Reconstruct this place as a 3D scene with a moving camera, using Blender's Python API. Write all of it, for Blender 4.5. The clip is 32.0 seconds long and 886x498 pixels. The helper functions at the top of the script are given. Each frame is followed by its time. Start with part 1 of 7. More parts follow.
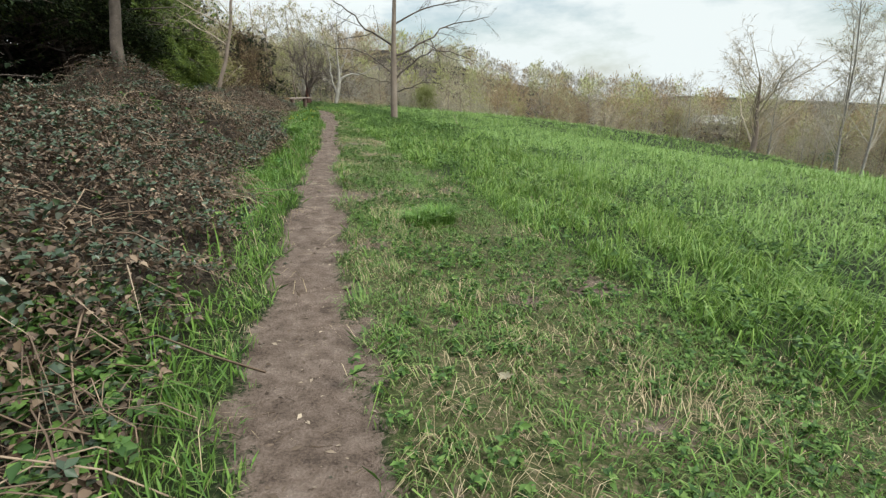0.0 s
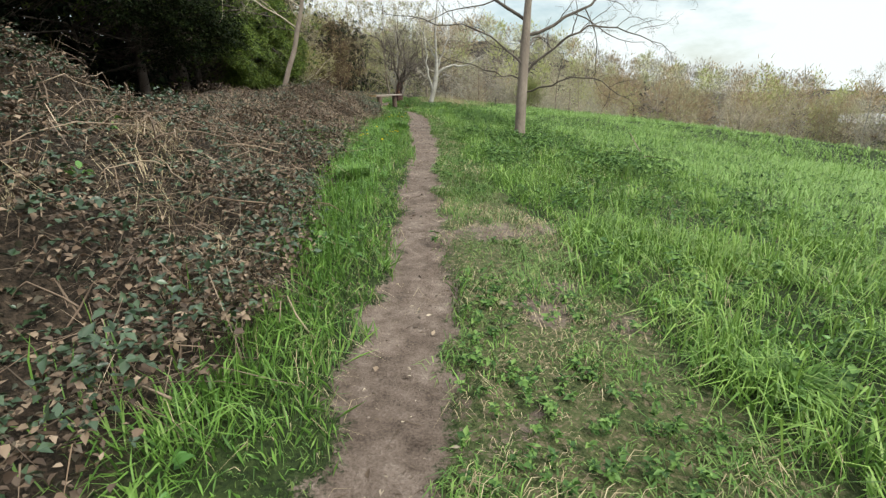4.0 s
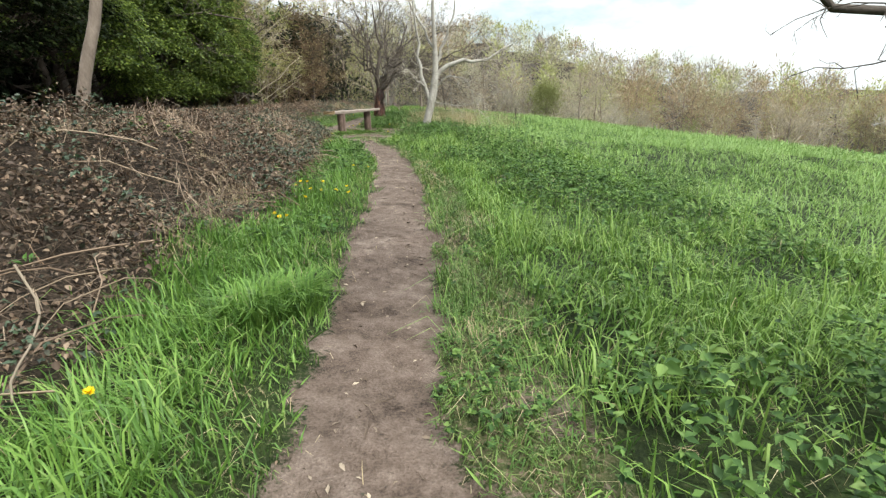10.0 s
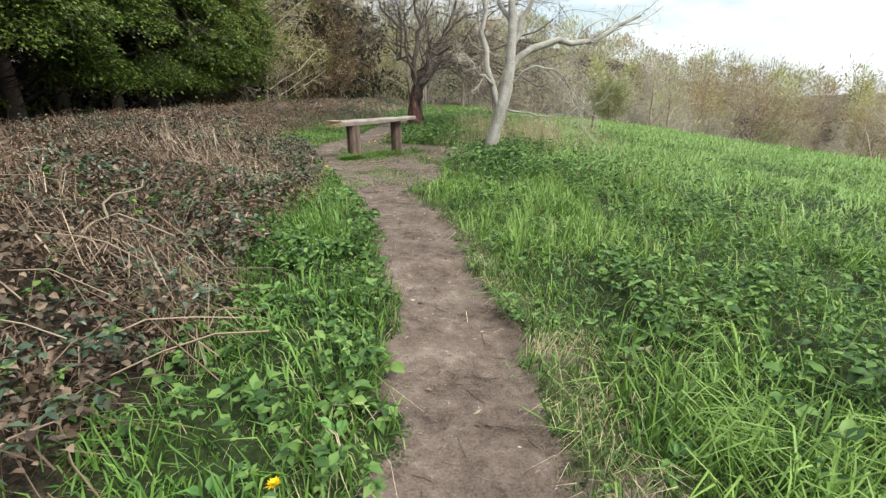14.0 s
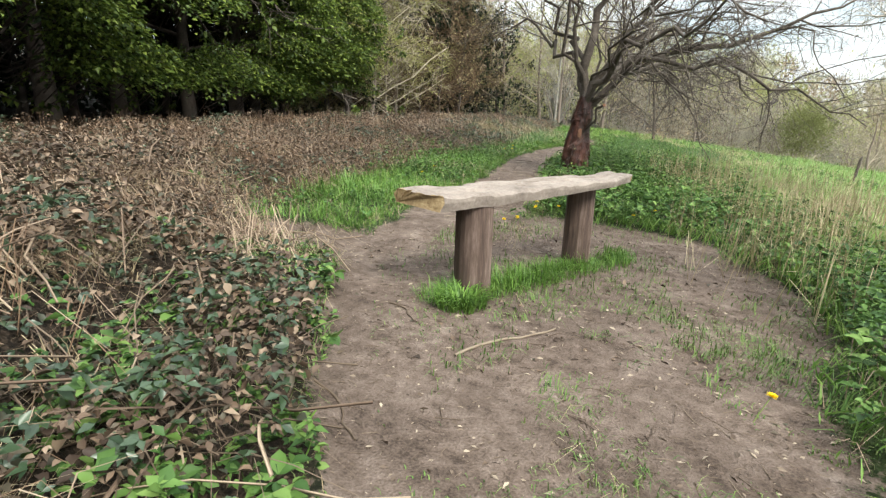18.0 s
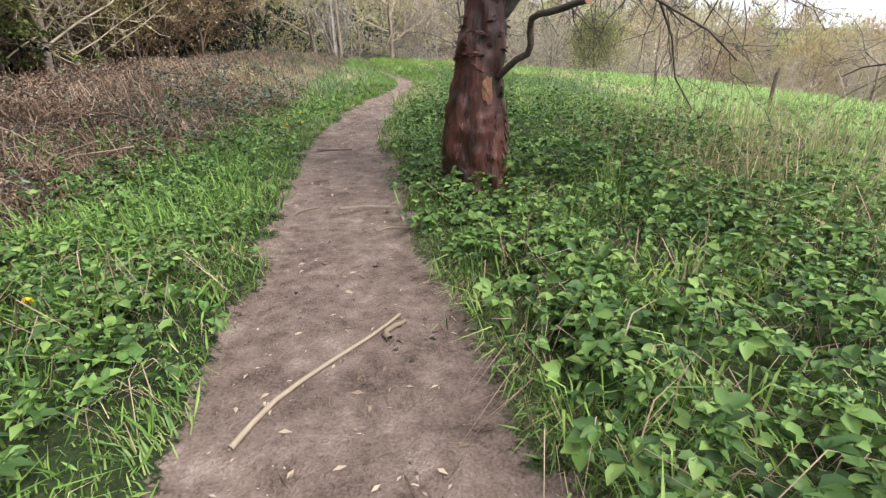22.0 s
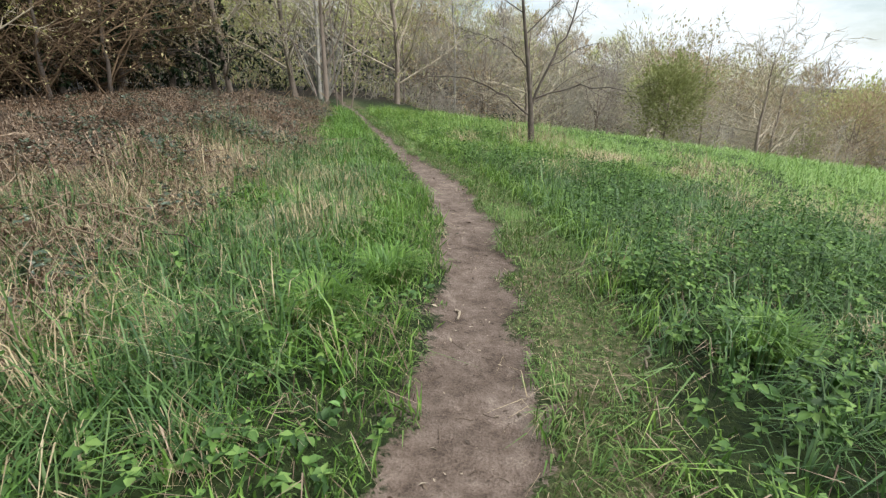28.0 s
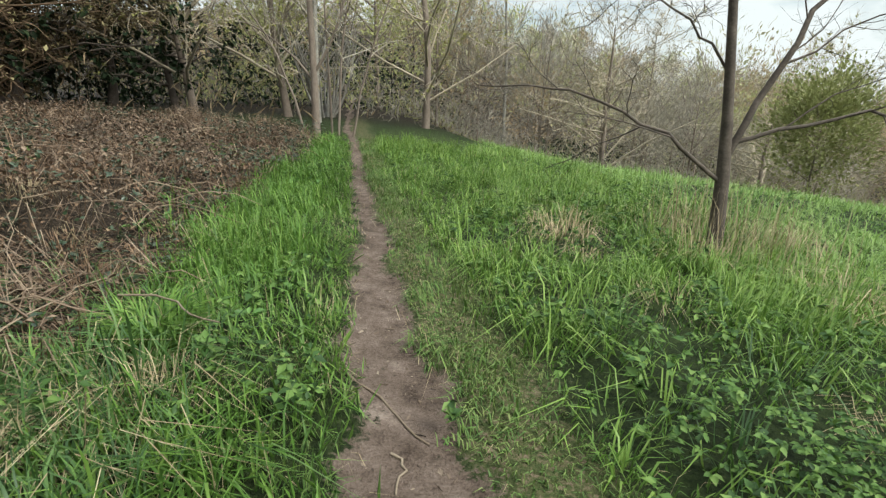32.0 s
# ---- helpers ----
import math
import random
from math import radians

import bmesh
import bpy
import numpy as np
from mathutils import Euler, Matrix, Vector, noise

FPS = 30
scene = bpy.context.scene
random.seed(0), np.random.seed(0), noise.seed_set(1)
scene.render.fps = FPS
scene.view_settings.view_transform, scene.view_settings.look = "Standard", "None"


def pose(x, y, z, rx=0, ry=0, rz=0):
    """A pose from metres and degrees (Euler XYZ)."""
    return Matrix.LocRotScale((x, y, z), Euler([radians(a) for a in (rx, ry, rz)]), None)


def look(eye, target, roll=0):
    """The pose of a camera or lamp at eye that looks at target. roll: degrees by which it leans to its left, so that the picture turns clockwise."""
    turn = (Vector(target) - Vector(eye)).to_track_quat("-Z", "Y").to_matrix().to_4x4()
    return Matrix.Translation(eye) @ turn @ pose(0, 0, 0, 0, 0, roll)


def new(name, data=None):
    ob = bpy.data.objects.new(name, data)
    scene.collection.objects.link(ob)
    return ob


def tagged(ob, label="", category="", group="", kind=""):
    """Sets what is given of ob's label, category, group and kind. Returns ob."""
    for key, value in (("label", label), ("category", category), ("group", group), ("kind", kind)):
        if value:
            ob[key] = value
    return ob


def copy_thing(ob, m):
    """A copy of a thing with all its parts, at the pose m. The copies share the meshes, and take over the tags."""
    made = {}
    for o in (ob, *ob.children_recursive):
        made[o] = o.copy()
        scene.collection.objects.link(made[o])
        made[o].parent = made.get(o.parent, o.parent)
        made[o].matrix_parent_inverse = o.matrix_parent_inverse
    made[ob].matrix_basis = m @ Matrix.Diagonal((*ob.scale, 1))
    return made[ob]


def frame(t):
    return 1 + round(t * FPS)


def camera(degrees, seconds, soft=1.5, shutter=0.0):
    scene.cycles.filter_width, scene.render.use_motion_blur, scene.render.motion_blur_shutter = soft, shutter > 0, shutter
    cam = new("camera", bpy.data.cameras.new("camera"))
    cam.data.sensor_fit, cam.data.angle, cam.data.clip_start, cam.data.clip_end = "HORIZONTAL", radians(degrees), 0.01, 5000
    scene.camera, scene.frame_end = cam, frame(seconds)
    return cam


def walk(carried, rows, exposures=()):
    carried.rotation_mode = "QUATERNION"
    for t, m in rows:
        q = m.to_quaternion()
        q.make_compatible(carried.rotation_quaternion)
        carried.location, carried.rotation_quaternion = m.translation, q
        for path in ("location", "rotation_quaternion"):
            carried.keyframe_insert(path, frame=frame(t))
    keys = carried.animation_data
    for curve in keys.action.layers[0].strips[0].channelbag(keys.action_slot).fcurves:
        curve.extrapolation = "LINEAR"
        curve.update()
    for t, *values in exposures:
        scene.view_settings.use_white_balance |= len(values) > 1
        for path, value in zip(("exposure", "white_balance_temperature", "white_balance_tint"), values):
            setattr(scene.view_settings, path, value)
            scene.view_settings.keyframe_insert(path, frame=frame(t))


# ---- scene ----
cam = camera(82.0, 32.0, 1.35)
PATH = [
    (0, (-0.003, -0.002, 1.25), (-0.052, 1.903, 0.64), -1.4),
    (0.5, (-0.084, 0.838, 1.243), (-0.146, 2.741, 0.633), -1.6),
    (1, (-0.248, 1.72, 1.251), (-0.377, 3.62, 0.641), -1.9),
    (1.5, (-0.409, 2.517, 1.266), (-0.619, 4.411, 0.657), -1.1),
    (2, (-0.628, 3.356, 1.278), (-0.944, 5.234, 0.667), -1.0),
    (2.5, (-0.858, 4.146, 1.317), (-1.199, 6.019, 0.705), -0.7),
    (4.5, (-1.843, 7.633, 1.391), (-2.225, 9.493, 0.761), -1.6),
    (5, (-2.114, 8.572, 1.404), (-2.481, 10.437, 0.781), -2.0),
    (5.5, (-2.343, 9.505, 1.425), (-2.696, 11.375, 0.808), -1.9),
    (6, (-2.524, 10.429, 1.406), (-2.861, 12.299, 0.783), -2.2),
    (6.5, (-2.728, 11.34, 1.399), (-3.055, 13.207, 0.764), -2.0),
    (7, (-2.928, 12.254, 1.408), (-3.25, 14.121, 0.768), -2.1),
    (7.5, (-3.104, 13.124, 1.462), (-3.419, 14.994, 0.827), -1.8),
    (8, (-3.265, 14.027, 1.462), (-3.568, 15.901, 0.832), -2.2),
    (8.5, (-3.443, 14.929, 1.459), (-3.744, 16.804, 0.832), -2.3),
    (9, (-3.589, 15.804, 1.461), (-3.89, 17.677, 0.827), -2.5),
    (9.5, (-3.777, 16.673, 1.438), (-4.108, 18.545, 0.816), -2.4),
    (10, (-3.967, 17.558, 1.414), (-4.333, 19.426, 0.801), -2.2),
    (10.5, (-4.222, 18.407, 1.441), (-4.625, 20.269, 0.833), -1.9),
    (11, (-4.428, 19.203, 1.453), (-4.853, 21.061, 0.846), -1.7),
    (11.5, (-4.713, 20.014, 1.443), (-5.171, 21.865, 0.84), -1.6),
    (12, (-4.919, 20.806, 1.44), (-5.366, 22.659, 0.837), -1.5),
    (12.5, (-5.176, 21.585, 1.435), (-5.634, 23.434, 0.827), -1.6),
    (13, (-5.388, 22.29, 1.427), (-5.85, 24.138, 0.817), -1.4),
    (13.5, (-5.638, 23.003, 1.418), (-6.116, 24.842, 0.793), -1.2),
    (14, (-5.901, 23.74, 1.422), (-6.381, 25.579, 0.8), -1.1),
    (14.5, (-6.166, 24.454, 1.424), (-6.659, 26.292, 0.81), -1.2),
    (16.5, (-7.432, 27.501, 1.339), (-8.05, 29.317, 0.766), 0.6),
    (17, (-7.863, 28.338, 1.331), (-8.56, 30.129, 0.768), 0.9),
    (17.5, (-8.281, 29.107, 1.343), (-9.063, 30.86, 0.776), 1.0),
    (18, (-8.708, 29.846, 1.346), (-9.568, 31.562, 0.772), 1.4),
    (18.5, (-9.124, 30.537, 1.345), (-10.088, 32.198, 0.781), 1.3),
    (19, (-9.578, 31.162, 1.382), (-10.668, 32.723, 0.773), -1.9),
    (19.5, (-10.049, 31.8, 1.352), (-11.197, 33.306, 0.708), -6.3),
    (20, (-10.47, 32.505, 1.266), (-11.224, 34.224, 0.575), -12.2),
    (20.5, (-10.671, 33.251, 1.214), (-10.895, 35.072, 0.417), -8.3),
    (21, (-10.834, 34.063, 1.204), (-10.989, 35.888, 0.401), -6.2),
    (21.5, (-10.875, 34.882, 1.204), (-10.98, 36.711, 0.402), -3.6),
    (22, (-10.887, 35.712, 1.197), (-11.006, 37.537, 0.388), -2.8),
    (22.5, (-10.966, 36.465, 1.24), (-11.097, 38.29, 0.433), -1.4),
    (23, (-11.106, 37.274, 1.287), (-11.284, 39.082, 0.451), -1.0),
    (23.5, (-11.337, 38.057, 1.322), (-11.571, 39.838, 0.442), -0.3),
    (24, (-11.559, 38.765, 1.307), (-11.895, 40.517, 0.402), -0.5),
    (24.5, (-11.908, 39.454, 1.246), (-12.211, 41.212, 0.341), 0.3),
    (25, (-12.186, 40.171, 1.236), (-12.447, 41.948, 0.355), 1.3),
    (25.5, (-12.353, 40.933, 1.237), (-12.568, 42.735, 0.397), 1.8),
    (26, (-12.42, 41.682, 1.271), (-12.587, 43.507, 0.47), 2.0),
    (26.5, (-12.486, 42.348, 1.263), (-12.614, 44.187, 0.488), 1.3),
    (28.5, (-12.568, 45.37, 1.217), (-12.617, 47.256, 0.553), 0.6),
    (29, (-12.614, 46.201, 1.209), (-12.643, 48.094, 0.564), 0.7),
    (29.5, (-12.633, 47.055, 1.168), (-12.656, 48.954, 0.541), 0.5),
    (30, (-12.692, 47.884, 1.11), (-12.72, 49.785, 0.489), 0.5),
    (30.5, (-12.728, 48.697, 1.039), (-12.759, 50.598, 0.42), 0.3),
    (31, (-12.848, 49.588, 1.013), (-12.938, 51.493, 0.41), 0.4),
    (31.5, (-12.991, 50.488, 0.999), (-13.13, 52.388, 0.39), 1.1),
    (32, (-13.134, 51.381, 0.968), (-13.328, 53.268, 0.336), 1.2),
]
STOPS = [(0, 1.35, 6500, 1), (2.5, 1.42, 6500, 1), (6, 1.68, 6550, -1), (10, 1.8, 6500, 2), (14, 1.72, 6450, 3), (18, 1.98, 6500, 2), (19, 2.17, 6500, 1), (20, 2.25, 6500, 5),
         (21, 2.32, 6450, 11), (22, 2.1, 6450, 12), (23, 2.1, 6450, 13), (24, 2.7, 6350, 15), (25, 2.78, 6300, 12), (26, 2.3, 6350, 7), (28.5, 1.52, 6350, 4), (32, 1.42, 6500, 0)]
walk(cam, [(t, look(eye, target, roll)) for t, eye, target, roll in PATH], STOPS)

# ---- light ----
SUN_AZ, SUN_EL = radians(122), radians(46)
world = bpy.data.worlds.new("sky")
scene.world = world
world.use_nodes = True
wt = world.node_tree
wt.nodes.clear()


def node(tree, kind, **sets):
    n = tree.nodes.new(kind)
    for k, v in sets.items():
        n.inputs[k.replace("_", " ")].default_value = v
    return n


sky = wt.nodes.new("ShaderNodeTexSky")
sky.sky_type, sky.sun_disc = "NISHITA", False
sky.sun_elevation, sky.sun_rotation = SUN_EL, SUN_AZ
coord = wt.nodes.new("ShaderNodeTexCoord")
cloud = node(wt, "ShaderNodeTexNoise", Scale=2.6, Detail=7.0, Roughness=0.6)
stretch = wt.nodes.new("ShaderNodeMapping")
stretch.inputs["Scale"].default_value = (1, 1, 2.6)
ramp = wt.nodes.new("ShaderNodeValToRGB")
ramp.color_ramp.elements[0].position, ramp.color_ramp.elements[1].position = 0.3, 0.5
cover = wt.nodes.new("ShaderNodeMix")
cover.data_type = "RGBA"
# an overcast sky, twice as bright overhead as at the horizon
up = wt.nodes.new("ShaderNodeSeparateXYZ")
lift = wt.nodes.new("ShaderNodeMapRange")
lift.inputs["From Min"].default_value, lift.inputs["From Max"].default_value = 0.12, 1.0
lift.inputs["To Min"].default_value, lift.inputs["To Max"].default_value = 8.2, 21.0
tone = wt.nodes.new("ShaderNodeVectorMath")
tone.operation = "SCALE"
tone.inputs[0].default_value = (0.97, 1.0, 1.05)
back = node(wt, "ShaderNodeBackground", Strength=0.045)
wout = wt.nodes.new("ShaderNodeOutputWorld")
wt.links.new(coord.outputs["Generated"], up.inputs["Vector"])
wt.links.new(up.outputs["Z"], lift.inputs["Value"])
wt.links.new(lift.outputs["Result"], tone.inputs["Scale"])
wt.links.new(tone.outputs["Vector"], cover.inputs["B"])
wt.links.new(coord.outputs["Generated"], stretch.inputs["Vector"])
wt.links.new(stretch.outputs["Vector"], cloud.inputs["Vector"])
wt.links.new(cloud.outputs["Fac"], ramp.inputs["Fac"])
wt.links.new(ramp.outputs["Color"], cover.inputs["Factor"])
wt.links.new(sky.outputs["Color"], cover.inputs["A"])
wt.links.new(cover.outputs["Result"], back.inputs["Color"])
wt.links.new(back.outputs["Background"], wout.inputs["Surface"])

sun_data = bpy.data.lights.new("sun", "SUN")
sun_data.energy, sun_data.angle, sun_data.color = 1.7, radians(22), (1.0, 0.95, 0.88)
sun = new("sun", sun_data)
to_sun = Vector((math.sin(SUN_AZ) * math.cos(SUN_EL), math.cos(SUN_AZ) * math.cos(SUN_EL), math.sin(SUN_EL)))
sun.matrix_world = look(to_sun * 60, (0, 0, 0))


# ---- materials ----
def surface(name, colours, scale=8.0, rough=0.8, bump=0.3, fine=60.0, island=0.0, through_light=0.0, objects=0.0, gloss=0.3, stretch_z=1.0):
    """A rough natural surface: colours along a ramp, driven by coarse and fine noise and by the piece."""
    m = bpy.data.materials.new(name)
    m.use_nodes = True
    t = m.node_tree
    bsdf = t.nodes["Principled BSDF"]
    bsdf.inputs["Roughness"].default_value = rough
    bsdf.inputs["Specular IOR Level"].default_value = gloss
    tc = t.nodes.new("ShaderNodeTexCoord")
    mp = t.nodes.new("ShaderNodeMapping")
    mp.inputs["Scale"].default_value = (1, 1, stretch_z)
    t.links.new(tc.outputs["Object"], mp.inputs["Vector"])
    a = node(t, "ShaderNodeTexNoise", Scale=scale, Detail=5.0, Roughness=0.6)
    b = node(t, "ShaderNodeTexNoise", Scale=fine, Detail=4.0, Roughness=0.65)
    for n in (a, b):
        t.links.new(mp.outputs["Vector"], n.inputs["Vector"])
    mix = t.nodes.new("ShaderNodeMix")
    mix.inputs["Factor"].default_value = 0.4
    t.links.new(a.outputs["Fac"], mix.inputs["A"])
    t.links.new(b.outputs["Fac"], mix.inputs["B"])
    value = mix.outputs["Result"]
    if island or objects:
        if island:
            rnd, amount = t.nodes.new("ShaderNodeNewGeometry").outputs["Random Per Island"], island
        else:
            rnd, amount = t.nodes.new("ShaderNodeObjectInfo").outputs["Random"], objects
        mix2 = t.nodes.new("ShaderNodeMix")
        mix2.inputs["Factor"].default_value = amount
        t.links.new(value, mix2.inputs["A"])
        t.links.new(rnd, mix2.inputs["B"])
        value = mix2.outputs["Result"]
    ramp = t.nodes.new("ShaderNodeValToRGB")
    el = ramp.color_ramp.elements
    lo, hi = (0.0, 1.0) if island > 0.6 else (0.12, 0.9) if island else (0.3, 0.7)
    while len(el) < len(colours):
        el.new(0.5)
    for k, c in enumerate(colours):
        el[k].position = lo + (hi - lo) * k / max(1, len(colours) - 1)
        el[k].color = (*c, 1)
    t.links.new(value, ramp.inputs["Fac"])
    t.links.new(ramp.outputs["Color"], bsdf.inputs["Base Color"])
    if bump:
        bn = node(t, "ShaderNodeBump", Strength=bump, Distance=0.02)
        t.links.new(mix.outputs["Result"], bn.inputs["Height"])
        t.links.new(bn.outputs["Normal"], bsdf.inputs["Normal"])
    if through_light:
        tr = t.nodes.new("ShaderNodeBsdfTranslucent")
        sh = t.nodes.new("ShaderNodeMixShader")
        sh.inputs["Fac"].default_value = through_light
        t.links.new(ramp.outputs["Color"], tr.inputs["Color"])
        t.links.new(bsdf.outputs["BSDF"], sh.inputs[1])
        t.links.new(tr.outputs["BSDF"], sh.inputs[2])
        t.links.new(sh.outputs["Shader"], t.nodes["Material Output"].inputs["Surface"])
    return m


M_GRASS = surface("meadow_grass", [(0.05, 0.09, 0.02), (0.12, 0.21, 0.042), (0.20, 0.31, 0.064), (0.31, 0.40, 0.13)], 0.7, 0.45, 0, 5, island=0.55, through_light=0.32)
M_LUSH = surface("verge_grass", [(0.025, 0.06, 0.014), (0.09, 0.18, 0.034), (0.155, 0.27, 0.052), (0.25, 0.34, 0.10)], 0.9, 0.45, 0, 6, island=0.5, through_light=0.3)
M_SHORT = surface("trodden_grass", [(0.03, 0.062, 0.016), (0.08, 0.15, 0.034), (0.135, 0.205, 0.052), (0.23, 0.24, 0.10)], 1.0, 0.6, 0, 9, island=0.7, through_light=0.2)
M_FARGRASS = surface("slope_grass", [(0.085, 0.15, 0.035), (0.16, 0.265, 0.065), (0.235, 0.35, 0.10), (0.34, 0.42, 0.18)], 0.7, 0.5, 0, 5, island=0.5, through_light=0.35)
M_DEEPGRASS = surface("rank_grass", [(0.014, 0.034, 0.012), (0.045, 0.095, 0.028), (0.095, 0.17, 0.048), (0.17, 0.24, 0.09)], 0.8, 0.4, 0, 6, island=0.7, through_light=0.25)
M_DRYSTEM = surface("dry_stem", [(0.08, 0.052, 0.036), (0.20, 0.14, 0.10), (0.40, 0.31, 0.225)], 2, 0.7, 0, 9, island=0.75, through_light=0.1)
M_STRAW = surface("dead_straw", [(0.22, 0.165, 0.10), (0.36, 0.285, 0.175), (0.50, 0.42, 0.28)], 2, 0.7, 0, 9, island=0.7, through_light=0.15)
M_HERB = surface("nettle_leaf", [(0.01, 0.025, 0.008), (0.042, 0.09, 0.022), (0.105, 0.185, 0.043), (0.2, 0.28, 0.08)], 0.9, 0.55, 0.1, 30, island=0.7, through_light=0.22, gloss=0.25)
M_DOCK = surface("dock_leaf", [(0.045, 0.11, 0.025), (0.09, 0.19, 0.04), (0.15, 0.27, 0.075)], 3, 0.45, 0.2, 40, island=0.5, through_light=0.25, gloss=0.4)
M_BRAMBLE = surface("bramble_leaf", [(0.016, 0.011, 0.008), (0.043, 0.028, 0.02), (0.08, 0.052, 0.036), (0.033, 0.04, 0.026), (0.115, 0.076, 0.052), (0.06, 0.04, 0.028), (0.165, 0.112, 0.076), (0.25, 0.185, 0.132), (0.11, 0.05, 0.032)], 1.2, 0.6, 0.1, 25, island=0.8, through_light=0.1, gloss=0.3)
M_IVY = surface("dark_bramble_leaf", [(0.012, 0.025, 0.012), (0.028, 0.05, 0.023), (0.062, 0.09, 0.046)], 2, 0.38, 0.1, 25, island=0.7, through_light=0.1, gloss=0.5)
M_CANE = surface("bramble_cane", [(0.05, 0.033, 0.024), (0.105, 0.074, 0.052), (0.20, 0.15, 0.11)], 3, 0.7, 0.2, 40, island=0.7)
M_BRACKEN = surface("dead_bracken", [(0.06, 0.036, 0.023), (0.15, 0.093, 0.058), (0.27, 0.185, 0.12)], 1.2, 0.8, 0.1, 20, island=0.65, through_light=0.1)
M_BARK = surface("grey_brown_bark", [(0.10, 0.078, 0.064), (0.18, 0.143, 0.118), (0.27, 0.22, 0.185)], 6, 0.85, 0.7, 45, stretch_z=0.35)
M_PALE = surface("pale_grey_bark", [(0.11, 0.097, 0.082), (0.24, 0.222, 0.198), (0.36, 0.345, 0.315)], 5, 0.8, 0.7, 40)
M_CHERRY = surface("cherry_bark", [(0.004, 0.003, 0.0025), (0.02, 0.007, 0.005), (0.082, 0.027, 0.018), (0.21, 0.12, 0.085)], 7, 0.5, 1.0, 44, stretch_z=0.22, gloss=0.5)
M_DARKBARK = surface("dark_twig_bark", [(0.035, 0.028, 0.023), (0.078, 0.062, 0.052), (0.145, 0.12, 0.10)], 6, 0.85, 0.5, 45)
# M_TWIG is kept pale: distance haze is put into its colour.
M_TWIG = surface("bare_twigs", [(0.21, 0.175, 0.13), (0.33, 0.28, 0.21), (0.43, 0.375, 0.29)], 0.6, 0.9, 0, 6, island=0.4)
M_TWIGPALE = surface("pale_twigs", [(0.28, 0.245, 0.20), (0.38, 0.34, 0.285), (0.46, 0.42, 0.36)], 0.6, 0.9, 0, 6, island=0.4)
M_BUD = surface("opening_leaf", [(0.20, 0.19, 0.07), (0.29, 0.29, 0.09), (0.37, 0.36, 0.13)], 0.5, 0.6, 0, 5, island=0.5, through_light=0.3)
M_BUDBROWN = surface("brown_bud", [(0.24, 0.195, 0.11), (0.33, 0.285, 0.15), (0.35, 0.345, 0.16)], 0.5, 0.7, 0, 5, island=0.5, through_light=0.25)
M_SPRING = surface("spring_leaf", [(0.15, 0.165, 0.06), (0.23, 0.245, 0.095), (0.32, 0.325, 0.15)], 0.7, 0.55, 0, 6, island=0.5, through_light=0.4)
# One leaf in two tones: M_LEAF as lit, M_SHADELEAF darkened as in shade.
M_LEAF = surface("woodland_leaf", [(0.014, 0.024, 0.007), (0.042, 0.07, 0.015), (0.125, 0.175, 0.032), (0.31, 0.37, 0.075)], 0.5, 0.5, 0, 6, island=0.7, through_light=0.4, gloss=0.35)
M_SHADELEAF = surface("shaded_woodland_leaf", [(0.003, 0.006, 0.003), (0.007, 0.011, 0.004), (0.012, 0.02, 0.006), (0.06, 0.076, 0.016)], 0.5, 0.65, 0, 6, island=0.55, through_light=0.12, gloss=0.08)
# Evergreen leaf, taken nearly to black so that shade lies in its colour.
M_SHADEGREEN = surface("shaded_evergreen_leaf", [(0.007, 0.012, 0.007), (0.015, 0.025, 0.012), (0.033, 0.048, 0.02)], 0.5, 0.7, 0, 6, island=0.55, through_light=0.05, gloss=0.08)
# Far woods are painted pale, so distance haze lies in their colours.
M_FARWOOD = surface("hazed_distant_wood", [(0.30, 0.25, 0.19), (0.40, 0.345, 0.25), (0.43, 0.41, 0.26), (0.37, 0.40, 0.21), (0.50, 0.47, 0.38)], 0.16, 0.9, 0, 0.8, island=0.3, through_light=0.3, gloss=0.1)
M_FARBARE = surface("hazed_bare_twigs", [(0.24, 0.205, 0.175), (0.33, 0.29, 0.25), (0.42, 0.385, 0.34)], 0.16, 0.9, 0, 0.8, island=0.3, through_light=0.25, gloss=0.1)
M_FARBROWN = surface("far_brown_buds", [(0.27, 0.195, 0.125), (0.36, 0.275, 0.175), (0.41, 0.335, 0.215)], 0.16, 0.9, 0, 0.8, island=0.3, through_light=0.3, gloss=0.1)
M_FAROLIVE = surface("hazed_opening_leaf", [(0.30, 0.295, 0.13), (0.38, 0.39, 0.17), (0.42, 0.44, 0.21)], 0.16, 0.8, 0, 0.8, island=0.3, through_light=0.35, gloss=0.1)
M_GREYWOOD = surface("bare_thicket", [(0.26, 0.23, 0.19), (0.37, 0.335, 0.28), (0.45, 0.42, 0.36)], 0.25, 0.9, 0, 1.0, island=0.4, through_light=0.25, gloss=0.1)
M_SEAT = surface("weathered_oak", [(0.085, 0.066, 0.056), (0.205, 0.168, 0.146), (0.30, 0.257, 0.226)], 4, 0.78, 0.8, 40, gloss=0.25)
# Brown leaf and twig colours, darkened to stand for the western wood's shade.
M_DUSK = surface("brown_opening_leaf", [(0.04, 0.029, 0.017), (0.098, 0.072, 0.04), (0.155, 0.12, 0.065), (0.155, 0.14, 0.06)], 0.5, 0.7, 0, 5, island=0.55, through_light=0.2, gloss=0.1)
M_SHADETWIG = surface("shaded_brown_twigs", [(0.05, 0.033, 0.022), (0.11, 0.073, 0.045), (0.18, 0.125, 0.08)], 0.6, 0.9, 0, 6, island=0.5, gloss=0.15)
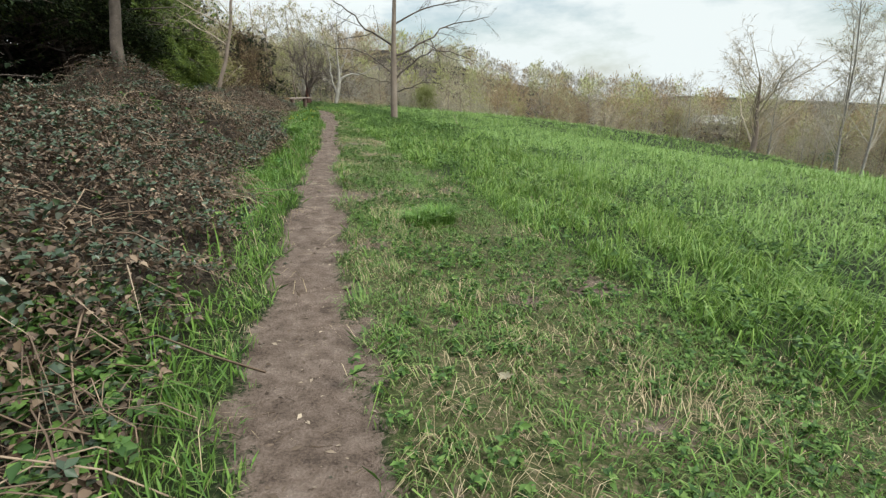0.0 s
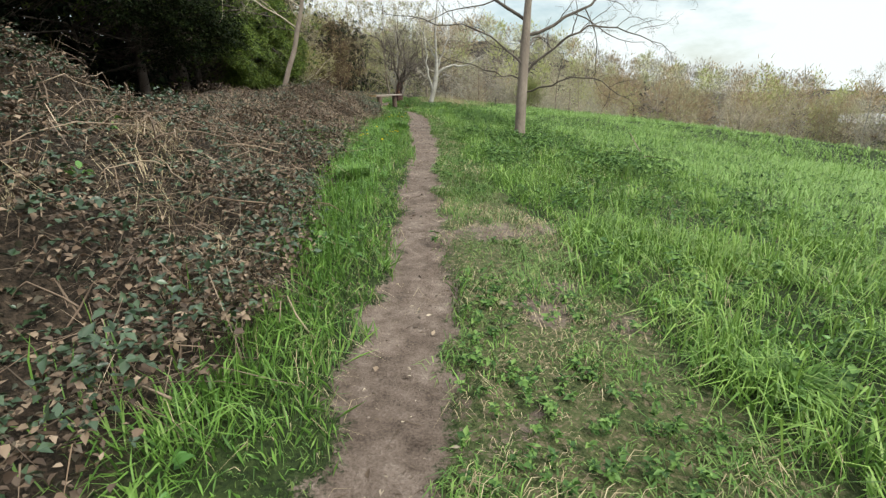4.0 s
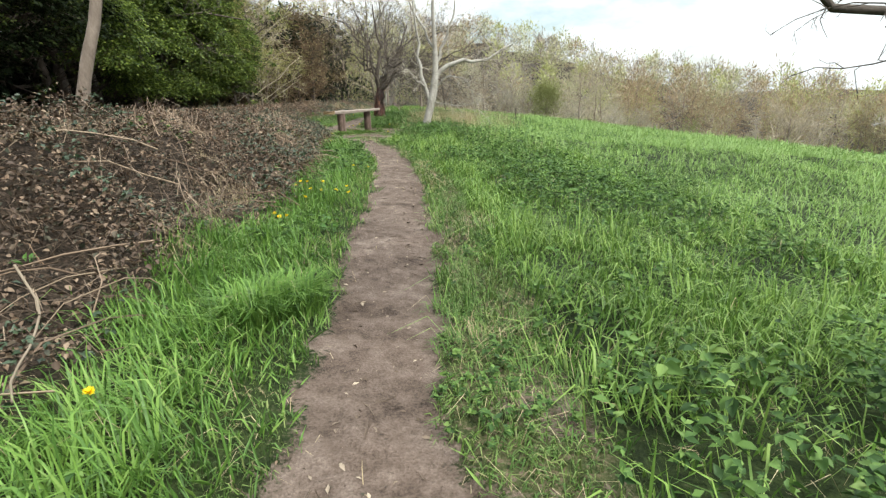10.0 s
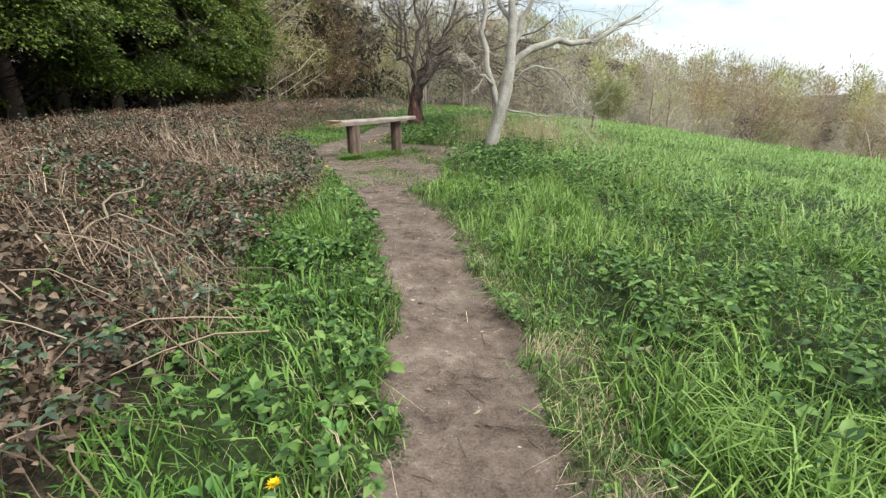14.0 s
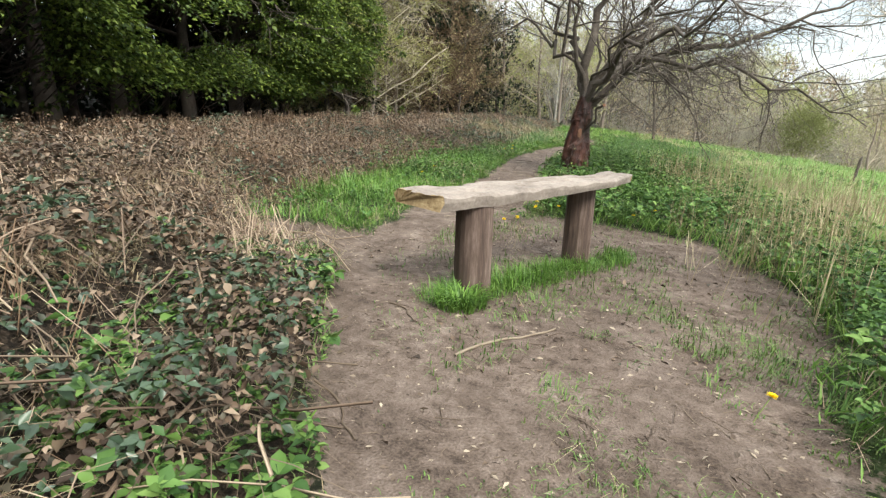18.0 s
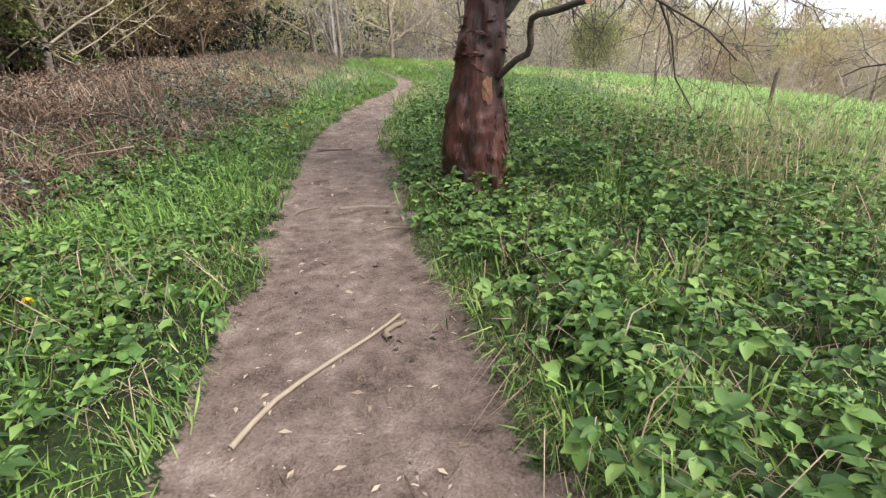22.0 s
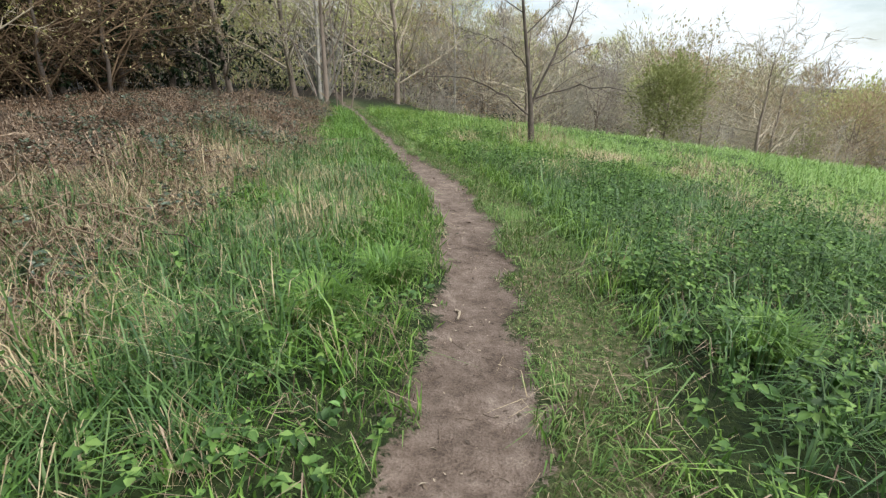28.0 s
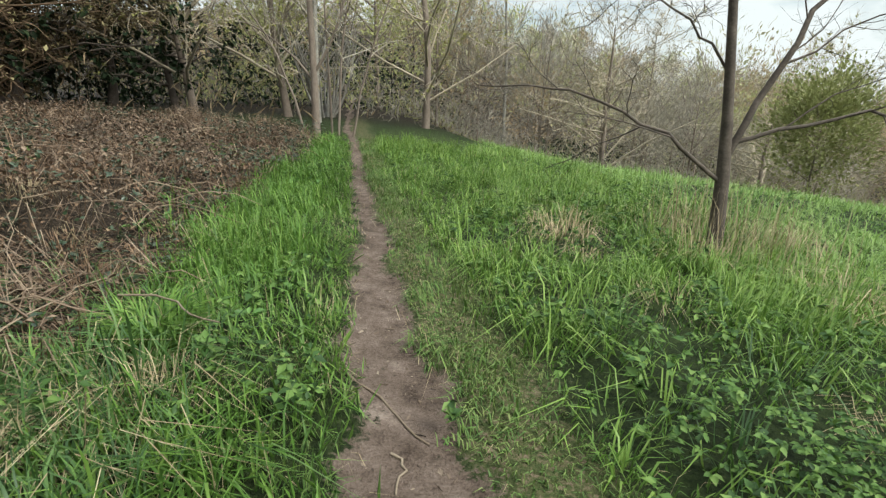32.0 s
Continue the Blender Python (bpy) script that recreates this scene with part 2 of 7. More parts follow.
M_SEATEND = surface("split_oak_end", [(0.10, 0.06, 0.03), (0.24, 0.165, 0.085), (0.36, 0.28, 0.17)], 22, 0.8, 0.9, 60)
M_POST = surface("stained_post", [(0.018, 0.012, 0.01), (0.085, 0.056, 0.045), (0.23, 0.17, 0.145)], 9, 0.8, 0.8, 60, stretch_z=0.1)
M_STICK = surface("dry_stick", [(0.075, 0.052, 0.037), (0.145, 0.108, 0.079), (0.22, 0.175, 0.13)], 12, 0.8, 0.6, 60, objects=0.6)
M_ROOT = surface("worn_root", [(0.05, 0.037, 0.03), (0.105, 0.08, 0.066), (0.17, 0.135, 0.112)], 14, 0.8, 0.7, 70, objects=0.4)
M_CRUMB = surface("soil_crumb", [(0.05, 0.036, 0.03), (0.12, 0.09, 0.076), (0.22, 0.175, 0.15)], 20, 0.9, 0, 60, island=0.7, gloss=0.1)
M_CUT = surface("cut_wood", [(0.17, 0.075, 0.045), (0.30, 0.16, 0.10)], 12, 0.75, 0.4, 60)
M_PETAL = surface("dandelion_petal", [(0.80, 0.56, 0.01), (0.90, 0.70, 0.02)], 20, 0.6, 0, 60, through_light=0.2)
M_STALK = surface("flower_stalk", [(0.16, 0.22, 0.07), (0.24, 0.28, 0.10)], 20, 0.6, 0, 60)
M_PALELEAF = surface("fallen_leaf", [(0.12, 0.105, 0.06), (0.19, 0.165, 0.105), (0.25, 0.22, 0.155)], 20, 0.6, 0.2, 80, objects=0.6, through_light=0.15)
M_CHIP = surface("litter_chip", [(0.018, 0.012, 0.009), (0.12, 0.086, 0.064), (0.40, 0.33, 0.25)], 20, 0.8, 0.0, 90, island=0.8)
M_WALL = surface("pale_render", [(0.30, 0.28, 0.25), (0.38, 0.36, 0.33)], 2, 0.85, 0.2, 30)
M_ROOF = surface("slate_roof", [(0.22, 0.22, 0.23), (0.34, 0.34, 0.35)], 3, 0.7, 0.3, 30)
M_GLASS = surface("dark_window", [(0.02, 0.022, 0.025), (0.04, 0.042, 0.045)], 2, 0.1, 0, 20)

# ---- the lie of the land ----
LINE = np.array([(0.9, -40), (0.3, -6), (-0.05, -1), (-0.2, 0), (-0.5, 1.3), (-0.8, 2.4), (-1.1, 3.7), (-1.48, 5.4), (-1.97, 7.5), (-2.4, 9.8), (-2.7, 11.2), (-3.05, 12.7), (-3.42, 14.5),
                 (-4.0, 17.1), (-4.65, 19.4), (-5.65, 23.5), (-6.35, 25.9), (-7.28, 28.1), (-8.4, 29.9), (-9.5, 31.4), (-10.6, 33), (-11.1, 35), (-11.2, 36.5), (-11.5, 37.8), (-11.8, 39.1),
                 (-12.25, 41.1), (-12.5, 43.6), (-12.5, 46.8), (-12.42, 47.7), (-12.5, 49.3), (-12.65, 50.4), (-13.05, 52), (-13.67, 53.6), (-14, 54.9), (-15.1, 58.5), (-16, 61.5), (-17.5, 66), (-24, 90)])
TOP = np.array([(-40, 0), (0, 0), (4, 0.06), (8, 0.14), (14, 0.19), (24, 0.17), (30, 0.16), (34, 0.09), (39, 0.03), (44, -0.02), (48, -0.13), (51, -0.26), (58, -0.33), (90, -0.4)])
HALF = np.array([(-40, 0.3), (1.3, 0.29), (4, 0.26), (8, 0.23), (12, 0.225), (15, 0.25), (17, 0.33), (20, 0.36), (23, 0.38), (27, 0.36), (30, 0.44), (33, 0.7), (36, 0.6), (39, 0.47), (42, 0.45), (44, 0.37), (47, 0.24), (50, 0.27), (52, 0.24), (54, 0.17), (57, 0.12), (62, 0.1)])
SHORT = np.array([(-40, 3.2), (1, 3.0), (3, 2.35), (6, 1.9), (10, 1.35), (13, 1.0), (15, 0.8), (18, 0.72), (23, 0.95), (26, 0.7), (29, 0.6), (31, 0.9), (35, 0.9), (38, 0.62), (44, 0.6), (48, 0.95), (52, 0.8), (58, 0.45), (64, 0.6)])
VERGE = np.array([(-40, 0.6), (1.5, 0.55), (3.2, 0.36), (4.4, 0.5), (6, 0.8), (8, 0.9), (9.4, 0.66), (10.3, 0.7), (11.3, 1.0), (15, 1.3), (19, 1.45), (22, 1.35), (28, 1.25), (29.5, 0.8), (31.3, 0.35), (32.6, 0.5), (33.4, 1.9), (36, 1.9), (39, 1.9), (41, 1.5), (43.5, 1.15), (45.5, 1.5), (48, 2.1), (50, 2.1), (52, 1.75), (54, 1.4), (58, 1.15), (62, 0.6)])
MOUND = np.array([(-40, 0.8), (4, 0.8), (9, 0.75), (13, 0.52), (18, 0.6), (21, 0.8), (24, 0.72), (27, 0.4), (34, 0.3), (40, 0.35), (50, 0.35), (60, 0.3), (70, 0.0)])


BANK = np.array([(-40, 3.6), (7, 3.6), (10, 5.6), (13, 6.8), (60, 6.8)])
FALL = np.array([(-40, 0.089), (12, 0.089), (20, 0.1), (27, 0.08), (31, 0.015), (37, 0.027), (44, 0.038), (50, 0.067), (60, 0.053)])
ROUND = np.array([(-40, 0.0017), (6, 0.0017), (14, 0.0015), (22, 0.0027), (30, 0.0038), (40, 0.0028), (60, 0.0029)])


def knots(table, y):
    return np.interp(y, table[:, 0], table[:, 1])


_fy = np.linspace(-40, 90, 1301)
_fx = np.interp(_fy, LINE[:, 1], LINE[:, 0])
_k = np.exp(-np.linspace(-2, 2, 25) ** 2)
_fx = np.convolve(np.pad(_fx, 12, "edge"), _k / _k.sum(), "valid")


def line_x(y):
    return np.interp(y, _fy, _fx)


def hashed(ix, iy, seed):
    h = (ix.astype(np.int64) * 374761393 + iy.astype(np.int64) * 668265263 + seed * 1442695041) & 0xFFFFFFFF
    h = ((h ^ (h >> 13)) * 1274126177) & 0xFFFFFFFF
    return ((h ^ (h >> 16)) & 0xFFFF) / 65535.0


def vnoise(x, y, size, seed=0):
    """Smooth value noise from 0 to 1."""
    x, y = np.asarray(x) / size, np.asarray(y) / size
    ix, iy = np.floor(x), np.floor(y)
    fx, fy = x - ix, y - iy
    fx, fy = fx * fx * (3 - 2 * fx), fy * fy * (3 - 2 * fy)
    a = hashed(ix, iy, seed) * (1 - fx) + hashed(ix + 1, iy, seed) * fx
    b = hashed(ix, iy + 1, seed) * (1 - fx) + hashed(ix + 1, iy + 1, seed) * fx
    return a * (1 - fy) + b * fy


def fbm(x, y, size, seed=0):
    return 0.55 * vnoise(x, y, size, seed) + 0.3 * vnoise(x, y, size / 2.3, seed + 7) + 0.15 * vnoise(x, y, size / 5.1, seed + 13)


def step(a, b, v):
    t = np.clip((v - a) / (b - a), 0, 1)
    return t * t * (3 - 2 * t)


def across(x, y):
    return x - line_x(y)


def clearing(x, y):
    """How far inside the bare clearing round the bench a place lies: over 0 inside."""
    inside = np.maximum(1 - (np.abs((x + 9.5) / 1.62) ** 2.4 + np.abs((y - 33.3) / 2.75) ** 2.4) ** (1 / 2.4), 0.8 - np.hypot((x + 8.35) / 0.85, (y - 30.6) / 1.5))
    return np.minimum(inside, across(x, y) + 0.6) + 0.35 * (fbm(x, y, 0.9, 3) - 0.5)


def dirt(x, y):
    d = np.abs(across(x, y)) - knots(HALF, y) + 0.17 * (fbm(x, y, 0.6, 5) - 0.5) + 0.2 * (vnoise(x, y, 0.12, 6) - 0.5)
    side = 1 - np.hypot((x + 11.7) / 1.0, (y - 33.3) / 0.5) + 0.3 * (fbm(x, y, 0.5, 9) - 0.5)
    return np.maximum(np.maximum(1 - step(-0.05, 0.07, d), step(-0.05, 0.12, clearing(x, y))), step(0, 0.3, side))


def bramble(x, y):
    d = -across(x, y) - knots(VERGE, y) + 0.7 * (fbm(x, y, 1.1, 11) - 0.5)
    return step(-0.1, 0.25, d) * (1 - step(62, 66, y)) * (1 - dirt(x, y))


def trodden(x, y):
    d = across(x, y)
    w = knots(SHORT, y) + 0.5 * (fbm(x, y, 0.8, 21) - 0.5)
    return (d > 0) * (1 - step(-0.12, 0.12, d - w)) * (1 - dirt(x, y))


def worn_patch(x, y):
    """Bare spots worn into the trodden grass."""
    return 0.85 * trodden(x, y) * step(0.56, 0.72, fbm(x, y, 0.5, 23)) * (y < 30)


def ground(x, y):
    x, y = np.asarray(x, float), np.asarray(y, float)
    d = across(x, y)
    r, l = np.clip(d, 0, None), np.clip(-d, 0, None)
    z = knots(TOP, y) - knots(FALL, y) * np.minimum(r, 28) - knots(ROUND, y) * np.minimum(r, 28) ** 2 - 0.28 * np.clip(r - 28, 0, 18) - 0.06 * np.clip(r - 46, 0, 80) + 0.03 * np.clip(r - 150, 0, 260)
    z = z + 0.02 * np.minimum(l, 12) + 0.12 * np.clip(l - 18, 0, 60)
    b = step(0, 1.6, l - knots(VERGE, y)) * (1 - step(knots(BANK, y), knots(BANK, y) + 3.4, l)) * (1 - step(62, 66, y))
    z = z + b * knots(MOUND, y) * (0.35 + 1.0 * fbm(x, y, 2.6, 31)) + b * (0.5 * (fbm(x, y, 0.8, 35) - 0.5) + 0.22 * (fbm(x, y, 0.42, 37) - 0.5)) + 0.05 * (fbm(x, y, 1.7, 33) - 0.5) * step(0.3, 1.0, np.abs(d))
    z = z - 0.13 * np.clip(y - 61, 0, 24) * step(2, 8, r)
    z = z + 17 * step(95, 235, y + 0.25 * x) * (1 - step(-20, 150, x))
    z = z + 0.95 * np.exp(-((x + 6.9) ** 2 + (y - 10.9) ** 2) / 1.7)
    near = 1 - step(0.2, 1.0, np.abs(d) - knots(HALF, y))
    return z - 0.035 * dirt(x, y) + 0.012 * (fbm(x, y, 0.22, 41) - 0.5) * near


# ---- mesh helpers ----
def raw_mesh(name, verts, faces, material, smooth=False):
    """A mesh from arrays of places and of equal-sided faces."""
    me = bpy.data.meshes.new(name)
    verts, faces = np.asarray(verts, np.float32), np.asarray(faces, np.int32)
    n = faces.shape[1]
    me.vertices.add(len(verts))
    me.vertices.foreach_set("co", verts.ravel())
    me.loops.add(faces.size)
    me.loops.foreach_set("vertex_index", faces.ravel())
    me.polygons.add(len(faces))
    me.polygons.foreach_set("loop_start", np.arange(len(faces), dtype=np.int32) * n)
    if smooth:
        me.polygons.foreach_set("use_smooth", np.ones(len(faces), bool))
    me.update(calc_edges=True)
    me.materials.append(material)
    return me


def child(name, me, parent, label=""):
    ob = new(name, me)
    ob.parent = parent
    return tagged(ob, label) if label else ob


def part(name, bm, material, parent, label=""):
    """Links a bmesh as one mesh object under a thing or a part."""
    me = bpy.data.meshes.new(name)
    bm.to_mesh(me)
    bm.free()
    me.materials.append(material)
    return child(name, me, parent, label)


def stuff(name, verts, faces, material, label, category):
    return tagged(new(name, raw_mesh(name, verts, faces, material)), label, category, kind="stuff")


def blades(root, height, width, heading, lean, rng):
    """Tapered, bending grass blades: five places and three triangles each."""
    n = len(root)
    out = np.stack([np.cos(heading), np.sin(heading), np.zeros(n)], 1)
    side = np.stack([-np.sin(heading), np.cos(heading), np.zeros(n)], 1)
    up = np.array([0, 0, 1.0])
    h, w, l = height[:, None], width[:, None], lean[:, None]
    mid = root + up * h * 0.6 * np.sqrt(1 - 0.5 * np.clip(l, 0, 1) ** 2) + out * h * l * 0.28
    tip = root + up * h * np.clip(1 - 0.75 * l ** 1.5, -0.1, 1) + out * h * l * 0.95
    v = np.stack([root - side * w / 2, root + side * w / 2, mid - side * w * 0.42, mid + side * w * 0.42, tip], 1).reshape(-1, 3)
    f = (np.arange(n) * 5)[:, None, None] + np.array([[0, 1, 3], [0, 3, 2], [2, 3, 4]])
    return v, f.reshape(-1, 3)


def leaves(base, along, length, width, rng, fold=0.25, fine=False):
    """Folded leaves that grow along the given ways; fine ones have six places round the edge."""
    n = len(base)
    along = along / np.linalg.norm(along, axis=1, keepdims=True)
    spin = rng.normal(size=(n, 3)) * 0.35 + np.array([0, 0, 1.0])
    side = np.cross(along, spin)
    side /= np.linalg.norm(side, axis=1, keepdims=True) + 1e-9
    nor = np.cross(side, along)
    L, W = length[:, None], width[:, None]
    if fine:
        rim = [(0.3, 0.46), (0.66, 0.4)]
        pts = [base] + [base + along * L * a + side * W * b + nor * W * fold * b * 2 for a, b in rim]
        pts += [base + along * L - nor * L * 0.12] + [base + along * L * a - side * W * b + nor * W * fold * b * 2 for a, b in rim[::-1]]
        f = np.array([[0, 1, 2], [0, 2, 3], [0, 3, 4], [0, 4, 5]])
    else:
        pts = [base, base + along * L * 0.45 + side * W * 0.5 + nor * W * fold, base + along * L - nor * L * 0.1, base + along * L * 0.45 - side * W * 0.5 + nor * W * fold]
        f = np.array([[0, 1, 2], [0, 2, 3]])
    v = np.stack(pts, 1).reshape(-1, 3)
    return v, ((np.arange(n) * len(pts))[:, None, None] + f).reshape(-1, 3)


def lobed(base, along, length, rng, spread=62, fine=False):
    """Leaves of three overlapping lobes, each folded along its rib."""
    n = len(base)
    along = along / np.linalg.norm(along, axis=1, keepdims=True)
    side = np.cross(along, np.array([0, 0, 1.0]) + 0.3 * rng.normal(size=(n, 3)))
    side /= np.linalg.norm(side, axis=1, keepdims=True) + 1e-9
    pieces = []
    for turn, part_length in ((-spread, 0.8), (0, 1.0), (spread, 0.8)):
        a = math.radians(turn) + 0.15 * rng.normal(size=(n, 1))
        L = length * part_length * (0.85 + 0.3 * rng.random(n))
        pieces.append(leaves(base, along * np.cos(a) + side * np.sin(a), L, L * (0.66 if fine else 0.58), rng, 0.22, fine))
    return joined(pieces)


def tubes(P, R, sides):
    """Tapered tubes round polylines: P is (count, places, 3), R (count, places)."""
    b, n, _ = P.shape
    t = np.gradient(P, axis=1)
    t /= np.linalg.norm(t, axis=2, keepdims=True) + 1e-9
    ref = np.where(np.abs(t[:, :1, 2:3]) > 0.9, np.array([1.0, 0, 0]), np.array([0, 0, 1.0]))
    u = np.cross(t, np.broadcast_to(ref, t.shape))
    u /= np.linalg.norm(u, axis=2, keepdims=True) + 1e-9
    v = np.cross(t, u)
    a = np.arange(sides) * 2 * np.pi / sides
    ring = P[:, :, None] + R[:, :, None, None] * (u[:, :, None] * np.cos(a)[:, None] + v[:, :, None] * np.sin(a)[:, None])
    verts = ring.reshape(-1, 3)
    idx = np.arange(b * n * sides).reshape(b, n, sides)
    nxt = np.roll(idx, -1, 2)
    faces = np.stack([idx[:, :-1], nxt[:, :-1], nxt[:, 1:], idx[:, 1:]], -1).reshape(-1, 4)
    return verts, faces


def sprout(rng, P, R, count, low, angle, ratio, places, wander, rise, thin=0.55, least=0.004):
    """Side shoots from every parent line: new lines and radii."""
    b, n, _ = P.shape
    length = np.linalg.norm(np.diff(P, axis=1), axis=2).sum(1)
    t = low + (1 - low) * (np.arange(count)[None] + rng.random((b, count))) / count
    k = t * (n - 1)
    i = np.minimum(k.astype(int), n - 2)
    f = (k - i)[..., None]
    bi = np.arange(b)[:, None]
    start = P[bi, i] * (1 - f) + P[bi, i + 1] * f
    rad = R[bi, i] * (1 - f[..., 0]) + R[bi, i + 1] * f[..., 0]
    way = P[bi, i + 1] - P[bi, i]
    way /= np.linalg.norm(way, axis=2, keepdims=True) + 1e-9
    off = rng.normal(size=way.shape)
    off -= (off * way).sum(2, keepdims=True) * way
    off /= np.linalg.norm(off, axis=2, keepdims=True) + 1e-9
    ang = np.radians(angle) * (0.75 + 0.5 * rng.random((b, count, 1)))
    way = way * np.cos(ang) + off * np.sin(ang)
    far = (length[:, None] * ratio * (1.1 - 0.55 * t) * (0.6 + 0.7 * rng.random((b, count)))).reshape(-1)
    start, way, rad = start.reshape(-1, 3), way.reshape(-1, 3), rad.reshape(-1)
    pts, p, w = [start], start, way
    for _ in range(places - 1):
        w = w + rng.normal(size=w.shape) * wander + np.array([0, 0, rise])
        w = w / np.linalg.norm(w, axis=1, keepdims=True)
        p = p + w * (far / (places - 1))[:, None]
        pts.append(p)
    rr = np.minimum(np.maximum(rad * thin, least), 0.008 * far + 0.6 * least)[:, None] * np.linspace(1, 0.35, places)[None]
    return np.stack(pts, 1), rr


def joined(pieces):
    v, f, n = [], [], 0
    for a, b in pieces:
        v.append(a)
        f.append(b + n)
        n += len(a)
    return np.concatenate(v), np.concatenate(f)


def smooth_line(points, places, rng=None, wobble=0.0):
    p = np.array(points, float)
    s = np.r_[0, np.cumsum(np.linalg.norm(np.diff(p, axis=0), axis=1))]
    q = np.linspace(0, s[-1], places)
    out = np.stack([np.interp(q, s, p[:, k]) for k in range(3)], 1)
    for _ in range(2):
        out[1:-1] = 0.25 * out[:-2] + 0.5 * out[1:-1] + 0.25 * out[2:]
    if rng is not None:
        out[1:] += rng.normal(size=out[1:].shape) * wobble
    return out


def leafage(rng, P, per, size, droop=0.3):
    """Leaves along the outer half of twigs."""
    b, n, _ = P.shape
    t = 0.35 + 0.65 * rng.random((b, per))
    k = t * (n - 1)
    i = np.minimum(k.astype(int), n - 2)
    f = (k - i)[..., None]
    bi = np.arange(b)[:, None]
    base = (P[bi, i] * (1 - f) + P[bi, i + 1] * f).reshape(-1, 3)
    way = rng.normal(size=base.shape) + np.array([0, 0, -droop])
    L = size * (0.6 + 0.8 * rng.random(len(base)))
    return leaves(base, way, L, L * 0.6, rng)


def sprays(rng, P, per, far, wide):
    """Fine crooked shoots that fan out from twigs."""
    b, n, _ = P.shape
    t = 0.15 + 0.85 * rng.random((b, per))
    k = t * (n - 1)
    i = np.minimum(k.astype(int), n - 2)
    f = (k - i)[..., None]
    bi = np.arange(b)[:, None]
    base = (P[bi, i] * (1 - f) + P[bi, i + 1] * f).reshape(-1, 3)
    way = P[bi, i + 1] - P[bi, i]
    way = (way / (np.linalg.norm(way, axis=2, keepdims=True) + 1e-9) + 0.7 * rng.normal(size=way.shape)).reshape(-1, 3)
    way /= np.linalg.norm(way, axis=1, keepdims=True)
    m = len(base)
    L = (far * (0.4 + rng.random(m)))[:, None]
    side = np.cross(way, rng.normal(size=(m, 3)))
    side *= 0.5 * wide / (np.linalg.norm(side, axis=1, keepdims=True) + 1e-9)
    bend = way + 0.55 * rng.normal(size=(m, 3))
    mid = base + way * L * 0.5
    tip = mid + bend * L * 0.45
    v = np.stack([base - side, base + side, mid - 0.8 * side, mid + 0.8 * side, tip - 0.3 * side, tip + 0.3 * side], 1).reshape(-1, 3)
    f = (np.arange(m) * 6)[:, None, None] + np.array([[0, 1, 3], [0, 3, 2], [2, 3, 5], [2, 5, 4]])
    return v, f.reshape(-1, 3)


# ---- trees ----
def tree(name, label, trunk, limbs, rng, bark, twig_mat, spec, leaf_mat=None, group=""):
    """A tree from a trunk line and main limb lines (each: places and start and end radius), with shoots by spec."""
    top = new(name)
    tagged(top, label, "tree", group)
    tp, tr = trunk
    tp = np.array(tp, float)[None]
    if "gnarl" in spec:
        q = np.linspace(0, 1, 60) ** 1.0 * (len(tr) - 1)
        line = np.stack([np.interp(q, np.arange(len(tr)), tp[0, :, k]) for k in range(3)], 1)
        tv, tf = tubes(line[None], np.interp(q, np.arange(len(tr)), tr)[None], 48)
        out = tv - np.repeat(line, 48, 0)
        wave = np.array([noise.noise((p.x * 9, p.y * 9, p.z * 3.5)) + 0.6 * noise.noise((p.x * 26, p.y * 26, p.z * 11)) for p in map(Vector, tv)])
        tv = tv + out * (spec["gnarl"] * wave)[:, None]
    else:
        tv, tf = tubes(tp, np.array(tr, float)[None], spec.get("sides", 12))
    child("trunk", raw_mesh("trunk", tv, tf, bark, True), top)
    n = spec.get("joints", 9)
    if limbs:
        wood = spec.get("limb_bark", bark)
        lp = np.stack([smooth_line(p, n, rng, spec.get("crook", 0.012)) for p, _, _ in limbs])
        lr = np.stack([np.linspace(a, b, n) for _, a, b in limbs])
        if spec.get("extra_limbs"):
            ep, er = sprout(rng, tp, np.array(tr, float)[None], *spec["extra_limbs"])
            ep = np.stack([smooth_line(p, n) for p in ep])
            er = np.stack([np.linspace(a[0], a[-1], n) for a in er])
            lp, lr = np.concatenate([lp, ep]), np.concatenate([lr, er])
        for k in range(len(lp)):
            child("limb", raw_mesh("limb", *tubes(lp[k:k + 1], lr[k:k + 1], 7), wood, True), top)
        pieces = []
    else:
        lp, lr = sprout(rng, tp, np.array(tr, float)[None], *spec["extra_limbs"])
        pieces = [tubes(lp, lr, 4)]
    b1p, b1r = sprout(rng, lp, lr, *spec["branches"])
    if spec.get("browsed"):
        keep = spec["browsed"](b1p).all(1)
        b1p, b1r = b1p[keep], b1r[keep]
    b2p, b2r = sprout(rng, b1p, b1r, *spec["twigs"])
    if spec.get("browsed"):
        keep = spec["browsed"](b2p).all(1)
        b2p, b2r = b2p[keep], b2r[keep]
    pieces += [tubes(b1p, b1r, 4 if limbs else 3), tubes(b2p, b2r, 3)]
    tips = b2p
    if "fine" in spec:
        tips, r3 = sprout(rng, b2p, b2r, *spec["fine"])
        pieces.append(tubes(tips, r3, 3))
    tagged(child("branchwork", raw_mesh("branchwork", *joined(pieces), twig_mat, True), top), kind="stuff")
    if spec.get("spray"):
        per, far, wide = spec["spray"]
        tagged(child("twig_spray", raw_mesh("twig_spray", *sprays(rng, tips, per, far, wide), twig_mat), top), kind="stuff")
    if leaf_mat and spec.get("leaf"):
        per, size = spec["leaf"]
        tagged(child("foliage", raw_mesh("foliage", *leafage(rng, tips, per, size), leaf_mat), top), kind="stuff")
    return top


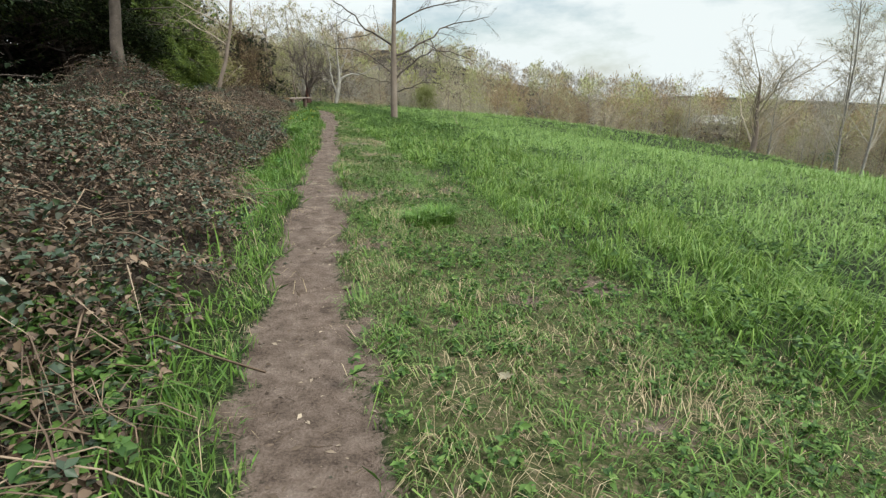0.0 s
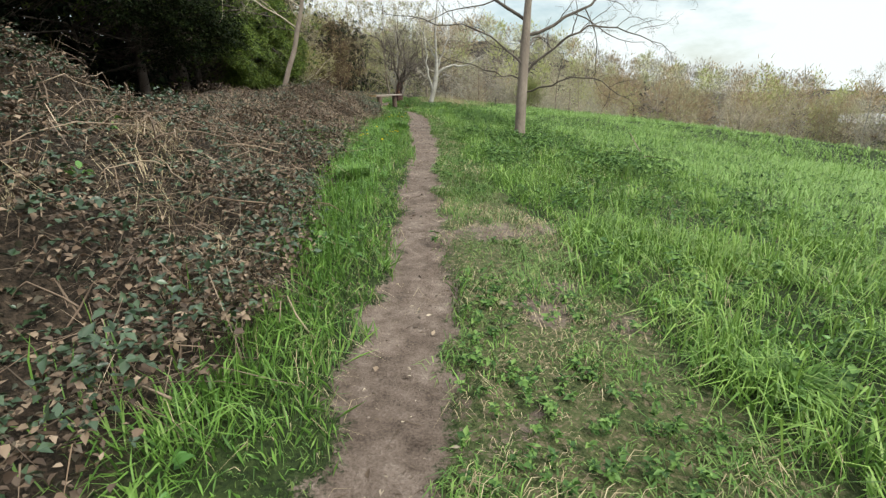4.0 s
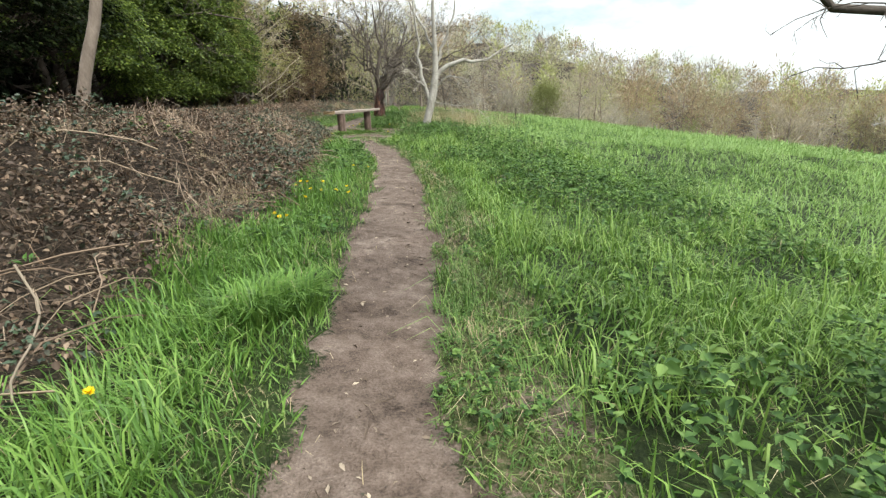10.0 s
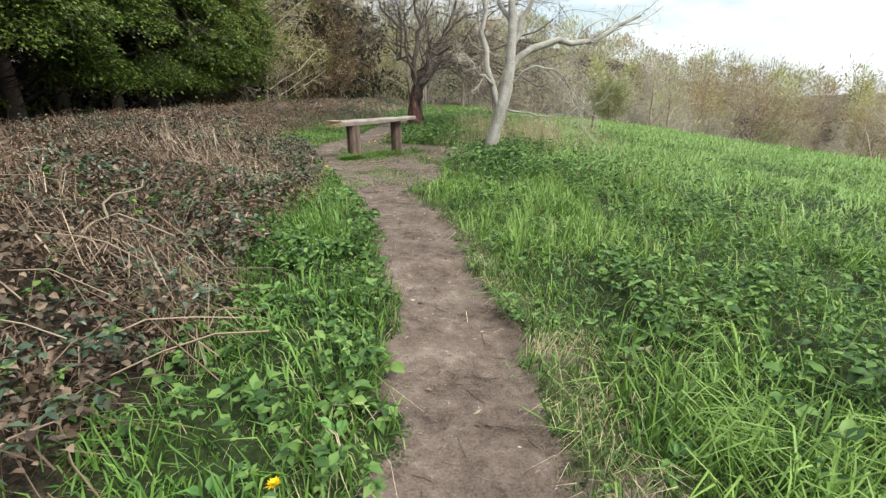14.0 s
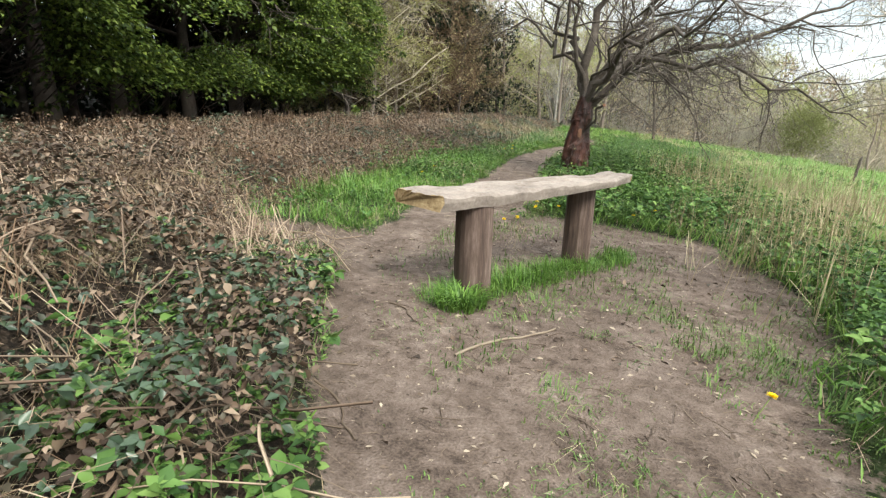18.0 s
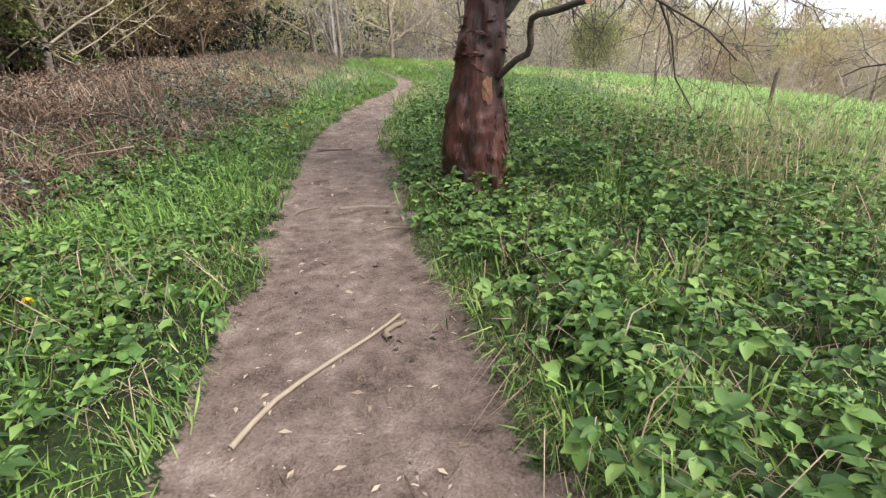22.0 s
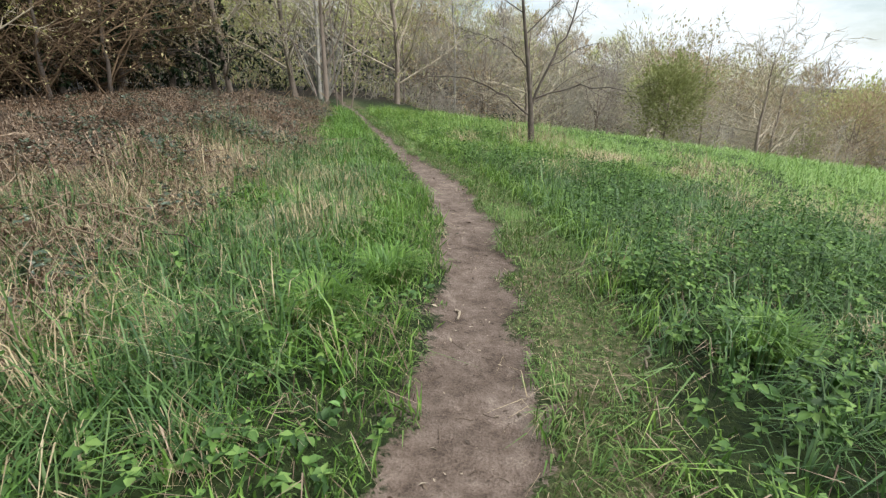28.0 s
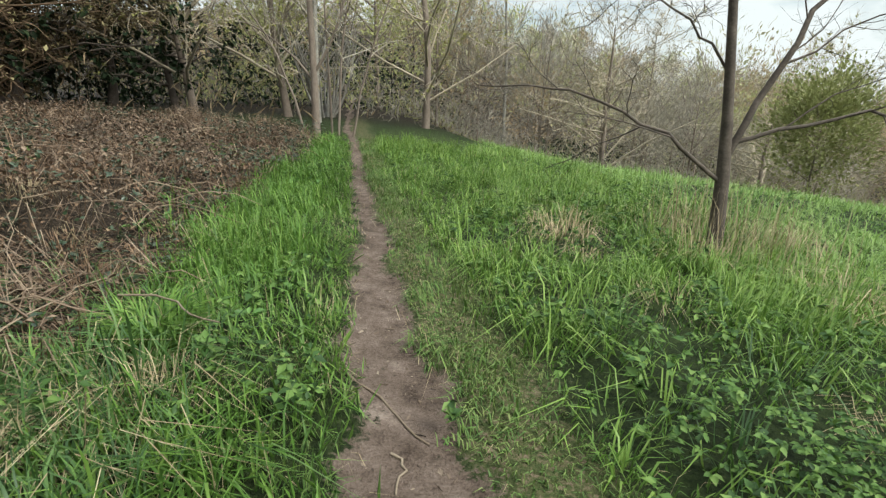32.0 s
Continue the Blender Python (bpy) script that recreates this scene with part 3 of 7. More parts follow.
def upright(rng, height, radius, lean=0.05, wander=0.04, places=10):
    z = np.linspace(0, height, places)
    xy = np.cumsum(rng.normal(size=(places, 2)) * wander, 0) + lean * z[:, None] * rng.normal(size=2)
    xy[0] = 0
    r = radius * (np.linspace(1, 0.22, places))
    r[0] *= 1.3
    z[0] = -0.25
    return np.c_[xy, z], r


def placed(ob, x, y, turn=0.0, size=1.0, sink=0.05):
    m = Matrix.Translation((x, y, float(ground(x, y)) - sink)) @ Matrix.Rotation(turn, 4, "Z") @ Matrix.Diagonal((size, size, size, 1))
    ob.matrix_basis = m
    return m


# ---- ground ----
def build_ground():
    inner = np.linspace(-6.5, 6.5, 109)
    outer = 6.5 + np.cumsum(0.12 * 1.13 ** np.arange(46))
    u = np.r_[-outer[::-1], inner, outer]
    mid = np.arange(-5, 63, 0.15)
    far = np.cumsum(0.15 * 1.16 ** np.arange(42))
    y = np.r_[-5 - far[::-1], mid, mid[-1] + far]
    U, Y = np.meshgrid(u, y)
    X = U + line_x(Y)
    Z = ground(X, Y)
    rows, cols = X.shape
    i = np.arange(rows * cols).reshape(rows, cols)
    f = np.stack([i[:-1, :-1], i[:-1, 1:], i[1:, 1:], i[1:, :-1]], -1).reshape(-1, 4)
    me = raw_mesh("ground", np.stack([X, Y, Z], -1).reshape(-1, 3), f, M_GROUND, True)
    for key, func in (("bare", lambda a, b: np.maximum(dirt(a, b), worn_patch(a, b))), ("litter", bramble), ("trod", trodden)):
        at = me.attributes.new(key, "FLOAT", "POINT")
        at.data.foreach_set("value", func(X, Y).astype(np.float32).ravel())
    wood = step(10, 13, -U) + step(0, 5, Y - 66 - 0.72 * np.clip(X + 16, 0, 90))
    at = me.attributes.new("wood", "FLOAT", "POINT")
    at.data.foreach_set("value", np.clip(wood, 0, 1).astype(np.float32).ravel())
    return tagged(new("ground", me), "grassy hillside with a worn brown earth footpath", "ground", kind="structure")


def ground_material():
    m = bpy.data.materials.new("hillside_soil_and_turf")
    m.use_nodes = True
    t = m.node_tree
    bsdf = t.nodes["Principled BSDF"]
    bsdf.inputs["Roughness"].default_value = 0.92
    bsdf.inputs["Specular IOR Level"].default_value = 0.15
    tc = t.nodes.new("ShaderNodeTexCoord")

    def tex(scale, detail=5.0):
        n = node(t, "ShaderNodeTexNoise", Scale=scale, Detail=detail, Roughness=0.62)
        t.links.new(tc.outputs["Object"], n.inputs["Vector"])
        return n.outputs["Fac"]

    def ramp_of(value, colours, lo=0.3, hi=0.7):
        r = t.nodes.new("ShaderNodeValToRGB")
        el = r.color_ramp.elements
        while len(el) < len(colours):
            el.new(0.5)
        for k, c in enumerate(colours):
            el[k].position, el[k].color = lo + (hi - lo) * k / (len(colours) - 1), (*c, 1)
        t.links.new(value, r.inputs["Fac"])
        return r.outputs["Color"]

    def blend(a, b, f):
        n = t.nodes.new("ShaderNodeMix")
        n.data_type = "RGBA"
        t.links.new(a, n.inputs["A"])
        t.links.new(b, n.inputs["B"])
        t.links.new(f, n.inputs["Factor"])
        return n.outputs["Result"]

    def mask(key):
        n = t.nodes.new("ShaderNodeAttribute")
        n.attribute_name = key
        return n.outputs["Fac"]

    def cells(scale):
        n = node(t, "ShaderNodeTexVoronoi", Scale=scale)
        t.links.new(tc.outputs["Object"], n.inputs["Vector"])
        r = t.nodes.new("ShaderNodeSeparateColor")
        t.links.new(n.outputs["Color"], r.inputs["Color"])
        return r.outputs["Red"]

    def average(a, b, share):
        n = t.nodes.new("ShaderNodeMix")
        n.inputs["Factor"].default_value = share
        t.links.new(a, n.inputs["A"])
        t.links.new(b, n.inputs["B"])
        return n.outputs["Result"]

    coarse, middle, grit = tex(0.35), average(tex(3.0), tex(11.0), 0.55), tex(90.0, 4.0)
    fine = average(tex(22.0, 6.0), average(cells(38.0), cells(95.0), 0.5), 0.45)
    both = t.nodes.new("ShaderNodeMix")
    both.inputs["Factor"].default_value = 0.5
    t.links.new(coarse, both.inputs["A"])
    t.links.new(fine, both.inputs["B"])
    # Near-black turf: the shade between the blades is put into its colour.
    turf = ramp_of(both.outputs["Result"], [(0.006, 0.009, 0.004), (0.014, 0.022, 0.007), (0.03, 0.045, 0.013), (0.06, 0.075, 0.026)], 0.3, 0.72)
    soilmix = t.nodes.new("ShaderNodeMix")
    soilmix.inputs["Factor"].default_value = 0.3
    t.links.new(middle, soilmix.inputs["A"])
    t.links.new(grit, soilmix.inputs["B"])
    soil = ramp_of(soilmix.outputs["Result"], [(0.026, 0.018, 0.014), (0.092, 0.067, 0.054), (0.152, 0.115, 0.096), (0.24, 0.193, 0.167)], 0.35, 0.66)
    damp = ramp_of(tex(1.6, 7.0), [(1.08, 1.07, 1.06), (1.0, 1.0, 1.0), (0.74, 0.72, 0.7)], 0.36, 0.68)
    wet = t.nodes.new("ShaderNodeMix")
    wet.data_type, wet.blend_type = "RGBA", "MULTIPLY"
    wet.inputs["Factor"].default_value = 1.0
    t.links.new(soil, wet.inputs["A"])
    t.links.new(damp, wet.inputs["B"])
    soil = wet.outputs["Result"]
    # Litter darkened as well, for the shaded hollows under the bramble leaves.
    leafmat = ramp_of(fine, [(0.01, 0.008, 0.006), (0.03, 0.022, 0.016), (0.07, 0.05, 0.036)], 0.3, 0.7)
    worn = ramp_of(fine, [(0.02, 0.026, 0.01), (0.045, 0.06, 0.02), (0.075, 0.075, 0.034), (0.15, 0.115, 0.08)], 0.28, 0.7)
    # Wood floor: litter brown, with the shade under the trees darkened in.
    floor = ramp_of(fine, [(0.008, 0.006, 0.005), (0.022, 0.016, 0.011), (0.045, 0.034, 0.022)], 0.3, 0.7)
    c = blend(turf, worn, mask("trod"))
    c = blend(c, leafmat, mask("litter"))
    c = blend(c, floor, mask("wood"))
    ragged = t.nodes.new("ShaderNodeMath")
    ragged.operation = "ADD"
    shift = t.nodes.new("ShaderNodeMath")
    shift.operation = "MULTIPLY_ADD"
    shift.inputs[1].default_value, shift.inputs[2].default_value = 1.5, -0.75
    t.links.new(fine, shift.inputs[0])
    t.links.new(mask("bare"), ragged.inputs[0])
    t.links.new(shift.outputs[0], ragged.inputs[1])
    sharp = t.nodes.new("ShaderNodeMapRange")
    sharp.inputs["From Min"].default_value, sharp.inputs["From Max"].default_value = 0.35, 0.65
    t.links.new(ragged.outputs[0], sharp.inputs["Value"])
    c = blend(c, soil, sharp.outputs["Result"])
    t.links.new(c, bsdf.inputs["Base Color"])
    bn = node(t, "ShaderNodeBump", Strength=1.0, Distance=0.05)
    t.links.new(soilmix.outputs["Result"], bn.inputs["Height"])
    t.links.new(bn.outputs["Normal"], bsdf.inputs["Normal"])
    return m


M_GROUND = ground_material()
build_ground()


# ---- bench ----
def rough_box(length, width, thick, seed, cuts=90):
    """A hewn plank along x, wide at its first end and tapering, with a straight near edge, a wavering far edge and a cracked top."""
    bm = bmesh.new()
    xs = np.linspace(-length / 2, length / 2, cuts)
    prof = [(a, 1) for a in np.linspace(-1, 1, 25)] + [(1.0, 0.1), (0.95, -1), (0, -1), (-0.95, -1), (-1, 0.1)]
    rings = []
    for k, x in enumerate(xs):
        ring = []
        run = x / length + 0.5
        w = width * (1 - 0.3 * run)
        back = w - width / 2 - (0.03 if run < 0.24 else 0) - 0.045 * max(0, 1 - abs(run - 0.86) / 0.1) + 0.016 * noise.noise((x * 3.1, 0, seed)) + 0.007 * noise.noise((x * 13, 0, seed))
        front = -width / 2 + 0.02 * noise.noise((x * 2.0, 4, seed)) + 0.006 * noise.noise((x * 11, 5, seed)) + 0.1 * max(0, run - 0.82) / 0.18
        for a, b in prof:
            y = front + (back - front) * (a + 1) / 2
            z = b * thick / 2 + 0.012 * noise.noise((x * 4, y * 18, seed + 5)) + 0.016 * noise.noise((x * 1.1, b, seed + 7))
            if b < 0:
                z += 0.02 * max(0, run - 0.5)
            if b > 0.5:
                z += 0.003 * noise.noise((x * 5, y * 90, seed + 2))
                for at, lo, hi, deep in ((0.12, 0.35, 1.0, 0.03), (-0.3, 0.0, 0.55, 0.016), (-0.14, 0.5, 0.98, 0.02), (0.8, 0.1, 0.3, 0.04), (0.45, 0.2, 0.7, 0.012), (-0.62, 0.0, 0.3, 0.02)):
                    if lo < run < hi:
                        gap = abs(a - at - 0.25 * noise.noise((x * 1.4, at * 7, seed + 9)))
                        z -= deep * max(0, 1 - gap / 0.09) * min(1, (run - lo) * 9, (hi - run) * 9)
                z -= 0.016 * max(0, abs(a) - 0.85) / 0.15 * (1 + noise.noise((x * 9, a, seed)))
            e = 0.05 * noise.noise((y * 11, b * 1.7, seed)) + 0.03 * noise.noise((y * 40, b * 3, seed)) if k in (0, cuts - 1) else 0
            ring.append(bm.verts.new((x + e - (0.14 * (y + 0.1) * max(0, 1 - run * 5)), y, z)))
        rings.append(ring)
    n = len(prof)
    for r, s in zip(rings, rings[1:]):
        for j in range(n):
            bm.faces.new((r[j], s[j], s[(j + 1) % n], r[(j + 1) % n]))
    for ring in (rings[0], rings[-1][::-1]):
        bm.faces.new(ring).material_index = 1
    bmesh.ops.recalc_face_normals(bm, faces=bm.faces)
    return bm


def post(height, radius, seed):
    bm = bmesh.new()
    rings = []
    for k in range(9):
        z = height * k / 8
        ring = []
        for j in range(18):
            a = j * math.tau / 18
            r = radius * (1 + 0.05 * noise.noise((math.cos(a) * 2, math.sin(a) * 2, z * 1.2 + seed)) + 0.035 * noise.noise((math.cos(a) * 9, math.sin(a) * 9, z * 0.6 + seed)))
            r *= 1.06 - 0.08 * k / 8
            ring.append(bm.verts.new((r * math.cos(a), r * math.sin(a), z)))
        rings.append(ring)
    for r, s in zip(rings, rings[1:]):
        for j in range(18):
            bm.faces.new((r[j], r[(j + 1) % 18], s[(j + 1) % 18], s[j]))
    bm.faces.new(rings[-1])
    bm.faces.new(rings[0][::-1])
    return bm


BENCH_A, BENCH_B, BENCH_TOP = Vector((-10.24, 32.55)), Vector((-9.35, 34.46)), 0.765


def build_bench():
    mid, way = (BENCH_A + BENCH_B) / 2, BENCH_B - BENCH_A
    turn = math.atan2(way.y, way.x)
    base = float(ground(mid.x, mid.y))
    top = tagged(new("bench"), "rustic bench, weathered oak plank on two stained round posts", "bench")
    top.matrix_basis = pose(mid.x, mid.y, base, 0, 0, math.degrees(turn))
    seat = part("seat", rough_box(way.length, 0.46, 0.085, 4.2), M_SEAT, top, "pale weathered hewn oak plank with cracks")
    seat.data.materials.append(M_SEATEND)
    seat.location = (0, 0, BENCH_TOP - 0.042 - base)
    seat.rotation_euler = (0, radians(0.6), 0)
    for along, aside, r in ((-0.67, -0.1, 0.125), (0.6, 0.02, 0.115)):
        p = part("post", post(BENCH_TOP - 0.07 - base + 0.3, r, along * 9), M_POST, top, "dark stained round timber post")
        p.location = (along, aside, -0.3)


build_bench()

# ---- trees that stand near the path ----
def near_trees():
    rng = np.random.default_rng(11)
    # young oak beside the path
    z0 = float(ground(-2.2, 19.35))
    tp = smooth_line([(0, 0, -0.3), (0.0, 0, 0), (0.03, 0.03, 0.8), (0.06, 0.1, 1.5), (0.1, 0.1, 2.6), (0.25, 0.3, 5), (0.4, 0.5, 9.5)], 16)
    tr = np.interp(tp[:, 2], [-0.3, 0, 0.3, 1.2, 1.8, 3, 9.5], [0.17, 0.138, 0.126, 0.116, 0.11, 0.08, 0.02])
    limbs = [
        ([(0.0, 0.1, 1.45), (-0.5, 0.05, 1.55), (-1.2, 0.1, 1.85), (-1.8, 0.2, 2.0), (-2.3, 0.3, 2.4)], 0.018, 0.005),
        ([(0.05, 0.1, 1.15), (0.5, -0.1, 1.25), (0.95, -0.2, 1.42), (1.7, -0.4, 1.45), (2.5, -0.7, 0.85)], 0.024, 0.005),
        ([(0.1, 0.1, 1.55), (0.5, 0.1, 1.95), (1.0, 0.2, 2.4), (1.9, 0.3, 2.6), (3.2, 0.6, 2.1)], 0.034, 0.007),
        ([(0.1, 0.1, 1.7), (-0.4, -0.2, 2.15), (-1.0, -0.3, 2.6), (-2.0, -0.6, 2.7), (-3.0, -0.8, 2.95)], 0.024, 0.005),
        ([(0.1, 0.2, 2.1), (0.2, 1.0, 2.3), (0.5, 2.0, 2.5), (0.6, 3.2, 2.3)], 0.032, 0.008),
        ([(0.1, 0.1, 2.4), (0.9, 0.3, 2.7), (2.0, 0.9, 3.4), (3.6, 1.2, 3.7)], 0.042, 0.009),
        ([(0.12, 0.1, 2.7), (-0.8, 0.5, 3.3), (-1.8, 1.0, 4.2), (-2.8, 1.5, 4.9)], 0.042, 0.009),
    ]
    spec = {"gnarl": 0.045, "browsed": lambda p: (p[..., 0] > -1.15) | (p[..., 2] > 2.45), "extra_limbs": (9, 0.32, 62, 0.34, 7, 0.1, 0.03, 0.5, 0.01), "limb_bark": M_DARKBARK, "crook": 0.04, "joints": 13, "branches": (10, 0.15, 48, 0.38, 7, 0.22, 0.0, 0.5, 0.007), "twigs": (7, 0.2, 48, 0.42, 6, 0.38, -0.02, 0.5, 0.0028), "fine": (4, 0.15, 50, 0.45, 4, 0.4, 0.0, 0.6, 0.0019)}
    oak = tree("oak_tree", "leafless young oak with smooth grey-brown trunk in long grass", (tp, tr), limbs, rng, M_BARK, M_DARKBARK, spec)
    oak.matrix_basis = pose(-2.2, 19.35, z0)

    # pale dead-looking tree beside the clearing; local x runs to the right of the walker there
    rng = np.random.default_rng(12)
    tp = smooth_line([(-0.04, 0, -0.3), (0, 0, 0), (0.16, 0, 0.5), (0.31, 0, 1.0), (0.44, 0.03, 1.5), (0.52, 0.08, 2.0), (0.5, 0.1, 2.7), (0.46, 0.2, 4.0), (0.7, 0.4, 6.0)], 16)
    tr = np.interp(tp[:, 2], [-0.3, 0, 0.6, 1.2, 1.8, 2.6, 4, 6], [0.17, 0.142, 0.125, 0.135, 0.108, 0.075, 0.05, 0.015])
    limbs = [
        ([(0.28, 0, 0.9), (0.2, 0.01, 1.15), (0.16, 0.02, 1.4), (-0.02, 0.05, 1.65), (-0.06, 0.08, 2.0), (-0.05, 0.1, 2.6), (-0.15, 0.2, 4.4)], 0.08, 0.02),
        ([(0.5, 0.08, 1.75), (0.68, 0.1, 2.0), (0.95, 0.1, 2.2), (1.4, 0.1, 2.3), (2.2, 0.2, 2.2), (3.2, 0.4, 2.75)], 0.085, 0.025),
        ([(0.43, 0.0, 1.45), (0.75, -0.1, 1.75), (1.3, -0.3, 1.8), (1.75, -0.5, 1.0), (1.8, -0.6, 0.6)], 0.028, 0.006),
        ([(0.31, 0, 1.0), (0.75, -0.1, 0.9), (1.2, -0.2, 0.75), (1.7, -0.3, 0.95), (2.2, -0.4, 1.1)], 0.022, 0.006),
        ([(0.51, 0.1, 2.2), (0.75, 0.1, 2.7), (1.1, 0.2, 3.4), (1.3, 0.3, 4.6)], 0.06, 0.012),
        ([(0.12, 0.02, 1.45), (-0.25, -0.1, 1.75), (-0.45, -0.15, 2.0), (-0.55, -0.2, 2.05)], 0.03, 0.008),
        ([(0.5, 0.1, 2.6), (0.25, 0.5, 3.2), (-0.2, 0.8, 4.0), (-0.5, 1.2, 5.0)], 0.05, 0.012),
    ]
    spec = {"gnarl": 0.07, "crook": 0.03, "joints": 12, "branches": (9, 0.25, 50, 0.4, 7, 0.24, 0.0, 0.5, 0.007), "twigs": (7, 0.2, 48, 0.42, 5, 0.28, -0.03, 0.5, 0.003), "spray": (7, 0.18, 0.0026)}
    pale = tree("pale_tree", "leaning pale grey forked tree with bare crooked limbs", (tp, tr), limbs, rng, M_PALE, M_TWIGPALE, spec)
    pale.matrix_basis = pose(-7.55, 33.5, float(ground(-7.55, 33.5)) + 0.02, 0, 0, 18) @ Matrix.Diagonal((0.92, 0.92, 0.92, 1))

    # old cherry with a thick peeling trunk
    rng = np.random.default_rng(13)
    tp = smooth_line([(0, 0, -0.3), (0, 0, 0), (0.0, 0, 0.4), (0.02, 0, 0.8), (0.08, 0.0, 1.15), (0.11, 0.02, 1.4)], 16)
    tr = np.interp(tp[:, 2], [-0.3, 0, 0.12, 0.3, 0.5, 0.75, 1.1, 1.4], [0.27, 0.25, 0.232, 0.238, 0.232, 0.175, 0.17, 0.12])
    limbs = []
    for k in range(6):
        a = 2.399 * k + 0.4
        reach = 2.2 + 1.9 * rng.random()
        lift = 0.2 + 2.2 * rng.random() ** 1.5
        c, s = math.cos(a), math.sin(a)
        if c < 0.35:
            lift, reach = 2.2 + 1.3 * rng.random(), reach * 0.6
        limbs.append(([(0.1, 0.02, 1.15 + 0.3 * rng.random()), (0.12 + 0.5 * c, 0.5 * s, 1.9 + 0.35 * lift), (0.12 + reach * 0.5 * c, reach * 0.5 * s, 2.05 + 0.75 * lift), (0.12 + reach * c, reach * s, 1.9 + lift), (0.12 + reach * 1.25 * c, reach * 1.25 * s, 1.9 + 1.05 * lift if c < 0.35 else 1.5 + 0.9 * lift)], 0.024 + 0.022 * rng.random(), 0.006))
    limbs += [
        ([(0.05, 0.08, 1.1), (-0.05, 0.2, 1.5), (-0.25, 0.45, 2.05), (-0.7, 0.8, 2.5), (-1.4, 1.2, 2.75), (-2.3, 1.5, 2.8)], 0.06, 0.01),
        ([(0.1, 0, 1.0), (0.14, 0.05, 1.5), (0.04, 0.1, 2.2), (0.12, 0.2, 3.2), (0, 0.3, 4.6)], 0.105, 0.02),
        ([(0.12, 0, 1.2), (0.3, 0.05, 1.65), (0.8, 0.1, 2.0), (1.7, 0.2, 2.15), (2.8, 0.3, 2.4), (4.0, 0.4, 3.0)], 0.085, 0.012),
        ([(0.1, 0.08, 1.2), (0.1, 0.45, 1.7), (0.3, 1.3, 2.1), (0.4, 2.6, 2.3), (0.6, 3.8, 2.3)], 0.075, 0.012),
        ([(0.12, -0.05, 1.3), (0.4, -0.3, 1.85), (1.0, -0.8, 2.25), (1.8, -1.5, 2.4), (2.6, -2.2, 2.5)], 0.06, 0.01),
        ([(0.16, 0.1, 1.35), (0.3, 1.4, 2.2), (0.2, 3.0, 2.35), (0.05, 4.2, 1.95), (-0.1, 4.9, 1.4)], 0.034, 0.004),
        ([(0.12, 0, 1.3), (0.5, 0.1, 2.1), (1.0, 0.1, 2.9), (1.4, 0.2, 4.0)], 0.075, 0.012),
        ([(0.1, 0.1, 1.3), (-0.3, 0.4, 2.2), (-0.9, 0.8, 3.0), (-1.3, 1.0, 4.2)], 0.065, 0.012),
        ([(0.14, 0.0, 1.35), (0.8, -0.4, 2.0), (1.9, -0.5, 1.95), (3.2, -0.3, 1.55), (4.3, 0.2, 0.95)], 0.05, 0.006),
        ([(0.16, 0.1, 1.6), (0.6, 1.4, 2.1), (1.0, 3.0, 2.0), (1.5, 4.6, 1.5), (1.9, 5.4, 0.8)], 0.05, 0.005),
        ([(0.16, 0.1, 1.6), (1.2, 0.8, 2.0), (2.4, 2.2, 1.9), (3.0, 3.4, 1.4), (3.1, 4.2, 0.8)], 0.05, 0.005),
    ]
    spec = {"gnarl": 0.19, "browsed": lambda p: (p[..., 0] > 0.25) | (p[..., 2] > 2.35) | ((p[..., 1] > 3.2) & (p[..., 0] > -0.5)), "limb_bark": M_DARKBARK, "crook": 0.085, "joints": 13, "branches": (14, 0.12, 48, 0.42, 7, 0.26, -0.03, 0.55, 0.005), "twigs": (11, 0.1, 48, 0.45, 5, 0.32, -0.05, 0.5, 0.0028), "spray": (11, 0.2, 0.003), "leaf": (2, 0.02)}
    ch = tree("cherry_tree", "old cherry with thick reddish peeling bark and bare spreading twigs", (tp, tr), limbs, rng, M_CHERRY, M_DARKBARK, spec, M_BUD)
    ch.matrix_basis = pose(-10.86, 39.55, float(ground(-10.86, 39.55)))
    stub = np.array([(0.12, -0.02, 0.8), (0.2, -0.12, 0.88), (0.29, -0.22, 0.97), (0.35, -0.28, 1.0), (0.37, -0.3, 1.06), (0.36, -0.33, 1.14), (0.365, -0.36, 1.21), (0.4, -0.44, 1.235), (0.45, -0.56, 1.24), (0.5, -0.68, 1.255), (0.545, -0.79, 1.275), (0.59, -0.9, 1.285)])
    st = child("sawn_limb", raw_mesh("sawn_limb", *tubes(stub[None], np.linspace(0.024, 0.019, 12)[None], 9), M_DARKBARK, True), ch, "dark crooked limb stub with a sawn end")
    bm = bmesh.new()
    bmesh.ops.create_cone(bm, cap_ends=True, segments=12, radius1=0.023, radius2=0.022, depth=0.012)
    cut = part("cut_face", bm, M_CUT, st, "orange sawn wood")
    cut.matrix_basis = look(stub[-1], stub[-1] + (stub[-1] - stub[-2]))
    bm = bmesh.new()
    bmesh.ops.create_icosphere(bm, subdivisions=3, radius=0.05)
    for v in bm.verts:
        v.co *= 1 + 0.9 * noise.noise(v.co * 30)
        v.co.y *= 0.16
        v.co.z *= 1.5
        v.co.x *= 0.7
    scar = part("bark_scar", bm, M_CUT, ch, "orange patch of stripped bark")
    scar.location = (0.1, -0.212, 0.78)
    # flakes of peeling bark
    flake = np.random.default_rng(5)
    n = 520
    a, z = flake.random(n) * math.tau, 0.05 + 1.2 * flake.random(n)
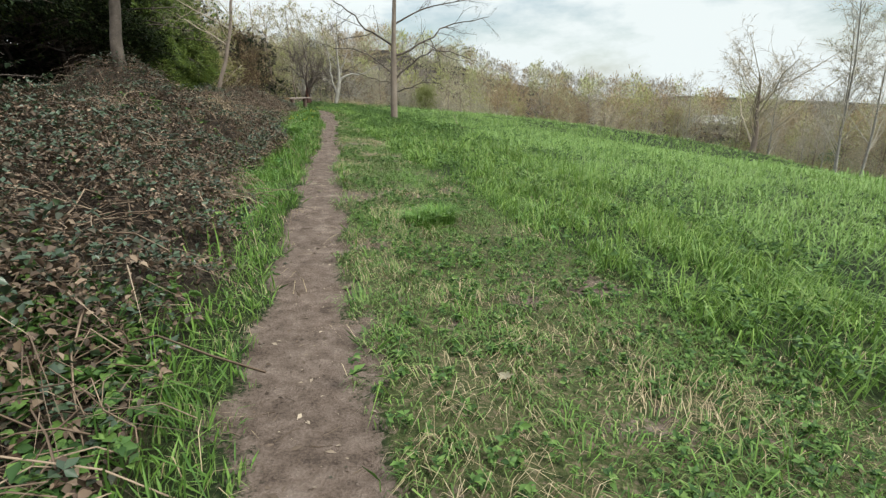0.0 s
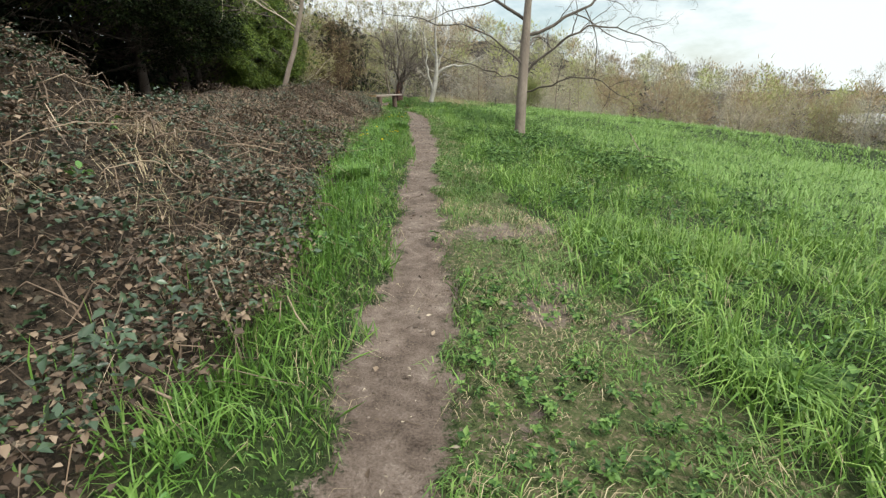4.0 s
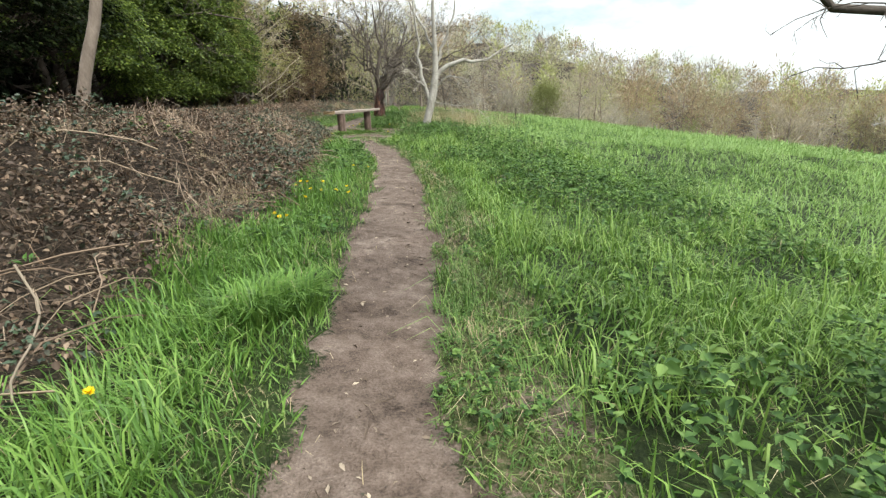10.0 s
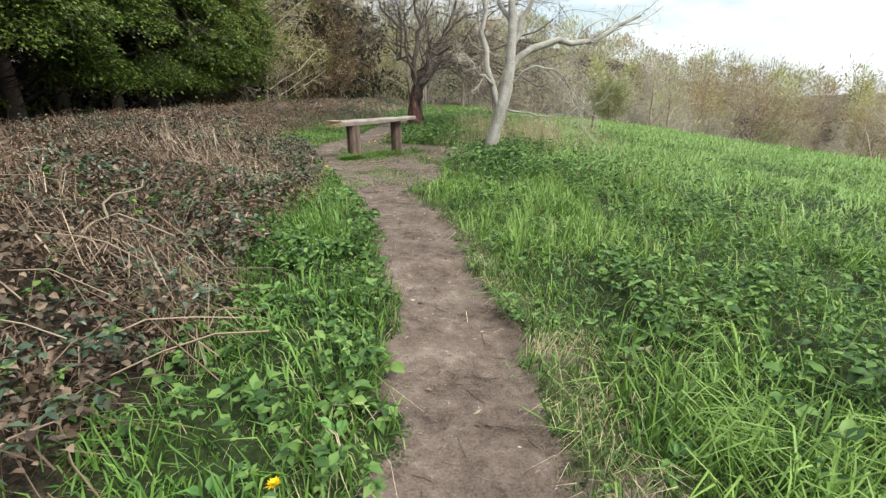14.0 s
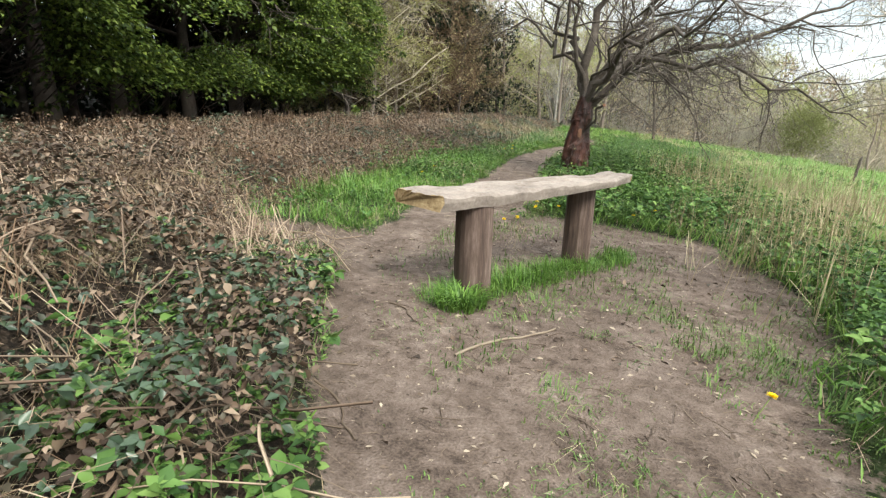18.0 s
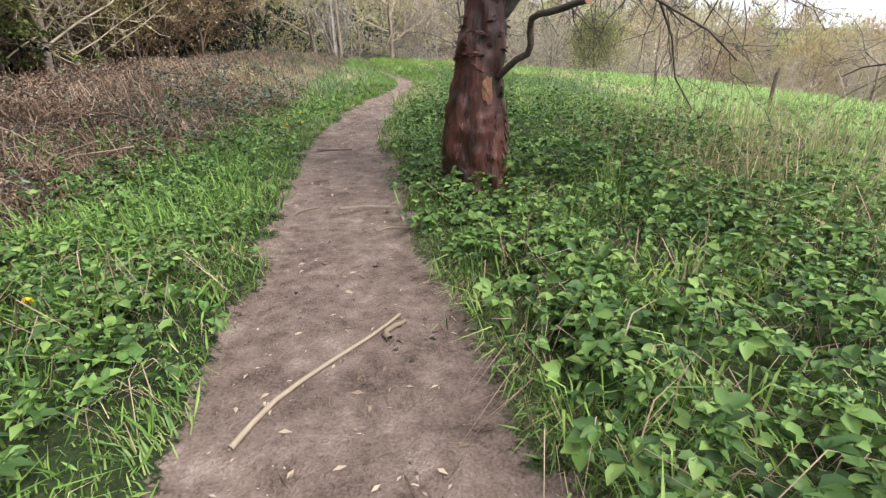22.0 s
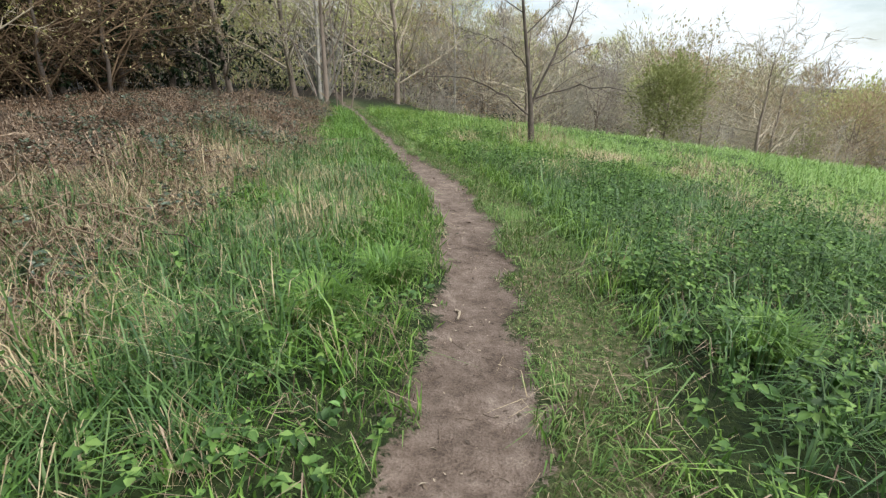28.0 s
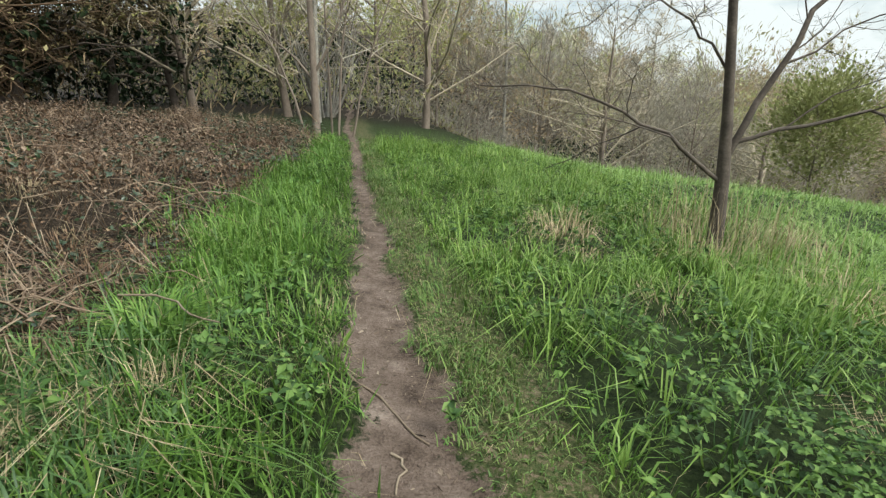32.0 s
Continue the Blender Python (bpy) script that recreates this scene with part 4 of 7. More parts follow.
    r = np.interp(z, [0, 0.12, 0.3, 0.5, 0.75, 1.1, 1.4], [0.25, 0.232, 0.238, 0.232, 0.175, 0.17, 0.12]) + 0.002
    cx = np.interp(z, [0, 0.8, 1.3, 1.75], [0, 0.02, 0.1, 0.16])
    base = np.stack([cx + r * np.cos(a), r * np.sin(a), z], 1)
    way = np.stack([-np.sin(a), np.cos(a), 0.15 * flake.normal(size=n)], 1) * np.where(flake.random(n) < 0.5, 1, -1)[:, None] + 0.2 * np.stack([np.cos(a), np.sin(a), 0 * a], 1)
    low = z < 0.9
    way[low] = np.stack([0.25 * np.cos(a), 0.25 * np.sin(a), -1 + 0 * a], 1)[low]
    v, f = leaves(base, way, 0.03 + 0.07 * flake.random(n), 0.012 + 0.02 * flake.random(n), flake, 0.1)
    tagged(child("peeling_bark", raw_mesh("peeling_bark", v, f, M_CHERRY), ch, "curled flakes of peeling bark"), kind="stuff")

    # thin dark tree in the meadow near the end
    rng = np.random.default_rng(14)
    tp = smooth_line([(0, 0, -0.3), (0, 0, 0), (-0.02, 0, 0.6), (-0.1, 0, 1.2), (-0.26, -0.04, 2.2), (-0.46, -0.08, 3.6), (-0.8, -0.15, 6.5)], 14)
    tr = np.interp(tp[:, 2], [-0.3, 0, 0.6, 1.2, 3, 6.5], [0.1, 0.076, 0.064, 0.048, 0.03, 0.009])
    limbs = [
        ([(-0.02, 0, 0.62), (-0.4, 0, 0.95), (-0.9, 0.1, 1.25), (-1.6, 0.2, 1.45), (-2.4, 0.3, 1.5)], 0.022, 0.006),
        ([(-0.05, 0, 0.9), (0.1, 0, 1.3), (0.25, 0.05, 1.8), (0.5, 0.1, 2.1), (0.75, 0.15, 2.6), (1.0, 0.2, 3.6)], 0.036, 0.008),
        ([(-0.07, 0, 1.0), (0.5, -0.1, 1.25), (1.2, -0.2, 1.35), (2.2, -0.3, 1.2)], 0.022, 0.005),
        ([(-0.16, 0, 1.6), (-0.5, 0, 2.0), (-1.0, 0.1, 2.3), (-1.5, 0.2, 2.4)], 0.014, 0.004),
    ]
    spec = {"crook": 0.03, "joints": 12, "extra_limbs": (9, 0.35, 50, 0.3, 7, 0.1, 0.03, 0.4, 0.006), "branches": (8, 0.2, 48, 0.36, 5, 0.16, 0.01, 0.5, 0.0045), "twigs": (6, 0.2, 45, 0.45, 4, 0.2, 0.0, 0.55, 0.0035), "spray": (6, 0.2, 0.003)}
    thin = tree("young_tree", "slim leafless tree forking low above pale straw", (tp, tr), limbs, rng, M_DARKBARK, M_DARKBARK, spec)
    thin.matrix_basis = pose(-10.97, 56.4, float(ground(-10.97, 56.4)))

    # leaning trunk at the wood's edge
    rng = np.random.default_rng(15)
    tp = smooth_line([(-0.1, 0, -0.6), (0, 0, 0), (0.45, 0.1, 1.2), (1.0, 0.3, 3), (1.5, 0.5, 6), (2.0, 0.8, 11)], 20, rng, 0.02)
    tr = np.interp(tp[:, 2], [-0.6, 0, 1, 4, 11], [0.13, 0.1, 0.085, 0.065, 0.025])
    spec = {"gnarl": 0.1, "extra_limbs": (16, 0.22, 65, 0.36, 8, 0.12, 0.02, 0.45, 0.012), "branches": (6, 0.2, 48, 0.4, 5, 0.16, 0.0, 0.5, 0.008), "twigs": (5, 0.2, 45, 0.45, 4, 0.2, -0.01, 0.5, 0.005), "spray": (4, 0.22, 0.006), "leaf": (9, 0.06)}
    lean = tree("woodland_tree", "leaning ash-grey trunk with yellow-green opening leaves", (tp, tr), [], rng, M_BARK, M_TWIG, spec, M_LEAF)
    lean.matrix_basis = pose(-11.0, 24.4, float(ground(-11.0, 24.4)))

    # trunk rising from the bramble mound near the start
    rng = np.random.default_rng(17)
    tp = smooth_line([(-0.1, 0, -0.6), (0, 0, 0), (0.05, 0.1, 1.0), (0.25, 0.2, 2.2), (0.3, 0.3, 4.5), (0.6, 0.6, 9)], 18, rng, 0.02)
    tr = np.interp(tp[:, 2], [-0.6, 0, 1, 4, 9], [0.15, 0.12, 0.1, 0.075, 0.025])
    spec = {"gnarl": 0.1, "extra_limbs": (18, 0.2, 66, 0.4, 8, 0.14, 0.02, 0.45, 0.011), "branches": (8, 0.15, 48, 0.4, 5, 0.2, 0.0, 0.5, 0.006), "twigs": (6, 0.2, 45, 0.45, 4, 0.25, -0.02, 0.5, 0.0035), "spray": (5, 0.2, 0.004), "leaf": (3, 0.045)}
    mossy = tree("woodland_tree", "mossy grey-brown trunk rising out of a bramble mound", (tp, tr), [], rng, M_DARKBARK, M_TWIG, spec, M_LEAF)
    mossy.matrix_basis = pose(-6.75, 10.85, float(ground(-6.75, 10.85)) - 0.1)

    # pale multi-stemmed tree where the wood crosses the path
    rng = np.random.default_rng(16)
    tp = smooth_line([(0, 0, -0.3), (0, 0, 0), (0.05, 0, 1.5), (0.0, 0, 3), (0.1, 0.1, 8)], 12)
    tr = np.interp(tp[:, 2], [-0.3, 0, 2, 8], [0.11, 0.095, 0.07, 0.02])
    limbs = [
        ([(0, 0, 1.2), (-0.4, 0, 1.7), (-1.0, 0, 2.2), (-2.0, 0, 2.6)], 0.03, 0.008),
        ([(0, 0, 1.3), (0.4, 0, 1.8), (0.8, 0, 2.8), (1.1, 0, 4.5)], 0.035, 0.01),
        ([(0.5, 0.1, -0.2), (0.6, 0.1, 1.5), (0.9, 0.1, 3.2), (1.2, 0.1, 5.2)], 0.032, 0.01),
        ([(0.8, 0.2, -0.2), (1.1, 0.2, 1.2), (1.6, 0.2, 2.6), (2.2, 0.2, 4)], 0.03, 0.01),
        ([(0.3, 0.3, -0.2), (0.3, 0.3, 2), (0.2, 0.3, 4), (0.1, 0.3, 6)], 0.03, 0.01),
        ([(-0.2, -0.1, -0.2), (-0.5, -0.1, 1.2), (-1.1, -0.1, 2.4), (-1.9, -0.1, 3.4)], 0.035, 0.01),
    ]
    spec = {"extra_limbs": (8, 0.3, 50, 0.3, 7, 0.1, 0.03, 0.45, 0.01), "branches": (6, 0.25, 48, 0.36, 5, 0.16, 0.01, 0.5, 0.008), "twigs": (6, 0.2, 45, 0.42, 3, 0.2, 0.0, 0.5, 0.005), "spray": (6, 0.22, 0.005), "leaf": (5, 0.05)}
    multi = tree("multi_stem_tree", "pale many-stemmed leafless tree at the wood's edge", (tp, tr), limbs, rng, M_BARK, M_TWIGPALE, spec, M_BUD)
    multi.matrix_basis = pose(-17.4, 63.2, float(ground(-17.4, 63.2)))


near_trees()


# ---- woods ----
def wood_kinds():
    """One tree of each kind, from which the woods are planted."""
    kinds = {}

    def add(key, name, label, seed, height, radius, bark, twig, spec, leaf_mat, lean=0.03):
        rng = np.random.default_rng(seed)
        ob = tree(name, label, upright(rng, height, radius, lean), [], rng, bark, twig, {**spec, "sides": 8}, leaf_mat)
        kinds[key] = ob

    def bushy(limbs, low, angle, reach, leaf=None, rise=0.03, spray=(6, 0.45, 0.013), sub=4, thin=0.018):
        d = {"extra_limbs": (limbs, low, angle, reach, 5, 0.14, rise, 0.45, thin), "branches": (sub, 0.1, 48, 0.45, 4, 0.2, rise * 0.4, 0.5, thin * 0.6), "twigs": (3, 0.1, 46, 0.55, 2, 0.2, 0.0, 0.5, thin * 0.45), "spray": spray}
        return {**d, "leaf": leaf} if leaf else d

    add("oak", "bare_oak", "broad leafless oak at the meadow's far edge", 101, 5.6, 0.2, M_BARK, M_TWIG, bushy(18, 0.32, 50, 0.92, (1, 0.05), 0.07, (6, 0.45, 0.012), 7, 0.014), M_BUDBROWN)
    add("brown", "bare_tree", "brownish leafless tree with swelling buds", 102, 8.5, 0.075, M_BARK, M_TWIG, bushy(26, 0.05, 48, 0.4, (5, 0.06), 0.07), M_BUDBROWN)
    add("grey", "grey_tree", "grey-brown leafless tree with fine upright twigs", 109, 9.5, 0.08, M_BARK, M_TWIGPALE, bushy(24, 0.1, 42, 0.36, (1, 0.05), 0.08), M_BUDBROWN)
    add("olive", "budding_tree", "tree hazed with small olive-yellow opening leaves", 103, 8.5, 0.08, M_BARK, M_TWIG, bushy(26, 0.06, 48, 0.4, (12, 0.07), 0.06), M_BUD)
    add("green", "leafy_tree", "tree in fresh light green spring leaf", 104, 7.5, 0.12, M_BARK, M_TWIG, bushy(44, 0.1, 56, 0.42, (50, 0.085), 0.05, (1, 0.4, 0.012)), M_SPRING)
    add("birch", "silver_birch", "tall pale-stemmed birch with fine bare twigs", 105, 11, 0.085, M_PALE, M_TWIGPALE, bushy(26, 0.2, 40, 0.3, (1, 0.08), 0.06), M_BUD)
    add("thorn", "hawthorn", "low tangled grey-brown thorn bush without leaves", 106, 4.2, 0.08, M_BARK, M_TWIG, bushy(26, 0.03, 58, 0.62, (1, 0.07), 0.02, (5, 0.35, 0.014), 4, 0.014), M_BUDBROWN)
    # Scrub twigs take a darkened colour that imitates bark in shade.
    add("scrub", "woodland_scrub", "tangled bare brown undergrowth at the wood's edge", 110, 3.2, 0.05, M_DARKBARK, M_SHADETWIG, bushy(24, 0.02, 52, 0.6, (2, 0.07), 0.0, (5, 0.3, 0.012), 4, 0.011), M_BUDBROWN)
    add("hazel", "leafy_woodland_tree", "dense woodland tree with sunlit yellow-green leaves", 107, 7.0, 0.12, M_DARKBARK, M_DARKBARK, bushy(40, 0.16, 74, 0.46, (15, 0.085), -0.03, (1, 0.3, 0.012), 4, 0.016), M_LEAF)
    add("holly", "evergreen_tree", "dark dense evergreen at the wood's edge", 108, 7.5, 0.13, M_DARKBARK, M_DARKBARK, bushy(30, 0.1, 72, 0.4, (8, 0.19), -0.03, (1, 0.3, 0.012), 4, 0.016), M_SHADEGREEN)
    # Brown trees of the wood's shaded side, with that shade in their colours.
    add("dusk", "brown_woodland_tree", "dense brown twiggy tree with first olive-brown leaves", 111, 7.0, 0.07, M_DARKBARK, M_SHADETWIG, bushy(34, 0.05, 66, 0.46, (4, 0.11), 0.0, (5, 0.4, 0.013), 5, 0.012), M_DUSK)
    return kinds


def plant_woods():
    kinds = wood_kinds()
    first = dict.fromkeys(kinds, True)
    rng = np.random.default_rng(77)

    def put(key, x, y, size=1.0, lift=0.0):
        size = size * (0.85 + 0.3 * rng.random())
        turn = rng.random() * math.tau
        m = Matrix.Translation((x, y, float(ground(x, y)) - 0.05 + lift)) @ Matrix.Rotation(turn, 4, "Z") @ Matrix.Diagonal((size, size, size * (0.9 + 0.2 * rng.random()), 1))
        if first[key]:
            kinds[key].matrix_basis, first[key] = m, False
        else:
            copy_thing(kinds[key], m)

    # the wood to the west of the path: leafy front, evergreens and bare trees behind
    edge = np.array([(-40, -13), (-10, -12.5), (0, -13), (10, -14), (20, -15.5), (28, -17.8), (36, -20.8), (45, -23.3), (54, -25), (60, -24)])

    def pick(*keys):
        return keys[int(rng.integers(len(keys)))]

    y = -6.0
    while y < 62:
        x = float(np.interp(y, edge[:, 0], edge[:, 1]))
        if y < 9:
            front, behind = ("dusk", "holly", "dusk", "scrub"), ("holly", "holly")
        elif y < 16:
            front, behind = ("holly", "hazel"), ("holly", "holly")
        elif y < 34:
            front, behind = ("holly", "holly", "hazel"), ("holly", "holly")
        elif y < 49:
            front, behind = ("hazel", "hazel", "hazel", "holly"), ("holly", "hazel")
        else:
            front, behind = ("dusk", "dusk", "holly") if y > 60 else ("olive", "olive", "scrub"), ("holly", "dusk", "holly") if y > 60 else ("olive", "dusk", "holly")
        back, size, share = (1.0, 1.0, 0.5) if y < 9 else (6.5, 1.6, 0.25) if y < 30 else (2.8, 1.3, 1.0) if y < 49 else (0, 1.1, 1.0)
        if rng.random() < share:
            put(pick(*front), x - back + rng.normal() * 0.7, y, size)
        put(pick(*behind), x - (11 if y < 30 else 8 if y < 49 else 3.2) + rng.normal() * 0.6, y + 1.2, 1.15)
        if y > 49 or rng.random() < 0.3:
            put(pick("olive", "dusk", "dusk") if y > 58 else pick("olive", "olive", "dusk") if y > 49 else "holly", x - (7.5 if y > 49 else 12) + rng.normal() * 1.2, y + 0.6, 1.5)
        if y > 50:
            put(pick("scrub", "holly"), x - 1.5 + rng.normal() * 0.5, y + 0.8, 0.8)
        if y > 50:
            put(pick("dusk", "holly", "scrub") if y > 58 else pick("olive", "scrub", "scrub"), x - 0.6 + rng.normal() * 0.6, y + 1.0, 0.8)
        y += 2.3 if y < 43 else 1.9
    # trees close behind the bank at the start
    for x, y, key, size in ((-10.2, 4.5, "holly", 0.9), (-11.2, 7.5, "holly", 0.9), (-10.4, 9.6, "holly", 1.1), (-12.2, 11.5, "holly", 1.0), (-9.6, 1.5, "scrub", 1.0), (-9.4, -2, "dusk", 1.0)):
        put(key, x, y, size)
    # trees that stand out in the wood ahead
    for x, y, key, size in ((-22, 66, "olive", 1.1), (-20, 68, "olive", 1.3), (-18.5, 66.5, "birch", 0.9), (-15.5, 68, "olive", 1.1), (-13, 71, "birch", 0.85), (-9.5, 70, "thorn", 1.2), (-7, 74, "grey", 0.75), (-2.5, 73, "thorn", 1.0), (-0.5, 66, "thorn", 0.8), (1.0, 67.5, "thorn", 0.7), (4, 79, "grey", 0.85), (9, 84, "brown", 0.8)):
        put(key, x, y, size)
    # the tree line below the meadow
    line = [(14, 90), (22, 96), (30, 101), (39, 107), (48, 114), (57, 119), (68, 124), (60, 98), (55, 84), (52, 66), (52, 50), (55, 34), (58, 16), (60, -6)]
    for k, ((ax, ay), (bx, by)) in enumerate(zip(line, line[1:])):
        steps = max(2, int(math.hypot(bx - ax, by - ay) / 4.4))
        for j in range(steps):
            f = (j + rng.random() * 0.6) / steps
            x, y = ax + (bx - ax) * f, ay + (by - ay) * f
            if abs(math.atan2(x, y) - 0.474) < 0.03:
                put("scrub", x, y, 0.9)
                continue
            put(pick("brown", "olive", "brown", "birch", "thorn", "grey"), x + rng.normal() * 1.2, y + rng.normal() * 1.2, 0.85)
            put(pick("brown", "olive", "oak"), x + 6 + rng.normal() * 1.5, y + 6 + rng.normal() * 2, 1.05)
    for k in range(2, 11):
        put("holly", -21 - 0.9 * k + rng.normal() * 0.5, 69 - 1.4 * k + rng.normal() * 0.6, 0.85)
    put("olive", 2.6, 78.5, 0.8)
    put("green", 14, 86, 0.8)
    put("oak", 31.2, 54.5, 1.75)
    put("birch", 32.8, 54.5, 1.3)
    put("birch", 33.5, 45.5, 1.45)
    put("birch", 35.5, 45, 1.35)
    put("birch", 34.2, 46.6, 1.3)
    put("birch", 27, 60.7, 0.95)
    put("oak", 24, 83, 1.4)


plant_woods()


def far_trees(name, label, mats, spots, height, per, size, seed, slim=0.07, low=0.3, stem=M_BARK):
    """Distant woodland, tree by tree: each crown a lobed dome of fine shoots that fan out from its limbs, over trunks and low scrub."""
    rng = np.random.default_rng(seed)
    spots = np.array(spots, float)
    n = len(spots)
    H = height * (0.6 + 0.55 * rng.random(n))
    R = H * (0.24 + 0.16 * rng.random(n))
    kind = rng.integers(0, len(mats), n)
    z = ground(spots[:, 0], spots[:, 1])
    for k, (mat, leafy) in enumerate(mats):
        pick = np.flatnonzero(kind == k)
        if not len(pick):
            continue
        j = np.repeat(pick, per)
        m = len(j)
        u = rng.normal(size=(m, 3))
        u[:, 2] += 0.25
        u /= np.linalg.norm(u, axis=1, keepdims=True)
        a = np.arctan2(u[:, 1], u[:, 0])
        lump = 1 + 0.22 * np.sin(3 * a + 7.1 * j) * np.cos(2.3 * u[:, 2] * 3 + 3.3 * j) + 0.16 * np.sin(7 * a + 2.2 * j + 9 * u[:, 2]) + 0.1 * rng.normal(size=m)
        rad = (0.3 + 0.7 * rng.random(m) ** 0.6) * lump
        c = np.stack([spots[j, 0], spots[j, 1], z[j] + 0.56 * H[j]], 1)
        base = c + u * rad[:, None] * np.stack([R[j], R[j], 0.42 * H[j]], 1)
        way = u * np.array([1, 1, 0.7]) + np.array([0, 0, 0.75]) + 0.45 * rng.normal(size=(m, 3))
        leaf = rng.random(m) < leafy
        L = size * (0.5 + rng.random(m)) * np.where(leaf, 0.5, 1.0)
        pieces = [leaves(base, way, L, L * np.where(leaf, 0.6, slim), rng)]
        t = np.repeat(pick, 8)
        m = len(t)
        high = np.tile([0, 0.2, 0.25, 0.3, 0.35, 0.4, 0.45, 0.5], len(pick))
        way = rng.normal(size=(m, 3)) * np.array([1, 1, 0.2])
        way = np.where((high == 0)[:, None], 0.05 * way, way / (np.linalg.norm(way, axis=1, keepdims=True) + 1e-6))
        root = np.stack([spots[t, 0], spots[t, 1], z[t] - 0.3 * (high == 0) + high * H[t]], 1)
        far, rise = np.where(high == 0, 0.02, 0.8) * R[t], np.where(high == 0, 0.88, 0.32) * H[t]
        f = np.array([0, 0.35, 0.7, 1.0])
        line = root[:, None] + way[:, None] * (far[:, None] * f ** 0.8)[..., None] + np.array([0, 0, 1.0]) * (rise[:, None] * f ** 1.3)[..., None]
        stems = tubes(line, (np.where(high == 0, 0.012, 0.005) * H[t])[:, None] * np.array([1, 0.75, 0.5, 0.15]), 4)
        stuff(name + "_stems", *stems, stem, "grey-brown stems of " + label, "woods")
        q = np.repeat(pick, int(per * low))
        m = len(q)
        px, py = spots[q, 0] + 1.6 * R[q] * (rng.random(m) - 0.5) * 2, spots[q, 1] + 1.6 * R[q] * (rng.random(m) - 0.5) * 2
        base = np.stack([px, py, ground(px, py) + 0.3 * H[q] * rng.random(m) * vnoise(px, py, 2.4, seed)], 1)
        L = size * (0.5 + rng.random(m))
        pieces.append(leaves(base, rng.normal(size=(m, 3)) + np.array([0, 0, 1.2]), L, L * slim * 1.3, rng))
        stuff(name, *joined(pieces), mat, label, "woods")


def belt(line, depth, gap, seed, keep=lambda x, y: True):
    """Uneven spots for trees along a line, some behind it."""
    rng = np.random.default_rng(seed)
    out = []
    for (ax, ay), (bx, by) in zip(line, line[1:]):
        d = math.hypot(bx - ax, by - ay)
        for k in range(max(1, int(d / gap))):
            f = (k + 0.9 * rng.random()) / max(1, int(d / gap))
            o = depth * rng.random()
            x, y = ax + (bx - ax) * f - (by - ay) / d * o, ay + (by - ay) * f + (bx - ax) / d * o
            if keep(x, y):
                out.append((x, y))
    return out


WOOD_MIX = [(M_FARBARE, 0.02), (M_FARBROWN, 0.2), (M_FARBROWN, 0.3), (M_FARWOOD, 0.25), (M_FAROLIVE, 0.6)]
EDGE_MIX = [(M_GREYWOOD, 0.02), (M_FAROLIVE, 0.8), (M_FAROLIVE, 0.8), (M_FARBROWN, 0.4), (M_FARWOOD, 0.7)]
VALLEY = [(6, 92), (18, 99), (30, 104), (42, 110), (54, 112), (63, 98), (58, 80), (55, 62), (55, 46), (58, 28), (62, 8), (66, -14)]
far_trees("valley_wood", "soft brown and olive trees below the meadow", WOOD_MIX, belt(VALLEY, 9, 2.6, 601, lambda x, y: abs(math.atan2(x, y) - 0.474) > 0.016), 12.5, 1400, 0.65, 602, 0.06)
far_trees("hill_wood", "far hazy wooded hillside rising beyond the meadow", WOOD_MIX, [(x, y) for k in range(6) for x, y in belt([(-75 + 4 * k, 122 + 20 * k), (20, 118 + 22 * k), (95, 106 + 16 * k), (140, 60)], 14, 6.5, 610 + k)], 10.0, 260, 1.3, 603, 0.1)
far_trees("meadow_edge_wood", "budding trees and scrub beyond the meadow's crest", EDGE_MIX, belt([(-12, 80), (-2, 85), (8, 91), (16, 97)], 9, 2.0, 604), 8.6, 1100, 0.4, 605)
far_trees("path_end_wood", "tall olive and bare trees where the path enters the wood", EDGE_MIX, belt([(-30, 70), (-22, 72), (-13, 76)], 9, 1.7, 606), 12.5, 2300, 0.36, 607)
far_trees("spring_tree", "small round tree in fresh olive-green leaf", [(M_SPRING, 0.9)], [(-3.5, 68.2)], 4.3, 7500, 0.24, 611, 0.06, 0.05)
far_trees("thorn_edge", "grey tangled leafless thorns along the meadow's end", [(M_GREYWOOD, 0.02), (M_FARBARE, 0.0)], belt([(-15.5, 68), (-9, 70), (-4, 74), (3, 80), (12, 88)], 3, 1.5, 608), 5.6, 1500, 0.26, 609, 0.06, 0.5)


def coppice(x, y):
    """A pale many-stemmed shrub where the path enters the wood."""
    rng = np.random.default_rng(88)
    top = tagged(new("coppice_shrub"), "pale grey shrub of many bare crooked stems from one stool", "shrub")
    top.matrix_basis = pose(x, y, float(ground(x, y)) - 0.1)
    for k in range(22):
        a, out = rng.random() * math.tau, 0.5 + 1.3 * rng.random()
        f = np.linspace(0, 1, 9)
        bend = np.cumsum(rng.normal(size=(9, 2)), 0) * 0.06 * f[:, None]
        P = np.stack([0.2 * np.cos(a) + out * np.cos(a) * f ** 0.8 + bend[:, 0], 0.2 * np.sin(a) + out * np.sin(a) * f ** 0.8 + bend[:, 1], (2.6 + 1.8 * rng.random()) * f], 1)
        lines, radii = [P], [np.linspace(0.05, 0.012, 9)]
        for j in (3, 4, 5, 6):
            b = rng.random() * math.tau
            g = np.linspace(0, 1, 9)[:, None] * np.array([0.6 * math.cos(b), 0.6 * math.sin(b), 0.9])
            lines.append(P[j] + g + rng.normal(size=(9, 3)) * 0.02)
            radii.append(np.linspace(0.022, 0.006, 9))
        child("stem", raw_mesh("stem", *tubes(np.array(lines), np.array(radii), 5), M_PALE, True), top)


